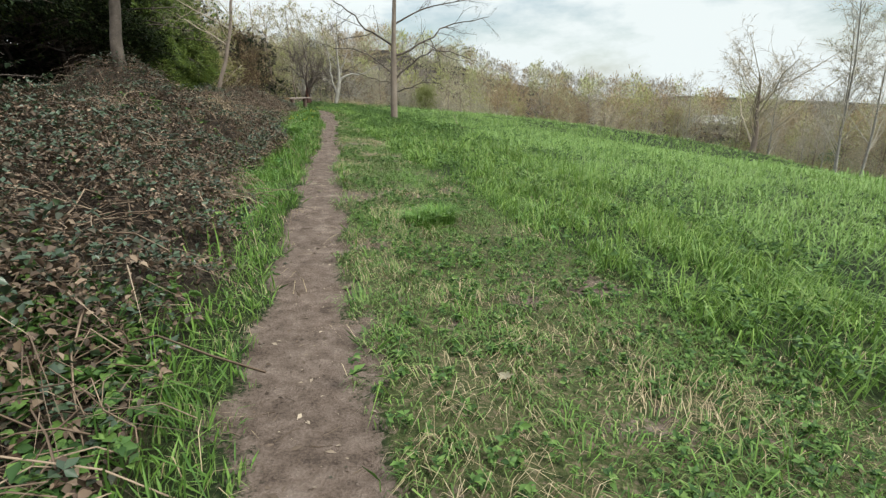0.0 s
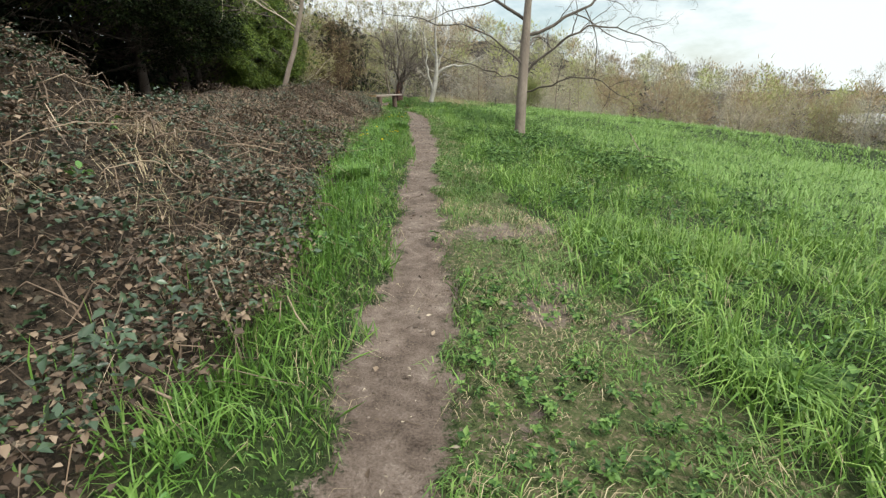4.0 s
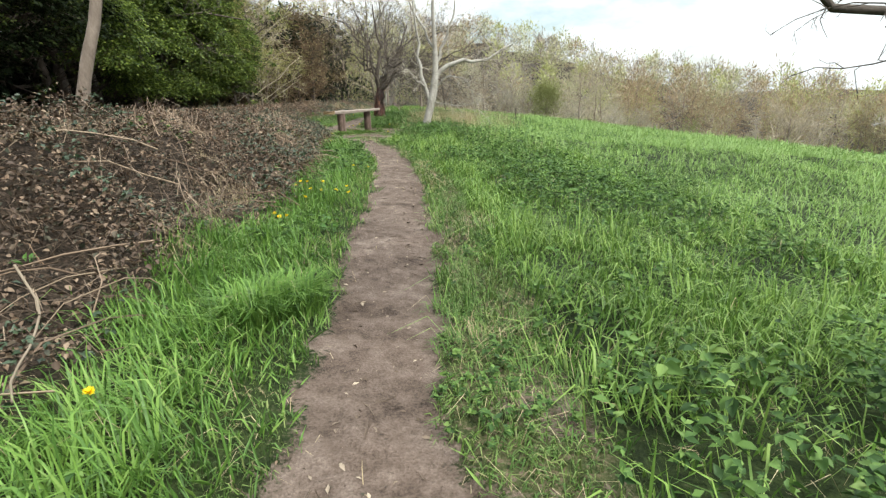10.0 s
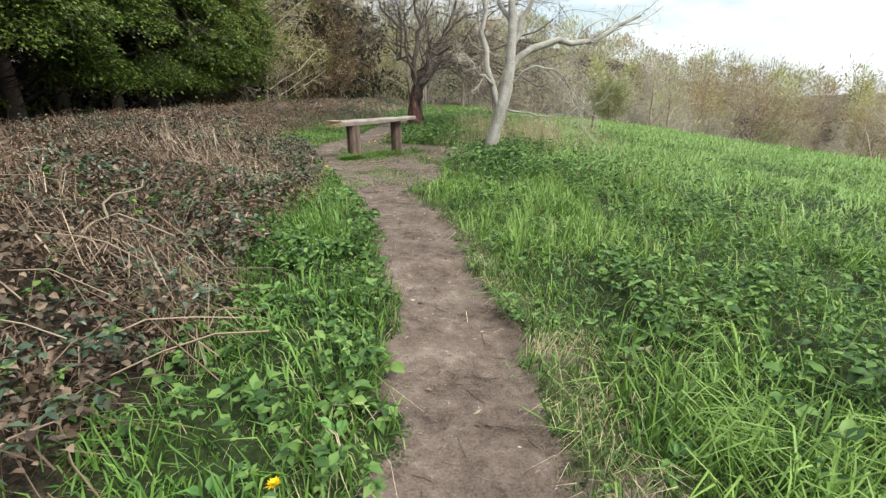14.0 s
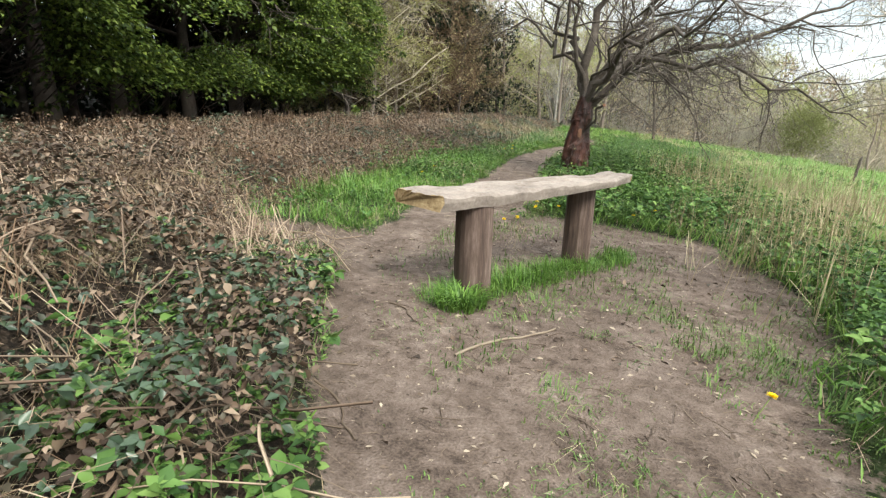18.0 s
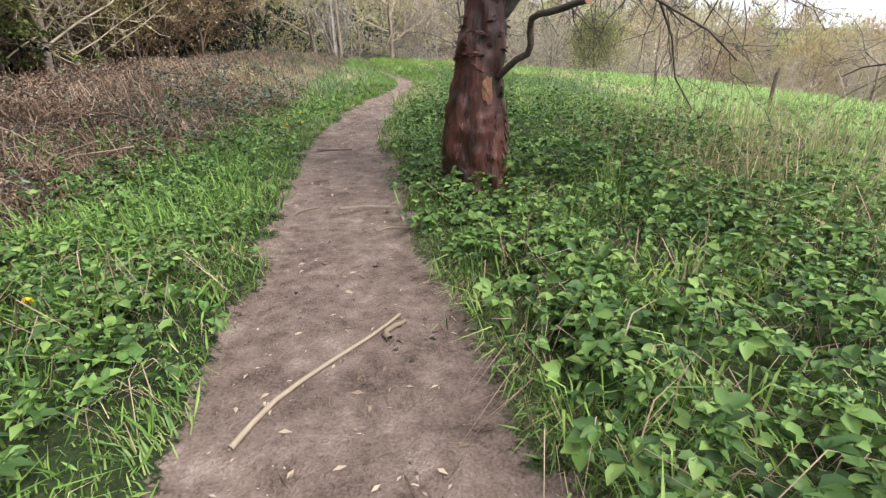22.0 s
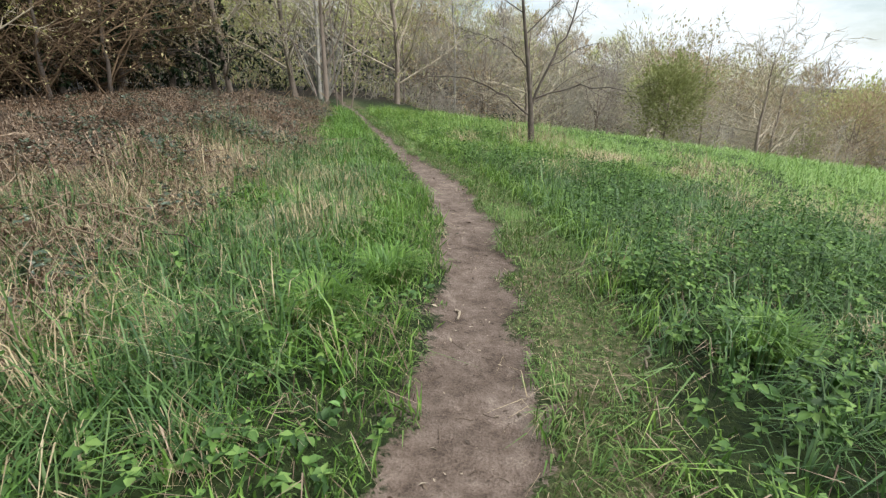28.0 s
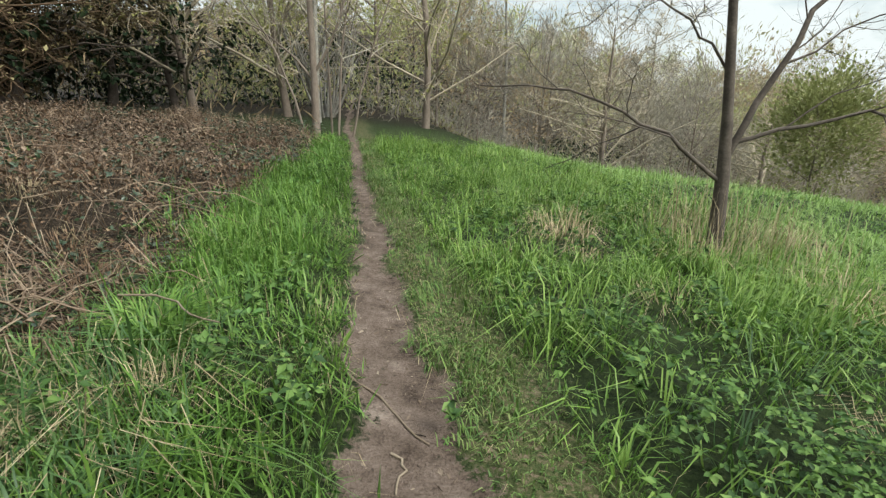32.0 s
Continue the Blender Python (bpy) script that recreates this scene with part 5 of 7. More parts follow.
coppice(-19.0, 68.6)


def far_canopy(name, label, mat, line, depth, height, count, size, seed, low=0.0, upright_share=0.5):
    """A belt of distant woodland: fine shoots and small leaf clumps with an uneven top and gaps."""
    rng = np.random.default_rng(seed)
    p = np.array(line, float)
    s = np.r_[0, np.cumsum(np.hypot(*np.diff(p, axis=0).T))]
    q = rng.random(count) * s[-1]
    x, y = np.interp(q, s, p[:, 0]), np.interp(q, s, p[:, 1])
    k = np.clip(np.searchsorted(s, q) - 1, 0, len(p) - 2)
    t = (p[k + 1] - p[k]) / np.maximum(s[k + 1] - s[k], 1e-6)[:, None]
    o = depth * rng.random(count)
    x, y = x + t[:, 1] * o, y - t[:, 0] * o
    crown = height * (0.28 + 0.6 * vnoise(x, y, 11.0, seed) ** 1.3 + 0.55 * vnoise(x, y, 4.5, seed + 5) * (0.6 + 0.8 * vnoise(x, y, 2.0, seed + 1)))
    h = low + (crown - low) * rng.random(count) ** 1.15
    keep = (vnoise(x + 2 * h, y, 2.2, seed + 2) > 0.28) & (h > 0)
    base = np.stack([x, y, ground(x, y) + h], 1)[keep]
    n = len(base)
    up = rng.random(n) < upright_share
    way = rng.normal(size=(n, 3)) + np.where(up, 2.2, 0.0)[:, None] * np.array([0, 0, 1.0])
    L = size * (0.5 + rng.random(n)) * np.where(up, 2.0, 1.0)
    v, f = leaves(base, way, L, L * np.where(up, 0.07, 0.55), rng)
    m = max(20, count // 400)
    j = rng.integers(0, count, m)
    root = np.stack([x[j], y[j], ground(x[j], y[j]) - 0.2], 1)
    v2, f2 = blades(root, crown[j] * 0.8, np.full(m, size * 0.22), rng.random(m) * math.tau, 0.08 * rng.random(m), rng)
    v, f = joined([(v, f), (v2, f2)])
    return stuff(name, v, f, mat, label, "woods")


far_canopy("bare_thicket_olive", "olive twiggy thicket coming into leaf at the wood's edge", M_BUDBROWN, [(-24.5, 47), (-26, 54), (-25.5, 61)], -4, 8.0, 16000, 0.17, 608, 0.5, 0.5)
far_canopy("bare_thicket_west", "brown twiggy thicket at the wood's edge", M_DUSK, [(-25.5, 58.5), (-25.5, 62), (-25, 66)], -4, 8.0, 20000, 0.17, 603, 0.5, 0.5)
# Two near-black leaf belts painted in where the wood is only shaded.
far_canopy("dark_wood", "dark evergreen belt standing in for the wood's shaded depth", M_SHADEGREEN, [(-24, -25), (-24, 0), (-26, 15), (-29, 30), (-32, 42), (-30, 52), (-28, 63)], -5, 10, 56000, 0.42, 604, 0, 0.15)
far_canopy("dark_understory", "dark evergreen belt standing in for shaded gaps behind bare trees", M_SHADEGREEN, [(-29, 62), (-24, 71), (-14, 77), (-4, 85), (8, 94)], -4, 3.2, 16000, 0.2, 607, 0, 0.15)


def leaf_tiers(name, label, mat, line, low, high, tiers, per, size, seed):
    """A wall of woodland foliage: flat drooping sprays of leaves, tier above tier, hollow underneath."""
    rng = np.random.default_rng(seed)
    p = np.array(line, float)
    s = np.r_[0, np.cumsum(np.hypot(*np.diff(p, axis=0).T))]
    q, h01 = rng.random(tiers * 3) * s[-1], rng.random(tiers * 3) ** 1.15
    keep = np.flatnonzero(vnoise(q, h01 * (high - low) * 1.6, 1.9, seed + 9) > 0.47)[:tiers]
    tiers, q, h01 = len(keep), q[keep], h01[keep]
    x, y = np.interp(q, s, p[:, 0]), np.interp(q, s, p[:, 1])
    low = low + 2.5 * (1 - step(25, 33, y))
    h = low + (high - low) * h01
    bulge = 1.5 * fbm(x, y + 1.3 * h, 3.2, seed) + 0.5 * vnoise(x, y + h, 1.3, seed + 4)
    back = 1.6 - 1.3 * step(low, low + 1.6, h) + 0.28 * np.clip(h - 3.5, 0, 9) - bulge + 1.6 * rng.random(tiers) ** 2
    c = np.stack([x - back, y, ground(x, y) + h + 0.5 * (fbm(x, y, 2.0, seed + 2) - 0.5)], 1)
    r = 0.4 + 0.6 * rng.random(tiers)
    a, d = rng.random((tiers, per)) * math.tau, np.sqrt(rng.random((tiers, per)))
    ox, oy = np.cos(a) * d * r[:, None], np.sin(a) * d * r[:, None]
    oz = -0.35 * ox - 0.3 * d ** 2 * r[:, None] + 0.07 * rng.normal(size=a.shape)
    base = (c[:, None] + np.stack([ox, oy, oz], -1)).reshape(-1, 3)
    way = np.stack([np.cos(a) + 0.6, np.sin(a), -0.45 + 0.3 * rng.normal(size=a.shape)], -1).reshape(-1, 3) + 0.4 * rng.normal(size=(tiers * per, 3))
    L = size * (0.6 + 0.8 * rng.random(tiers * per))
    v, f = leaves(base, way, L, L * 0.62, rng)
    tip = np.stack([c[:, 0] + 0.6 * r, c[:, 1], c[:, 2] - 0.25 * r], 1)
    root = c + np.array([-2.2, 0, -0.6]) + rng.normal(size=c.shape) * np.array([0.3, 0.5, 0.3])
    P = np.stack([root, (root + c) / 2 + np.array([0, 0, 0.15]), c, tip], 1)
    v2, f2 = tubes(P, np.tile(np.array([0.02, 0.014, 0.008, 0.003]), (tiers, 1)), 3)
    stuff(name + "_boughs", v2, f2, M_DARKBARK, "thin dark boughs inside the wood's edge", "boughs")
    return stuff(name, v, f, mat, label, "foliage")


# These tiers carry the shade of the wood's edge in their leaf colour.
leaf_tiers("shaded_foliage", "hanging tiers of leaves coloured as in shade at the wood's edge", M_SHADELEAF, [(-14.8, 10), (-15.4, 20), (-17, 28), (-18.6, 34)], 1.3, 9.5, 900, 115, 0.11, 613)
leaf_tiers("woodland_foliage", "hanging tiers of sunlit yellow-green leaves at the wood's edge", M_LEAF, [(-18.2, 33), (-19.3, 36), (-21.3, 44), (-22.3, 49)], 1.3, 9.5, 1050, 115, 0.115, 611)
leaf_tiers("budding_foliage", "thin olive opening leaves at the wood's edge", M_BUD, [(-21.6, 46), (-22.2, 48), (-23.6, 54), (-24, 60)], 1.6, 8.0, 300, 60, 0.07, 614)
leaf_tiers("shrub_foliage", "sparse olive-brown leaves of bushes at the wood's edge", M_DUSK, [(-24.4, 60), (-23.6, 62), (-22, 66)], 1.6, 8.0, 240, 90, 0.075, 612)


def shade_roof():
    """Added leaf sheet, mostly unseen, that keeps light out of the wood."""
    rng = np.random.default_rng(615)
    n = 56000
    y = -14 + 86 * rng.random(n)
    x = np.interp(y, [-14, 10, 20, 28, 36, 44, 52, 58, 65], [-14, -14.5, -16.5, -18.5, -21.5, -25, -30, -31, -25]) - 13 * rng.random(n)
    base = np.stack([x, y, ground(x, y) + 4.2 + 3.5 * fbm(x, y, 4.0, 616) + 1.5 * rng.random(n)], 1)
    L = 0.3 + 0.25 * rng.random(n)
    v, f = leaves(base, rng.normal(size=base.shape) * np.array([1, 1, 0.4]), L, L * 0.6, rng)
    stuff("wood_canopy", v, f, M_SHADEGREEN, "added leaf layer that shades the wood, mostly out of view", "foliage")


shade_roof()


# ---- house below the meadow ----
def build_house():
    x, y = 70.6, 138
    z = float(ground(x, y))
    top = tagged(new("house"), "low pale rendered house with a grey slate roof beyond the trees", "house")
    top.matrix_basis = pose(x, y, z, 0, 0, -28)

    def box(name, c, s, mat, parent=top, label=""):
        bm = bmesh.new()
        bmesh.ops.create_cube(bm, size=1, matrix=Matrix.Translation(c) @ Matrix.Diagonal((*s, 1)))
        bmesh.ops.bevel(bm, geom=bm.edges[:], offset=0.02, segments=1)
        return part(name, bm, mat, parent, label)

    wall = box("wall", (0, 0, 1.3), (14, 7, 2.6), M_WALL)
    bm = bmesh.new()
    vs = [bm.verts.new(p) for p in ((-7.4, -3.9, 2.5), (7.4, -3.9, 2.5), (7.4, 3.9, 2.5), (-7.4, 3.9, 2.5), (-7.4, 0, 4.4), (7.4, 0, 4.4))]
    for f in ((0, 1, 5, 4), (2, 3, 4, 5), (0, 4, 3), (1, 2, 5), (0, 3, 2, 1)):
        bm.faces.new([vs[k] for k in f])
    part("roof", bm, M_ROOF, top)
    for k in range(4):
        w = box("window", (-5 + 3.3 * k, -3.52, 1.4), (1.5, 0.08, 1.2), M_WALL, wall)
        part_pane = bmesh.new()
        bmesh.ops.create_cube(part_pane, size=1, matrix=Matrix.Translation((-5 + 3.3 * k, -3.575, 1.4)) @ Matrix.Diagonal((1.3, 0.02, 1.0, 1)))
        part("pane", part_pane, M_GLASS, w)


build_house()


# ---- what grows on the ground ----
def sampled(rng, n, d0, d1, y0, y1, weight):
    """Up to n places between two distances from the path line and two places along it, kept by a weight from 0 to 1."""
    y = y0 + (y1 - y0) * rng.random(n)
    x = line_x(y) + d0 + (d1 - d0) * rng.random(n)
    keep = rng.random(n) < weight(x, y)
    x, y = x[keep], y[keep]
    return np.stack([x, y, ground(x, y) - 0.004], 1)


def near_bench(x, y):
    """The strip of turf under the bench."""
    a, b = np.array(BENCH_A), np.array(BENCH_B)
    w = (b - a) / np.linalg.norm(b - a)
    s, o = (x - a[0]) * w[0] + (y - a[1]) * w[1], -(x - a[0]) * w[1] + (y - a[1]) * w[0]
    return ((s > 0.0) & (s < 2.2)) * np.clip(1.2 - np.abs(o + 0.1) / 0.17, 0, 1) * step(0.15, 0.45, fbm(x, y, 0.3, 55))


def herb(x, y):
    """Where low leafy plants crowd out the grass."""
    d = across(x, y)
    n = fbm(x, y, 1.0, 61)
    right = (d > 0) * (step(21.5, 23.5, y) * (1 - step(30.5, 32, y)) * step(0.25, 0.6, d - knots(SHORT, y)) * (1 - step(4, 6, d)) * step(0.3, 0.45, n)
                       + step(34.3, 35, y) * (1 - step(41, 42, y)) * (1 - step(2.6, 3.8, d)) * step(0.28, 0.42, n)
                       + step(31, 32, y) * (1 - step(34.5, 36, y)) * (1 - step(4.5, 5.5, d)) * step(0.3, 0.45, n)
                       + step(41, 42, y) * (1 - step(46, 48, y)) * (1 - step(1.6, 2.8, d)) * step(0.3, 0.48, n)
                       + 2 * np.clip(1.2 - np.hypot(x + 2.1, y - 18.8) / 1.5, 0, 1)
                       + 0.85 * step(0.46, 0.56, n) * (1 - step(7, 10, d)) + 0.6 * step(9, 13, y) * (1 - step(30, 33, y)) * step(0.2, 0.7, d - knots(SHORT, y)) * (1 - step(4, 7, d)) * step(0.44, 0.56, n))
    left = (d < 0) * (step(25, 27, y) * (1 - step(31.5, 32.5, y)) * step(0.4, 0.55, n) + step(36, 37.5, y) * (1 - step(45, 48, y)) * step(0.3, 0.46, n) + 0.8 * step(0.6, 0.68, n))
    return np.clip(right + left, 0, 1) * (1 - dirt(x, y)) * (1 - trodden(x, y))


def straw_zone(x, y):
    d = across(x, y)
    b = (d < -0.9) * (d > -4.6) * step(43, 45, y) * (1 - step(53, 55, y)) * step(0.46, 0.56, fbm(x, y, 0.8, 71))
    c = (d > 2) * (d < 8) * step(46, 48, y) * (1 - step(53, 55, y)) * step(0.55, 0.65, fbm(x, y, 0.9, 73))
    return np.clip(b + c, 0, 1)


def standing_straw(x, y):
    a = np.clip(1.25 - np.hypot((x + 7.6) / 2.6, (y - 38.2) / 4.2), 0, 1) * step(0.34, 0.56, fbm(x, y, 0.6, 75)) * (across(x, y) > 2.2)
    return np.clip(a + np.clip(1.2 - np.hypot((x + 10.9) / 0.8, (y - 56.2) / 0.9), 0, 1), 0, 1)


def rough(x, y):
    """Where coarse dark grass and dead straw lie tumbled at the end of the walk."""
    d = across(x, y)
    return step(44.5, 47, y) * (1 - step(51.5, 54.5, y)) * (1 - step(4, 6, np.abs(d))) * np.maximum(step(0.8, 1.4, d), step(0.7, 1.2, -d)) * step(0.28, 0.44, fbm(x, y, 1.2, 141))


def rank(x, y):
    """Where rank large-leaved weeds crowd beside the clearing and round the trees."""
    d = across(x, y)
    e = step(30.6, 31.4, y) * (1 - step(42.5, 44, y)) * (d > 0) * (1 - step(3.2, 4.6, d)) + np.clip(1.5 - np.hypot(x + 2.1, y - 18.9) / 1.1, 0, 1) + 1.4 * np.clip(1.4 - np.hypot(x + 10.86, y - 39.5) / 0.6, 0, 1)
    e = e + 0.6 * step(0.42, 0.56, fbm(x, y, 1.0, 120)) * step(22.5, 25, y) * (1 - step(30.6, 31.4, y)) * step(0.2, 0.5, d - knots(SHORT, y)) * (1 - step(3.0, 4.4, d))
    w = (d < 0) * step(24.5, 26.5, y) * (1 - step(32.2, 33, y)) * step(0.25, 0.5, -d) * (1 - step(1.2, 1.7, -d)) * step(0.3, 0.46, fbm(x, y, 0.6, 114)) + 0.95 * (d < 0) * step(36, 37.5, y) * (1 - step(45, 47, y)) * step(0.34, 0.5, fbm(x, y, 0.9, 115)) * (-d < knots(VERGE, y) + 0.5) * step(0.1, 0.5, -d - knots(HALF, y))
    e = e + 1.2 * step(46, 47.5, y) * (1 - step(52.5, 54, y)) * step(0.7, 1.2, d) * (1 - step(3.2, 4.6, d)) * step(0.42, 0.56, fbm(x, y, 0.8, 126))
    e = e + 0.9 * step(41, 42.5, y) * (1 - step(46, 47.5, y)) * step(0.6, 1.0, d) * (1 - step(2.6, 3.8, d)) * step(0.36, 0.5, fbm(x, y, 0.9, 127))
    w = w + 0.85 * step(14, 15, y) * (1 - step(17.4, 18.6, y)) * step(0.34, 0.5, fbm(x, y, 0.8, 145)) * np.maximum(step(0.5, 0.9, -d) * (1 - step(1.7, 2.2, -d)), 0.6 * step(0.9, 1.4, d) * (1 - step(3.4, 4.4, d)))
    w = w + 0.9 * (d < 0) * (1 - step(1.6, 3.0, y)) * step(0.55, 0.8, -d) * (1 - step(1.6, 2.2, -d))
    return np.clip(e * (0.12 + 0.88 * np.maximum(step(0.4, 0.56, fbm(x, y, 0.7, 116)), step(-0.8, -0.4, clearing(x, y)) * (y > 33))) + w, 0, 1) * (1 - dirt(x, y)) * (1 - step(0, 0.25, clearing(x, y) + 0.12)) * (1 - 0.7 * trodden(x, y))


def lumps(x, y):
    """The humps of the bramble bank, with hollows between them."""
    return step(0.34, 0.66, fbm(x, y, 0.62, 118))


def clumped(x, y):
    """Where the grass stands in thick clumps, and where it parts."""
    return 0.2 + 0.8 * step(0.3, 0.62, fbm(x, y, 0.55, 81))


def grow():
    rng = np.random.default_rng(21)

    def grass(name, label, mat, places, lo, hi, w, lean):
        n = len(places)
        clump = 0.35 + 1.25 * clumped(places[:, 0], places[:, 1])
        h = (lo + (hi - lo) * rng.random(n)) * clump
        swirl = math.tau * 1.5 * fbm(places[:, 0], places[:, 1], 0.5, 82) + 0.8 * rng.normal(size=n)
        v, f = blades(places, h, w * (0.55 + 0.9 * rng.random(n)), swirl, np.clip(lean + 0.3 * rng.normal(size=n), 0.02, 1.15), rng)
        stuff(name, v, f, mat, label, "grass")

    def tufts(name, label, mat, places, per, lo, hi, w, spread, lean):
        """Clumps of blades that arch out from a common root, with dark gaps between them."""
        n = len(places)
        big = 0.45 + 1.15 * rng.random(n) * (0.25 + 1.3 * fbm(places[:, 0], places[:, 1], 1.1, 84))
        a, r = rng.random((n, per)) * math.tau, np.sqrt(rng.random((n, per)))
        px = places[:, 0, None] + np.cos(a) * r * spread * big[:, None]
        py = places[:, 1, None] + np.sin(a) * r * spread * big[:, None]
        root = np.stack([px, py, ground(px, py) - 0.006], -1).reshape(-1, 3)
        h = ((lo + (hi - lo) * rng.random((n, per))) * big[:, None] * (1.1 - 0.35 * r)).reshape(-1)
        bend = 0.9 * rng.normal(size=(n, 1)) * 0.3
        v, f = blades(root, h, w * (0.55 + 0.9 * rng.random(n * per)), (a + bend + 0.5 * rng.normal(size=a.shape)).reshape(-1), np.clip(lean * (0.35 + 0.9 * r) + 0.18 * rng.normal(size=a.shape), 0.02, 1.2).reshape(-1), rng)
        stuff(name, v, f, mat, label, "grass")

    def open_turf(x, y):
        return (1 - dirt(x, y)) * (1 - trodden(x, y)) * (1 - 0.8 * herb(x, y)) * (1 - 0.8 * rank(x, y)) * (1 - 0.88 * rough(x, y)) * clumped(x, y)

    # east of the path
    grass("tall_grass", "long lush green meadow grass beside the path", M_GRASS, sampled(rng, 150000, 0.3, 4.4, -1.5, 63, open_turf), 0.1, 0.27, 0.0085, 0.9)
    tufts("grass_tufts", "arching clumps of long green meadow grass", M_GRASS, sampled(rng, 15000, 0.3, 4.6, -1.5, 63, lambda x, y: open_turf(x, y) * (0.12 + 0.88 * step(0.44, 0.58, fbm(x, y, 0.85, 123))) * step(-0.1, 0.5, across(x, y) - knots(SHORT, y) + 0.2)), 22, 0.15, 0.38, 0.008, 0.12, 0.95)
    grass("meadow_grass", "long green meadow grass on the slope", M_FARGRASS, sampled(rng, 150000, 4.2, 19, -3, 68, lambda x, y: (0.2 + 0.8 * clumped(x, y)) * (1 - 0.75 * step(8, 19, across(x, y)))), 0.1, 0.24, 0.012, 0.95)
    tufts("slope_tufts", "arching clumps of long grass on the slope", M_FARGRASS, sampled(rng, 22000, 4.4, 18, -3, 68, lambda x, y: (0.1 + 0.9 * step(0.44, 0.6, fbm(x, y, 1.1, 86))) * (1 - step(9, 18, across(x, y)))), 10, 0.14, 0.36, 0.013, 0.16, 1.0)
    grass("far_grass", "long green grass on the lower meadow", M_FARGRASS, sampled(rng, 110000, 9, 40, -6, 92, lambda x, y: step(9, 15, across(x, y)) * (0.4 + 0.8 * fbm(x, y, 1.5, 87)) * (1 - 0.6 * step(24, 40, across(x, y)))), 0.14, 0.3, 0.035, 0.9)
    # dense low turf under the long blades
    low = np.concatenate([sampled(rng, 200000, 0.25, 4.4, -1.5, 62, lambda x, y: (1 - dirt(x, y)) * (1 - trodden(x, y)) * (1 - 0.5 * herb(x, y)) * (1 - 0.7 * rough(x, y)) * (0.4 + 0.6 * clumped(x, y))), sampled(rng, 100000, -2.6, -0.1, -1.5, 62, lambda x, y: (1 - dirt(x, y)) * (1 - bramble(x, y)) * (0.4 + 0.6 * clumped(x, y)))])
    up = rng.normal(size=low.shape) * np.array([0.55, 0.55, 0.2]) + np.array([0, 0, 1.0])
    L = (0.045 + 0.12 * rng.random(len(low))) * (0.45 + 0.75 * clumped(low[:, 0], low[:, 1]))
    v, f = leaves(low, up, L, 0.007 + 0.006 * rng.random(len(low)), rng, 0.1)
    stuff("fine_turf", v, f, M_LUSH, "dense fine green turf", "grass")
    grass("dry_blades", "scattered dry blades among green grass", M_STRAW, sampled(rng, 22000, -2.6, 4.2, -1.5, 62, lambda x, y: (1 - dirt(x, y)) * (1 - bramble(x, y)) * (1 - trodden(x, y)) * step(0.4, 0.6, fbm(x, y, 1.3, 125))), 0.08, 0.28, 0.0026, 0.9)
    # trodden strip
    grass("short_grass", "short trodden yellow-green grass beside the path", M_SHORT, sampled(rng, 360000, 0.1, 3.4, -1.5, 63, lambda x, y: trodden(x, y) * (1 - 0.9 * worn_patch(x, y)) * np.where(y < 16, 1.0, 0.55) * (0.1 + 0.9 * step(0.34, 0.6, fbm(x, y, 0.4, 89)))), 0.025, 0.08, 0.0068, 1.15)
    grass("side_turf", "short dense grass beside the bare path", M_SHORT, sampled(rng, 90000, 0.1, 1.3, 12, 62, lambda x, y: (1 - dirt(x, y)) * (1 - step(0.3, 0.8, across(x, y) - knots(HALF, y)))), 0.03, 0.1, 0.005, 0.7)
    tufts("strip_tufts", "small dark green grass tufts on trodden turf", M_LUSH, sampled(rng, 3400, 0.2, 3.4, -1.5, 31, lambda x, y: trodden(x, y) * step(0.42, 0.58, fbm(x, y, 0.7, 119)) * (1 - worn_patch(x, y))), 22, 0.04, 0.14, 0.0052, 0.1, 1.1)
    # west verge
    verge = lambda x, y: (1 - 0.85 * rough(x, y)) * (1 - dirt(x, y)) * (1 - 0.9 * bramble(x, y)) * (1 - 0.7 * herb(x, y)) * (0.45 + 0.55 * clumped(x, y))
    grass("verge_grass", "lush bright green grass verge along the path", M_LUSH, sampled(rng, 140000, -3.2, -0.1, -1.5, 63, lambda x, y: verge(x, y) * (-across(x, y) < knots(VERGE, y) + 0.5) * (0.06 + 0.94 * step(0.16, 0.5, -across(x, y) - knots(HALF, y)))), 0.08, 0.25, 0.0085, 0.7)
    tufts("verge_tufts", "arching tufts of lush grass on the verge", M_LUSH, sampled(rng, 6500, -3.2, -0.25, -1.5, 63, lambda x, y: verge(x, y) * (-across(x, y) < knots(VERGE, y) + 0.3) * step(0.12, 0.5, -across(x, y) - knots(HALF, y))), 18, 0.1, 0.3, 0.0078, 0.09, 0.95)
    grass("edge_grass", "short grass creeping over the path's edge", M_SHORT, np.concatenate([sampled(rng, 150000, -1.1, 1.1, -1.5, 63, lambda x, y: np.clip(1 - np.abs(dirt(x, y) - 0.4) / 0.48, 0, 1) * (0.3 + fbm(x, y, 0.3, 93))), sampled(rng, 36000, 0, 3.4, 30.2, 36, lambda x, y: (0.3 + 0.7 * (1 - step(32.6, 33.6, y)) * step(-9.7, -9.2, x)) * (clearing(x, y) > -0.1) * step(0.46, 0.62, fbm(x, y, 0.7, 94)))]), 0.025, 0.08, 0.0055, 0.75)
    grass("edge_turf", "short mossy yellow-green turf along the path", M_SHORT, sampled(rng, 90000, -1.3, -0.15, -1.5, 62, lambda x, y: (1 - dirt(x, y)) * (1 - bramble(x, y)) * (1 - step(0.15, 0.5, -across(x, y) - knots(HALF, y)))), 0.025, 0.09, 0.005, 0.7)
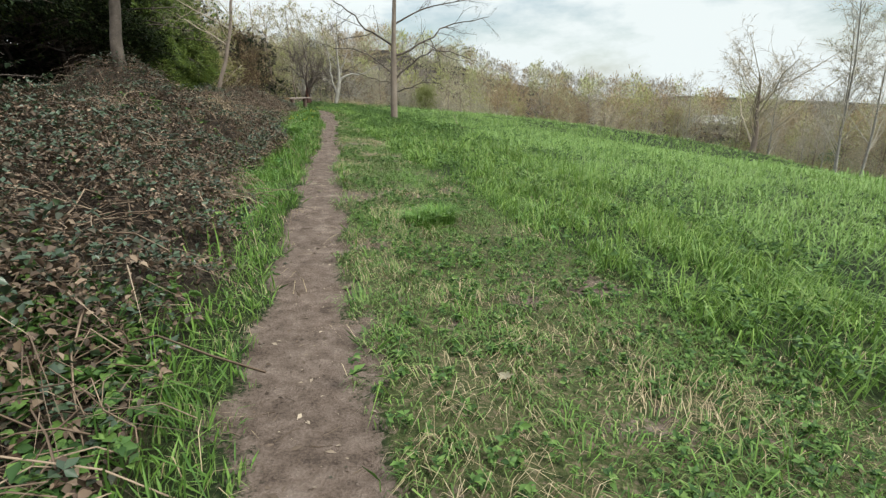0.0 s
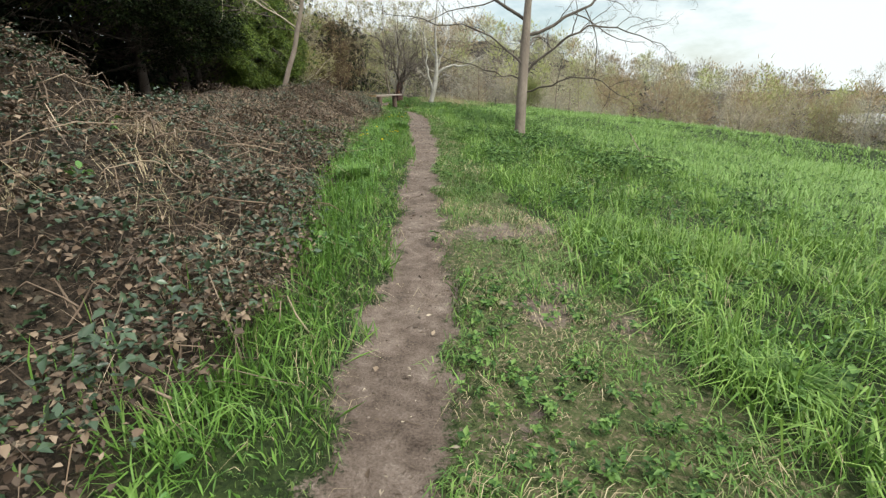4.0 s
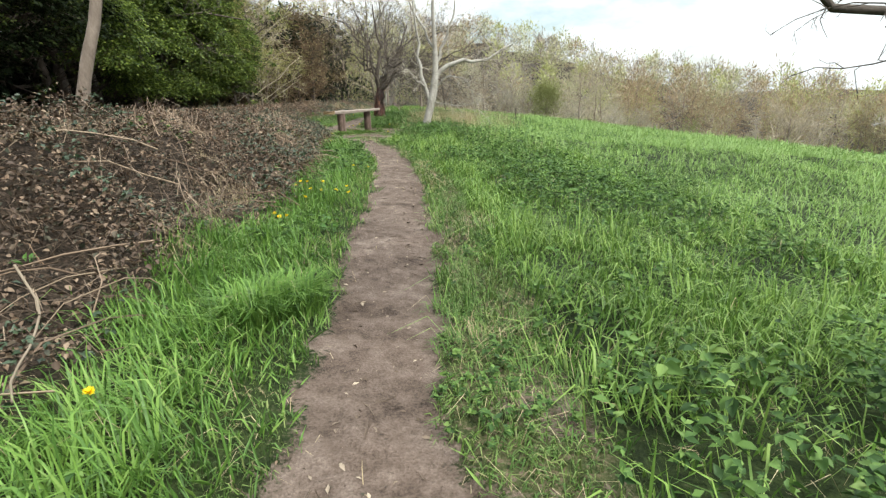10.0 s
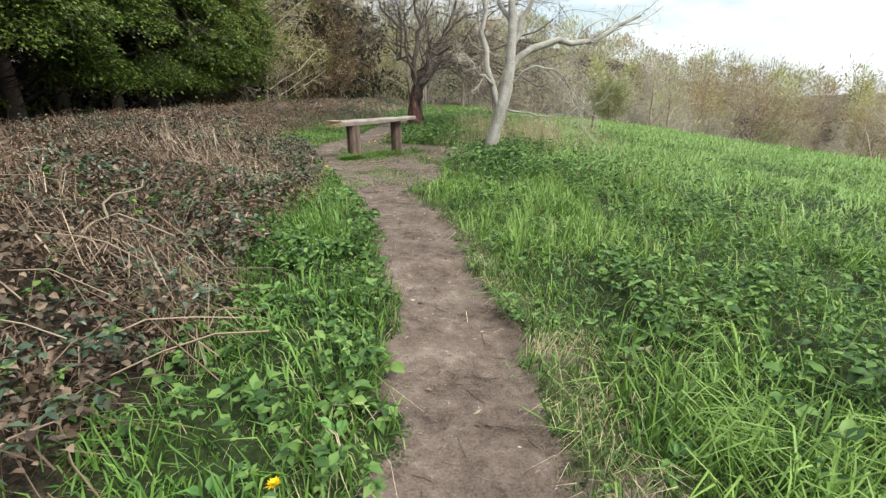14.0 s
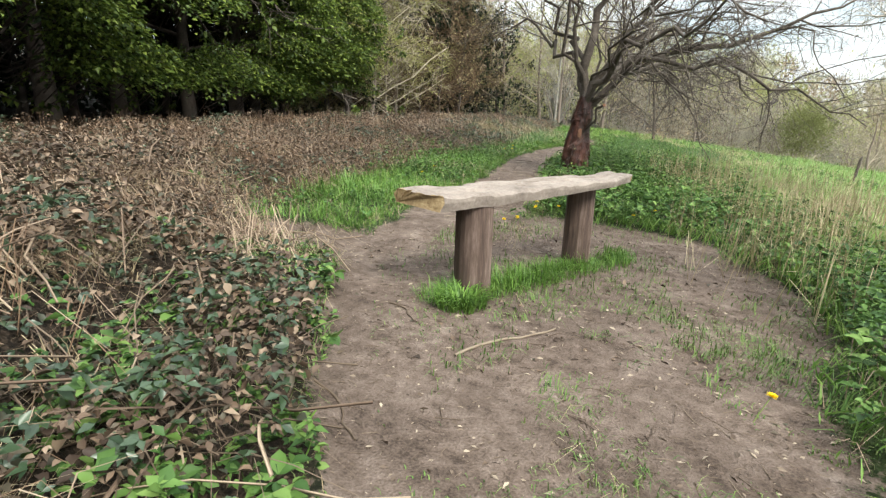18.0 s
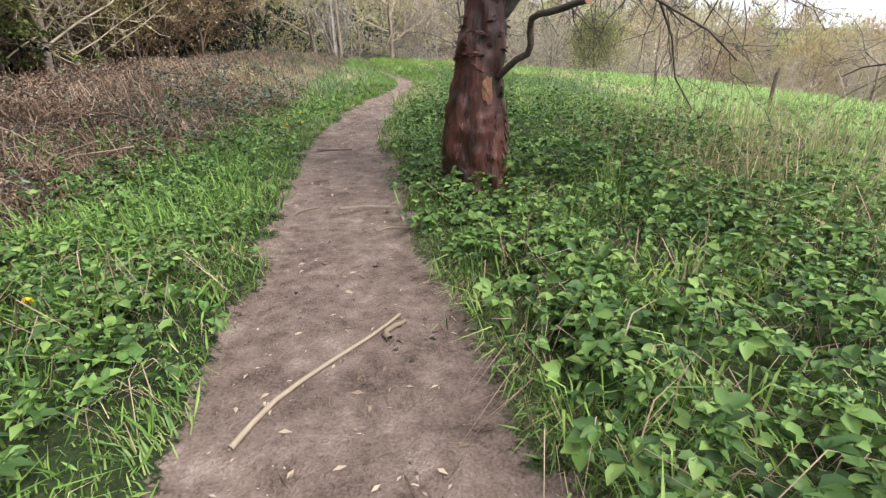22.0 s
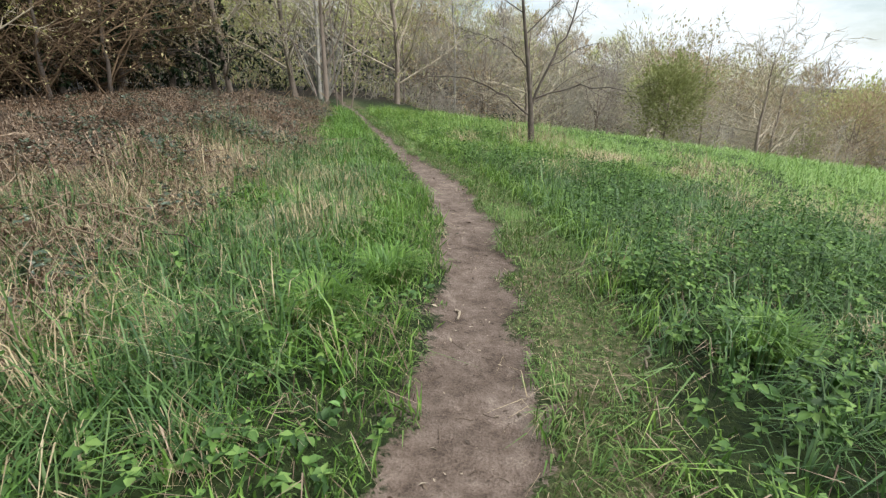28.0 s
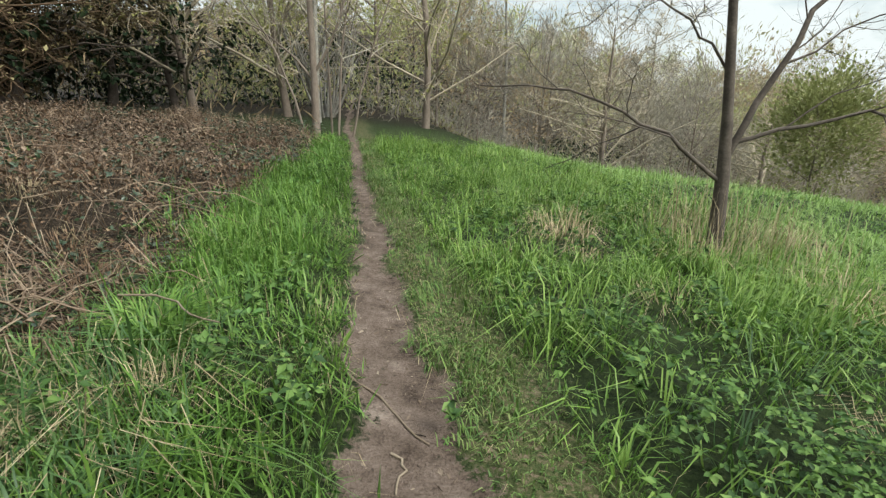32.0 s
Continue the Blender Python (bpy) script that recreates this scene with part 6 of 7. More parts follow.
    grass("edge_straw", "thin dry stalks strewn along the path's edges", M_STRAW, sampled(rng, 26000, -1.2, 1.3, -1.5, 62, lambda x, y: np.clip(1 - np.abs(np.abs(across(x, y)) - knots(HALF, y) - 0.08) / 0.2, 0, 1) * step(0.35, 0.6, fbm(x, y, 0.7, 121)) * (1 - bramble(x, y))) + np.array([0, 0, 0.012]), 0.05, 0.16, 0.0026, 1.2)
    grass("bench_turf", "tufts of green grass growing under the bench", M_LUSH, sampled(rng, 70000, 0.0, 3.2, 31.8, 35.2, near_bench), 0.04, 0.13, 0.0055, 0.7)
    grass("clearing_grass", "thin short grass scattered over the trodden clearing", M_SHORT, sampled(rng, 60000, -0.3, 3.6, 29.8, 35.6, lambda x, y: (0.12 + 0.8 * (1 - step(32.6, 33.8, y)) * step(-9.9, -9.2, x)) * (clearing(x, y) > -0.1) * 0.6 * step(0.44, 0.6, fbm(x, y, 0.6, 94))), 0.02, 0.06, 0.0045, 0.85)
    tufts("rank_grass", "coarse dark blue-green grass tumbled in long tufts", M_DEEPGRASS, np.concatenate([sampled(rng, 1700, 0.9, 4.5, 44, 55, lambda x, y: rough(x, y) * (1 - 0.8 * step(50.5, 53, y))), sampled(rng, 3600, -3.6, -0.7, 44, 57, lambda x, y: rough(x, y) * (1 - 0.5 * bramble(x, y)))]), 24, 0.16, 0.46, 0.0075, 0.13, 1.0)
    tufts("straw_mats", "matted pale dead grass thrown over dark tufts", M_STRAW, np.concatenate([sampled(rng, 300, -3.4, -0.8, 45, 52.5, lambda x, y: step(0.56, 0.61, fbm(x, y, 0.8, 143)) * step(0.0, 0.4, -across(x, y) - 0.8)), sampled(rng, 300, 1.8, 7, 47, 57, lambda x, y: step(0.6, 0.67, fbm(x, y, 0.9, 144)))]), 60, 0.2, 0.46, 0.0052, 0.22, 1.2)
    # dead straw
    tufts("straw_heaps", "flattened heaps of pale dead grass", M_STRAW, np.concatenate([sampled(rng, 460, -4.4, -0.9, 44, 55, lambda x, y: 0.15 + straw_zone(x, y)), sampled(rng, 420, 1.6, 8, 46, 57, lambda x, y: 0.08 + straw_zone(x, y)), sampled(rng, 900, 3, 6.5, 53, 57, lambda x, y: np.clip(1.1 - np.hypot((x + 9.5) / 0.7, (y - 54.9) / 0.5), 0, 1)), sampled(rng, 900, -2.6, -0.8, 49, 52, lambda x, y: np.clip(1.1 - np.hypot((x + 13.4) / 0.35, (y - 49.8) / 0.3), 0, 1) + np.clip(1.2 - np.hypot((x + 14.5) / 0.6, (y - 50.4) / 0.5), 0, 1)), sampled(rng, 1000, -4.6, -0.8, 7, 36, lambda x, y: bramble(x, y) * step(0.46, 0.58, fbm(x, y, 1.3, 109))), sampled(rng, 140, -4.5, -0.8, 28, 40, bramble)]), 56, 0.1, 0.36, 0.003, 0.16, 1.35)
    tufts("bracken_heaps", "collapsed rust-brown bracken heaps on the bank", M_BRACKEN, sampled(rng, 900, -8.5, -1.4, 24, 62, bramble), 48, 0.15, 0.5, 0.0055, 0.22, 1.1)
    tufts("bramble_heaps", "tangled heaps of dry brown stems on the bank", M_CANE, sampled(rng, 260, -7, -0.9, -1.5, 34, bramble), 40, 0.12, 0.4, 0.0045, 0.2, 1.1)
    grass("dead_straw", "pale dry standing straw among green grass", M_STRAW, sampled(rng, 60000, -5, 9, 33, 62, straw_zone), 0.12, 0.45, 0.0042, 1.0)
    grass("standing_straw", "tan dry grass stems standing above the nettles", M_STRAW, sampled(rng, 60000, 0.8, 8, 33.5, 58, standing_straw), 0.3, 0.62, 0.0042, 0.4)
    grass("cut_hay", "scattered dry cut grass on trodden turf", M_STRAW, np.concatenate([sampled(rng, 90000, -0.6, 3.2, -1.5, 30, lambda x, y: (0.12 + 0.88 * trodden(x, y)) * (0.75 * step(0.44, 0.6, fbm(x, y, 0.5, 95)) + 0.6 * worn_patch(x, y)) * (1 - 0.8 * dirt(x, y))), sampled(rng, 5000, -0.8, 0.8, 30, 62, lambda x, y: 0.3 * (1 - dirt(x, y)))]) + np.array([0, 0, 0.012]), 0.04, 0.12, 0.003, 1.2)

    grass("weed_straw", "dead brown stalks lying among low weeds", M_DRYSTEM, sampled(rng, 15000, -2.8, 4.5, 31, 48, lambda x, y: (1 - dirt(x, y)) * (1 - bramble(x, y)) * step(0.42, 0.6, fbm(x, y, 0.7, 131))) + np.array([0, 0, 0.03]), 0.1, 0.36, 0.004, 1.0)
    # nettles, ground elder and such
    p = np.concatenate([sampled(rng, 15000, -2.8, 4.6, -1, 60, herb), sampled(rng, 4500, 4.6, 10, -1, 60, herb), sampled(rng, 14000, 0.2, 3.2, -1, 30, lambda x, y: 0.85 * trodden(x, y) * step(0.46, 0.58, fbm(x, y, 0.6, 98)))])
    n = len(p)
    per = 6
    height = (0.08 + 0.26 * fbm(p[:, 0], p[:, 1], 0.8, 97)) * np.where(trodden(p[:, 0], p[:, 1]) > 0.5, 0.3, 1.0) * np.where((p[:, 1] > 30.5) & (p[:, 1] < 42) & (across(p[:, 0], p[:, 1]) > 0), 1.5, 1.0)
    t = 0.35 + 0.65 * rng.random((n, per))
    a = rng.random((n, per)) * math.tau
    tilt = rng.normal(size=(n, 2)) * 0.18
    base = np.stack([p[:, :1] + tilt[:, :1] * height[:, None] * t, p[:, 1:2] + tilt[:, 1:] * height[:, None] * t, p[:, 2:] + height[:, None] * t], -1).reshape(-1, 3)
    way = np.stack([np.cos(a), np.sin(a), 0.15 + 0.35 * rng.normal(size=a.shape)], -1).reshape(-1, 3)
    L = (0.022 + 0.05 * rng.random(len(base)) ** 1.6) * np.repeat(np.where(trodden(p[:, 0], p[:, 1]) > 0.5, 0.66, 1.0), per)
    v, f = lobed(base, way, L, rng)
    stuff("nettle_bed", v, f, M_HERB, "dense low bed of green nettle-like leaves", "weeds")
    # rank large-leaved growth beside the clearing and round the trees
    p = np.concatenate([sampled(rng, 20000, -3.2, 4.8, 17, 48, rank), sampled(rng, 4200, 0.8, 4.8, 47, 54.5, rank), sampled(rng, 1500, -2.4, -0.4, -1, 3, rank), sampled(rng, 2600, -2.4, 4.4, 13.8, 17, rank)])
    n, per = len(p), 7
    rise = np.clip(across(p[:, 0], p[:, 1]) / 1.2, 0.35, 1)
    height = (0.1 + 0.4 * fbm(p[:, 0], p[:, 1], 0.9, 117)) * rise
    t, a = 0.25 + 0.75 * rng.random((n, per)), rng.random((n, per)) * math.tau
    base = np.stack([p[:, :1] + 0.05 * np.cos(a), p[:, 1:2] + 0.05 * np.sin(a), p[:, 2:] + height[:, None] * t], -1).reshape(-1, 3)
    way = np.stack([np.cos(a), np.sin(a), 0.05 + 0.3 * rng.normal(size=a.shape)], -1).reshape(-1, 3)
    L = (0.026 + 0.062 * rng.random(len(base)) ** 2.0) * np.repeat(1 - 0.4 * step(45, 47, p[:, 1]), per)
    v, f = lobed(base, way, L, rng, 62, True)
    stuff("rank_weeds", v, f, M_HERB, "rank bed of broad dark green weed leaves", "weeds")
    # broad dock and hogweed leaves
    p = np.concatenate([sampled(rng, 800, 0.5, 5, 2, 60, lambda x, y: (1 - dirt(x, y)) * (1 - trodden(x, y)) * step(0.5, 0.6, fbm(x, y, 1.2, 99))), sampled(rng, 900, -2.2, -0.4, 4, 60, lambda x, y: (1 - dirt(x, y)) * step(0.48, 0.6, fbm(x, y, 0.9, 101)))])
    n, per = len(p), 6
    a = rng.random((n, per)) * math.tau
    base = np.repeat(p, per, 0) + np.stack([0.02 * np.cos(a), 0.02 * np.sin(a), 0.02 + 0.05 * rng.random(a.shape)], -1).reshape(-1, 3)
    way = np.stack([np.cos(a), np.sin(a), 0.5 + 0.3 * rng.normal(size=a.shape)], -1).reshape(-1, 3)
    L = 0.035 + 0.05 * rng.random(len(base))
    v, f = leaves(base, way, L, L * 0.6, rng, fine=True)
    stuff("dock_leaves", v, f, M_DOCK, "broad green dock and hogweed leaves among the grass", "weeds")

    # bramble bank
    def thicket(x, y):
        return bramble(x, y) * (0.3 + 0.7 * lumps(x, y)) * (0.5 + 0.6 * fbm(x, y, 1.6, 103))

    def lying(places, lift):
        q = places.copy()
        q[:, 2] += lift * (0.08 + 1.25 * lumps(q[:, 0], q[:, 1]) * (0.55 + 0.45 * rng.random(len(q)) ** 0.7)) + 0.03 * rng.random(len(q))
        return q

    def leaf_layer(name, label, mat, places, lift, lo, hi, droop, three=False, fine=False):
        q = lying(places, lift)
        way = rng.normal(size=q.shape) * np.array([1, 1, 0.5]) + np.array([0, 0, -droop])
        L = lo + (hi - lo) * rng.random(len(q))
        v, f = lobed(q, way, L, rng, 68) if three else leaves(q, way, L, L * 0.7, rng, 0.35, fine)
        stuff(name, v, f, mat, label, "bramble")

    near = sampled(rng, 150000, -5.0, -0.5, -1.5, 62, lambda x, y: thicket(x, y) * (1 - 0.55 * step(36, 40, y)))
    leaf_layer("bramble_thicket", "withered brown bramble leaves matted over a bank", M_BRAMBLE, near, 0.24, 0.022, 0.05, 0.2, True)
    leaf_layer("bramble_carpet", "dense withered bramble leaves beside the verge", M_BRAMBLE, sampled(rng, 80000, -3.6, -0.5, -1.5, 34, lambda x, y: bramble(x, y) * (0.4 + 0.6 * lumps(x, y))), 0.2, 0.022, 0.055, 0.1, False, True)
    leaf_layer("withered_leaves", "large curled dead leaves caught on the brambles", M_BRAMBLE, sampled(rng, 90000, -5.5, -0.6, -1.5, 62, lambda x, y: bramble(x, y) * step(0.36, 0.56, fbm(x, y, 0.55, 130)) * (0.15 + 0.85 * lumps(x, y))), 0.3, 0.026, 0.056, 0.25, False, True)
    leaf_layer("far_bramble", "withered bramble and leaf litter below the wood", M_BRAMBLE, sampled(rng, 80000, -12, -5, -1.5, 64, thicket), 0.25, 0.035, 0.075, 0.2)
    leaf_layer("green_bramble", "dark glossy bramble leaves in patches", M_IVY, sampled(rng, 76000, -6.0, -0.6, -1.5, 62, lambda x, y: bramble(x, y) * (1.2 * (1 - step(1.2, 1.9, -across(x, y))) * step(23, 26, y) * (1 - step(31, 33, y)) + (1 - step(2.2, 3.2, -across(x, y))) * step(40.5, 42, y) * (1 - step(46, 48, y)) + step(0.5, 0.62, fbm(x, y, 1.0, 105)) + 0.85 * (1 - step(8, 18, y)) + 0.8 * (1 - step(0.3, 0.9, -across(x, y) - knots(VERGE, y))) * step(0.4, 0.5, fbm(x, y, 0.8, 106)))), 0.3, 0.03, 0.064, 0.0, True)
    leaf_layer("dead_bracken", "rust-brown collapsed bracken fronds", M_BRACKEN, sampled(rng, 100000, -9, -1.2, 27, 63, lambda x, y: bramble(x, y) * step(0.4, 0.55, fbm(x, y, 1.6, 107))), 0.22, 0.02, 0.05, 0.3)

    grass("bramble_straw", "dry pale stems tangled through the brambles", M_DRYSTEM, sampled(rng, 80000, -6.5, -0.7, -1.5, 62, lambda x, y: bramble(x, y) * (0.16 + step(0.48, 0.62, fbm(x, y, 1.3, 109))) * (0.2 + 0.8 * step(6, 14, y))) + np.array([0, 0, 0.1]), 0.12, 0.42, 0.0055, 1.3)
    grass("bracken_stems", "rust-brown broken bracken stems", M_BRACKEN, sampled(rng, 70000, -9, -0.9, -1.5, 62, lambda x, y: bramble(x, y) * (0.05 + 0.4 * step(24, 34, y))) + np.array([0, 0, 0.05]), 0.1, 0.4, 0.0042, 0.95)

    def canes(name, label, mat, places, length, radius, arch, places_n=5):
        n = len(places)
        a = rng.random(n) * math.tau
        L = length * (0.4 + rng.random(n))
        s = np.linspace(-0.5, 0.5, places_n)
        rise = arch * (0.3 + rng.random(n))
        P = np.stack([places[:, 0, None] + np.cos(a)[:, None] * s * L[:, None], places[:, 1, None] + np.sin(a)[:, None] * s * L[:, None],
                      places[:, 2, None] + 0.05 + rise[:, None] * (0.8 - 3.2 * s ** 2) + (rng.normal(size=n) * 0.18)[:, None] * s * L[:, None]], -1)
        P += rng.normal(size=P.shape) * 0.02
        R = radius * (0.6 + 0.8 * rng.random(n))[:, None] * np.linspace(1, 0.5, places_n)[None]
        stuff(name, *tubes(P, R, 3), mat, label, "bramble")

    canes("bramble_canes", "arching dry bramble canes over the thicket", M_CANE, sampled(rng, 6000, -7, -0.7, -1.5, 62, bramble), 0.7, 0.0032, 0.16)
    canes("long_canes", "long pale dead canes sprawling over the brambles", M_DRYSTEM, sampled(rng, 2400, -5.5, -0.7, -1.5, 62, bramble), 0.9, 0.0062, 0.18, 6)
    canes("dry_stalks", "pale dry broken stalks lying on brambles", M_DRYSTEM, sampled(rng, 20000, -6, -0.6, -1.5, 62, lambda x, y: bramble(x, y) * step(0.5, 0.62, fbm(x, y, 1.3, 109))), 0.42, 0.0044, 0.13, 5)

    p = sampled(rng, 26000, -1.4, 3.8, -1.5, 62, lambda x, y: dirt(x, y) * (0.14 + 0.3 * step(0.5, 0.9, np.abs(across(x, y)) / (knots(HALF, y) + 0.05)) + 0.8 * (clearing(x, y) > 0) * step(0.4, 0.6, fbm(x, y, 0.8, 112))) + 0.25 * worn_patch(x, y))
    L = 0.015 + 0.035 * rng.random(len(p)) ** 1.5
    v, f = leaves(p + np.array([0, 0, 0.008]), rng.normal(size=p.shape) * np.array([1, 1, 0.25]), L, L * 0.6, rng, 0.3)
    stuff("leaf_litter", v, f, M_BRAMBLE, "brown dead leaf scraps trodden into soil", "litter")
    # crumbs of soil
    p = sampled(rng, 60000, -1.2, 3.6, -1.5, 60, lambda x, y: 0.5 * dirt(x, y) * step(0.35, 0.6, fbm(x, y, 0.4, 122)))
    n = len(p)
    r = (0.002 + 0.008 * rng.random(n) ** 3)[:, None, None]
    jag = np.array([(1, 0, 0), (-1, 0, 0), (0, 1, 0), (0, -1, 0), (0, 0, 0.8), (0, 0, -0.6)])[None] * (0.7 + 0.6 * rng.random((n, 6, 1))) + 0.15 * rng.normal(size=(n, 6, 3))
    v = (p[:, None] + np.array([0, 0, 0.004]) + jag * r).reshape(-1, 3)
    f = (np.arange(n) * 6)[:, None, None] + np.array([[0, 2, 4], [2, 1, 4], [1, 3, 4], [3, 0, 4], [2, 0, 5], [1, 2, 5], [3, 1, 5], [0, 3, 5]])
    stuff("soil_crumbs", v, f.reshape(-1, 3), M_CRUMB, "small crumbs of dry brown soil", "soil")
    # litter on the bare soil
    p = sampled(rng, 110000, -1.2, 3.6, -1.5, 62, lambda x, y: dirt(x, y) * (0.25 + 0.5 * fbm(x, y, 0.7, 111) + 0.4 * (clearing(x, y) > 0)))
    L = 0.01 + 0.04 * rng.random(len(p)) ** 2.2
    v, f = leaves(p + np.array([0, 0, 0.006]), rng.normal(size=p.shape) * np.array([1, 1, 0.12]), L, L * 0.4, rng, 0.15)
    stuff("path_litter", v, f, M_CHIP, "chips, twigs and leaf scraps on bare soil", "litter")
    p = sampled(rng, 24000, -1.2, 3.4, -1.5, 62, lambda x, y: dirt(x, y) * (0.3 + 0.5 * (clearing(x, y) > 0)))
    L = 0.04 + 0.1 * rng.random(len(p)) ** 2
    a = rng.random(len(p)) * math.tau
    s = np.linspace(-0.5, 0.5, 3)
    P = np.stack([p[:, 0, None] + np.cos(a)[:, None] * s * L[:, None], p[:, 1, None] + np.sin(a)[:, None] * s * L[:, None], np.repeat(p[:, 2:3] + 0.006, 3, 1)], -1) + rng.normal(size=(len(p), 3, 3)) * 0.003
    stuff("twig_litter", *tubes(P, np.full((len(p), 3), 0.0019), 3), M_CANE, "thin broken twigs on bare soil", "litter")


grow()


# ---- loose things ----
def stick(name, label, a, b, radius, seed, bow=0.012, lift=0.0, raise_b=0.0, mat=None):
    rng = np.random.default_rng(seed)
    za, zb = float(ground(*a)), float(ground(*b))
    P = np.stack([np.linspace(a[0], b[0], 9), np.linspace(a[1], b[1], 9), np.linspace(za, zb, 9)], 1)
    side = np.array([-(b[1] - a[1]), b[0] - a[0], 0])
    side /= np.linalg.norm(side) + 1e-9
    P += side * (bow * np.sin(np.linspace(0, math.pi * 1.6, 9)))[:, None] + rng.normal(size=P.shape) * 0.004
    P[:, 2] = ground(P[:, 0], P[:, 1]) + radius * 0.8 + lift + np.linspace(0, raise_b, 9)
    c = P[0].copy()
    ob = new(name, raw_mesh(name, *tubes((P - c)[None], np.linspace(radius, radius * 0.6, 9)[None], 7), mat or M_STICK, True))
    ob.location = c
    return tagged(ob, label, "stick", "sticks on the ground")


STICKS = [((-5.79, 24.01), (-5.67, 23.95), 0.006), ((-5.6, 26.11), (-5.48, 26.33), 0.012), ((-9.68, 31.95), (-9.35, 32.58), 0.009), ((-10.34, 32.37), (-10.03, 32.23), 0.007),
          ((-10.08, 31.36), (-9.69, 31.17), 0.007), ((-11.65, 36.86), (-11.25, 37.69), 0.011), ((-11.22, 34.88), (-11.01, 34.98), 0.006), ((-10.72, 34.55), (-10.56, 34.63), 0.006),
          ((-12.14, 39.05), (-12.04, 39.24), 0.008), ((-11.5, 38.72), (-11.3, 38.83), 0.007), ((-11.24, 37.47), (-11.22, 37.63), 0.014),
          ((-13.76, 53.3), (-13.31, 52.94), 0.007), ((-13.46, 52.86), (-13.37, 52.68), 0.006), ((-3.02, 12.0), (-2.96, 12.3), 0.004), ((-8.6, 29.46), (-8.28, 29.65), 0.006)]
for k, (a, b, r) in enumerate(STICKS):
    stick("stick", "dry pale brown stick lying on the bare path", a, b, r, 300 + k, 0.03)
for k, (a, b, r) in enumerate([((-7.86, 29.16), (-7.68, 29.21), 0.005), ((-12.14, 48.98), (-12.13, 48.69), 0.009), ((-11.57, 46.89), (-11.64, 46.67), 0.008), ((-12.55, 47.22), (-12.54, 47.11), 0.01), ((-4.27, 17.4), (-4.17, 17.31), 0.005)]):
    stick("stick", "short bleached stick beside the path", a, b, r, 330 + k)
for k, (a, b, r) in enumerate([((-12.56, 41.15), (-12.19, 41.24), 0.016), ((-11.85, 39.19), (-11.37, 39.25), 0.017), ((-12.48, 40.8), (-12.08, 40.87), 0.014), ((-12.59, 41.23), (-12.41, 41.24), 0.015)]):
    tagged(stick("tree_root", "worn tree root crossing the trodden path", a, b, r, 350 + k, 0.02, -0.012, mat=M_ROOT), category="root", group="roots across the path")
for k, (a, b, r, up) in enumerate([((-6.71, 19.65), (-5.67, 18.79), 0.007, 0.06), ((-8.51, 26.04), (-8.75, 26.5), 0.009, 0.22), ((-14.62, 47.8), (-13.93, 47.19), 0.006, 0.15), ((-14.91, 41.1), (-14.22, 41.0), 0.014, 0.1), ((-14.96, 53.5), (-14.2, 53.2), 0.006, 0.1)]):
    stick("fallen_branch", "pale dry branch lying over the brambles", a, b, r, 370 + k, 0.06, 0.18, up)
stick("fallen_branch", "bleached forked branch lying in long meadow grass", (0.3, 16.6), (-0.05, 17.0), 0.012, 391, 0.05, 0.12, 0.45)
stick("fallen_branch", "bleached branch lying in long meadow grass", (-0.2, 16.8), (0.7, 16.4), 0.009, 392, 0.04, 0.2, 0.02)


def stump():
    x, y = -5.3, 45.8
    me = bpy.data.meshes.new("sapling_stump")
    bm = post(0.75, 0.034, 2.7)
    for v in bm.verts:
        v.co.x += 0.06 * v.co.z ** 2
        if v.co.z > 0.7:
            v.co.z += 1.4 * v.co.x + 0.03 * noise.noise(v.co * 60)
    bm.to_mesh(me)
    bm.free()
    me.materials.append(M_DARKBARK)
    ob = tagged(new("sapling_stump", me), "short broken dark sapling stump in the meadow", "stump")
    ob.location = (x, y, float(ground(x, y)) - 0.1)


stump()


def dandelion():
    top = tagged(new("dandelion"), "yellow dandelion flower on a short stalk in grass", "flower", "dandelions along the path")
    rng = np.random.default_rng(9)
    line = smooth_line([(0, 0, -0.03), (0.004, 0, 0.06), (0.012, 0.003, 0.125)], 5)
    child("stalk", raw_mesh("stalk", *tubes(line[None], np.full((1, 5), 0.0022), 5), M_STALK, True), top)
    n = 70
    a, u = rng.random(n) * math.tau, rng.random(n)
    base = np.tile(np.array([0.012, 0.003, 0.122]), (n, 1))
    way = np.stack([np.cos(a), np.sin(a), 0.15 + 1.6 * u], 1)
    L = 0.019 + 0.008 * rng.random(n)
    v, f = leaves(base, way, L, L * 0.34, rng, 0.1)
    child("petals", raw_mesh("petals", v, f, M_PETAL), top, "yellow petals")
    return top


HEADS = [(-4.3, 11.72), (-4.69, 16.29), (-5.63, 18.97), (-4.97, 18.13), (-5.57, 18.02), (-5.0, 18.04), (-4.93, 17.81), (-4.74, 17.77), (-5.39, 17.28), (-5.26, 17.21), (-4.83, 17.18), (-5.34, 17.02), (-6.36, 22.43), (-6.21, 23.18),
         (-6.66, 24.73), (-6.46, 24.71), (-6.86, 23.42), (-6.74, 23.28), (-7.04, 22.93), (-6.79, 23.18), (-6.57, 23.01), (-6.36, 22.91), (-6.18, 22.9), (-6.02, 22.85), (-6.33, 21.69), (-6.27, 21.75), (-6.18, 21.66), (-6.6, 23.32)]
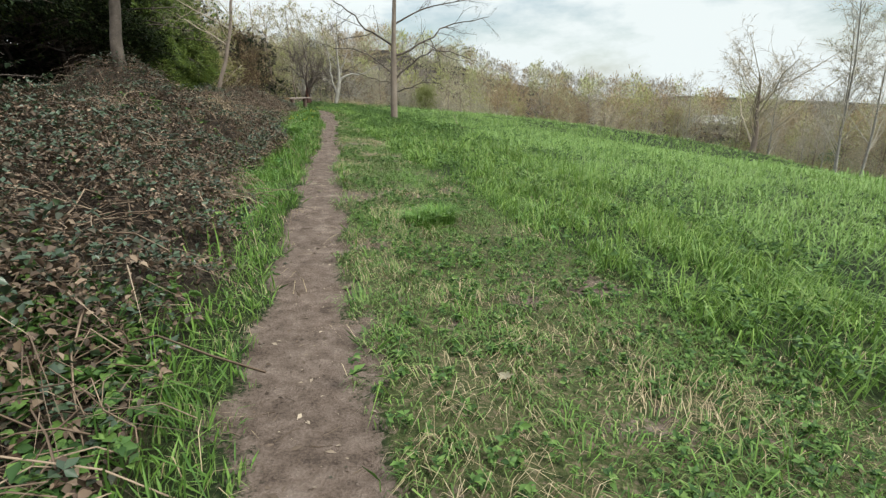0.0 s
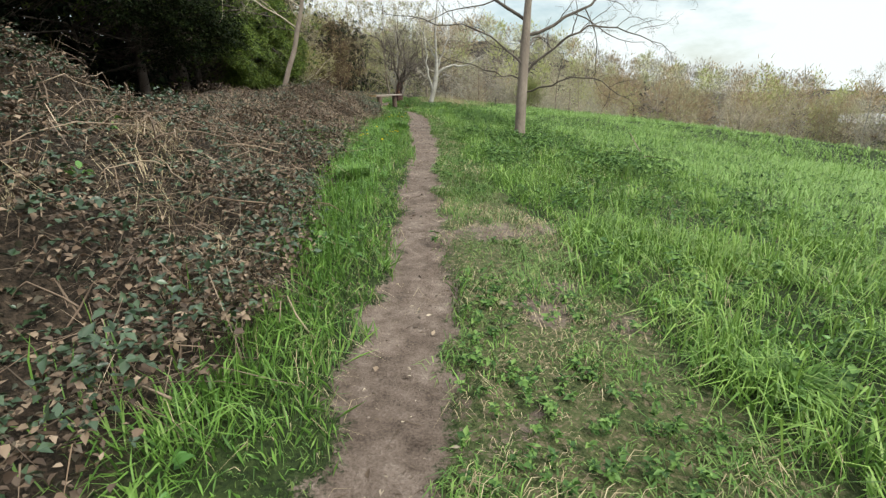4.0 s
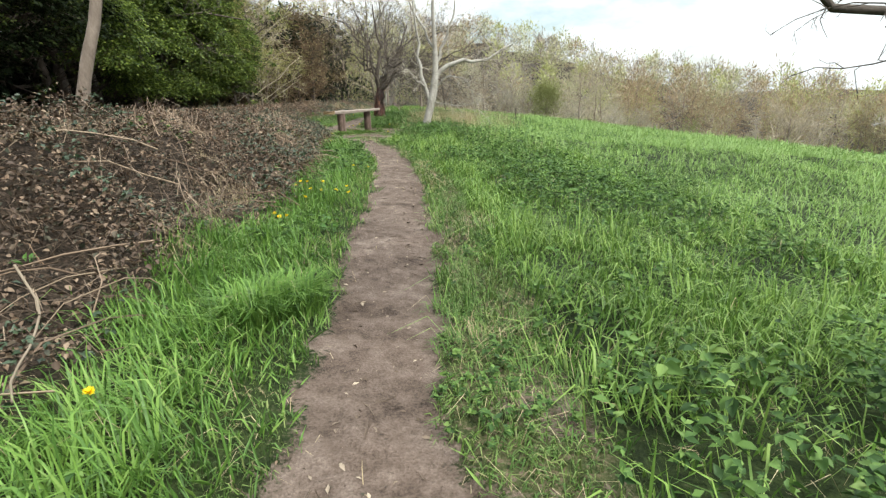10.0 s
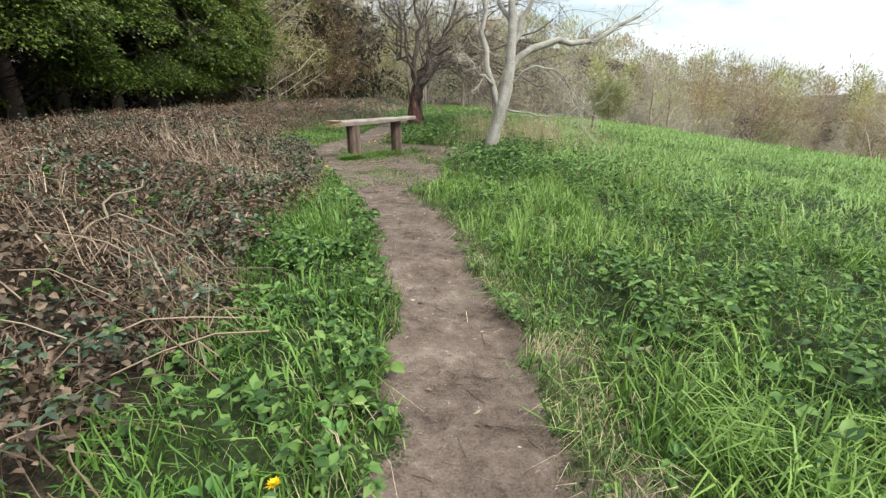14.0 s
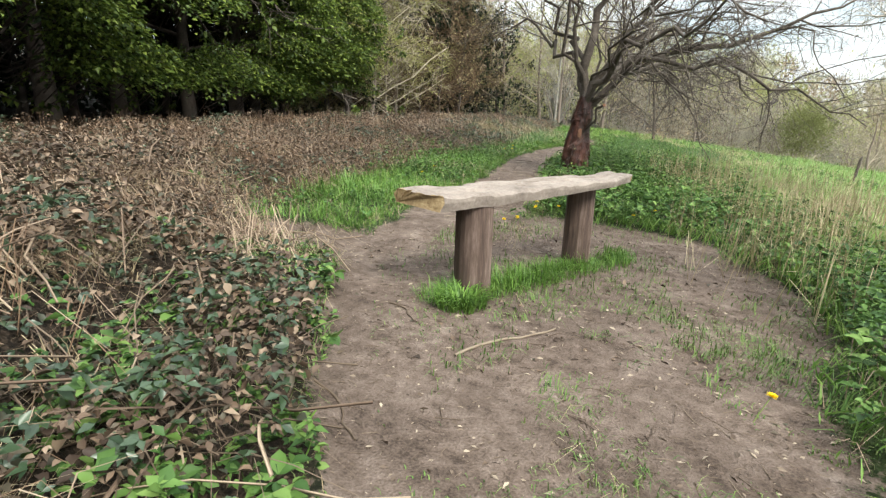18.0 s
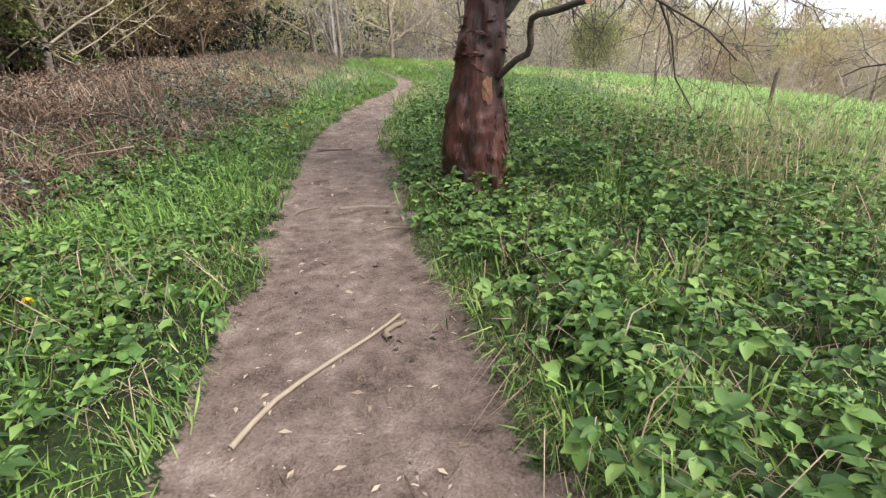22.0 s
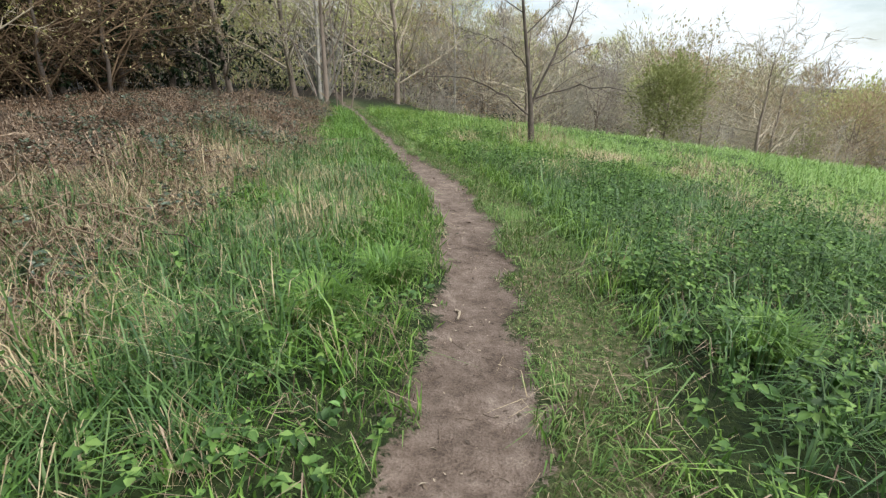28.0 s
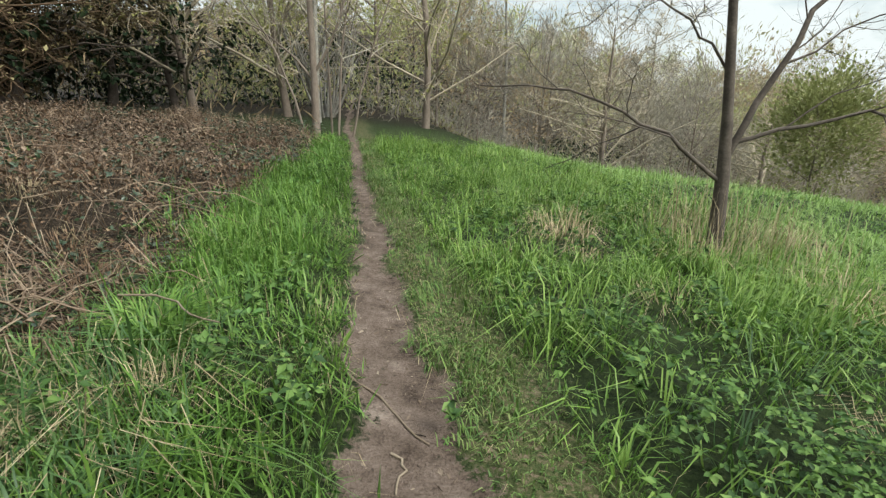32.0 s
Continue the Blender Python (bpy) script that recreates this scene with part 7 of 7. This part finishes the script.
HEADS_2 = [(-8.77, 28.82), (-8.74, 28.72), (-8.67, 28.65), (-9.06, 29.56), (-9.3, 30.3), (-8.35, 32.11), (-10.36, 34.78), (-10.41, 34.67), (-10.17, 35.64), (-10.31, 35.39), (-10.37, 35.66), (-12.74, 37.47), (-12.58, 36.8),
           (-9.1, 36.09), (-9.99, 36.16), (-9.32, 35.69), (-13.21, 42.82), (-13.15, 41.97), (-13.0, 42.1)]
flower = dandelion()
for k, (x, y) in enumerate(HEADS + HEADS_2):
    m = Matrix.Translation((x, y, float(ground(x, y)) + 0.02)) @ Euler((0.25 * math.sin(k * 1.7), 0.25 * math.cos(k * 2.3), k * 1.9)).to_matrix().to_4x4() @ Matrix.Diagonal((1.05, 1.05, 0.95 + 0.25 * ((k * 7) % 5) / 5, 1))
    if k == 0:
        flower.matrix_basis = m
    else:
        copy_thing(flower, m)


def fallen_leaf(x, y, size, seed):
    """A lobed dry leaf with a curled rim."""
    bm = bmesh.new()
    rim = []
    for j in range(20):
        a = j * math.tau / 20
        r = size * (0.62 + 0.38 * abs(math.cos(2.5 * a)) ** 1.4) * (1 + 0.2 * noise.noise((math.cos(a) * 2, math.sin(a) * 2, seed)))
        rim.append(bm.verts.new((r * math.cos(a), r * math.sin(a), 0.012 + size * 0.28 * noise.noise((math.cos(a) * 1.5, math.sin(a) * 1.5, seed + 5)))))
    c = bm.verts.new((0, 0, 0.006))
    for j in range(20):
        bm.faces.new((c, rim[j], rim[(j + 1) % 20]))
    me = bpy.data.meshes.new("fallen_leaf")
    bm.to_mesh(me)
    bm.free()
    me.materials.append(M_PALELEAF)
    ob = tagged(new("fallen_leaf", me), "pale dry lobed leaf lying on the ground", "leaf", "fallen leaves")
    ob.matrix_basis = pose(x, y, float(ground(x, y)) + 0.012, 4, 3, seed * 71 % 360)


LEAVES = [(0.03, 1.81), (0.22, 2.08), (-0.71, 3.09), (-1.02, 5.43), (-2.2, 7.44), (-1.8, 6.43), (-1.61, 5.99), (-1.06, 5.43), (-0.5, 7.01), (-2.77, 12.64), (-3.33, 11.75), (-1.73, 9.2), (-1.78, 9.5), (-2.76, 12.48), (-6.1, 24.0), (-6.41, 23.57), (-13.31, 48.33), (-13.61, 46.67)]
for k, (x, y) in enumerate(LEAVES):
    fallen_leaf(x, y, 0.032 + 0.012 * ((k * 3) % 4) / 4, k + 1)


def tussock(x, y, count, height, seed, width=0.009):
    rng = np.random.default_rng(seed)
    a, r = rng.random(count) * math.tau, 0.16 * np.sqrt(rng.random(count))
    px, py = x + r * np.cos(a), y + r * np.sin(a)
    root = np.stack([px, py, ground(px, py) - 0.004], 1) - np.array([x, y, 0])
    v, f = blades(root, height * (0.5 + 0.6 * rng.random(count)), np.full(count, width), a + 0.5 * rng.normal(size=count), np.clip(0.5 + 0.3 * rng.random(count), 0, 1), rng)
    ob = tagged(new("grass_tussock", raw_mesh("grass_tussock", v, f, M_LUSH)), "dark green clump of arching long grass", "grass", "grass tussocks", "stuff")
    ob.location = (x, y, 0)


for k, (x, y, h) in enumerate([(-0.32, 4.7, 0.22), (-0.15, 4.9, 0.24), (-0.45, 9.0, 0.2), (-5.5, 19.9, 0.34), (-5.35, 20.1, 0.3), (-3.95, 12.9, 0.32), (-5.6, 16.9, 0.3), (-8.95, 28.4, 0.36), (-13.3, 47.0, 0.34), (-13.0, 47.6, 0.3), (-14.3, 46.5, 0.34), (-14.7, 53.4, 0.32), (-11.0, 46.9, 0.32), (-9.95, 32.6, 0.18)]):
    tussock(x, y, 420, h, 500 + k)
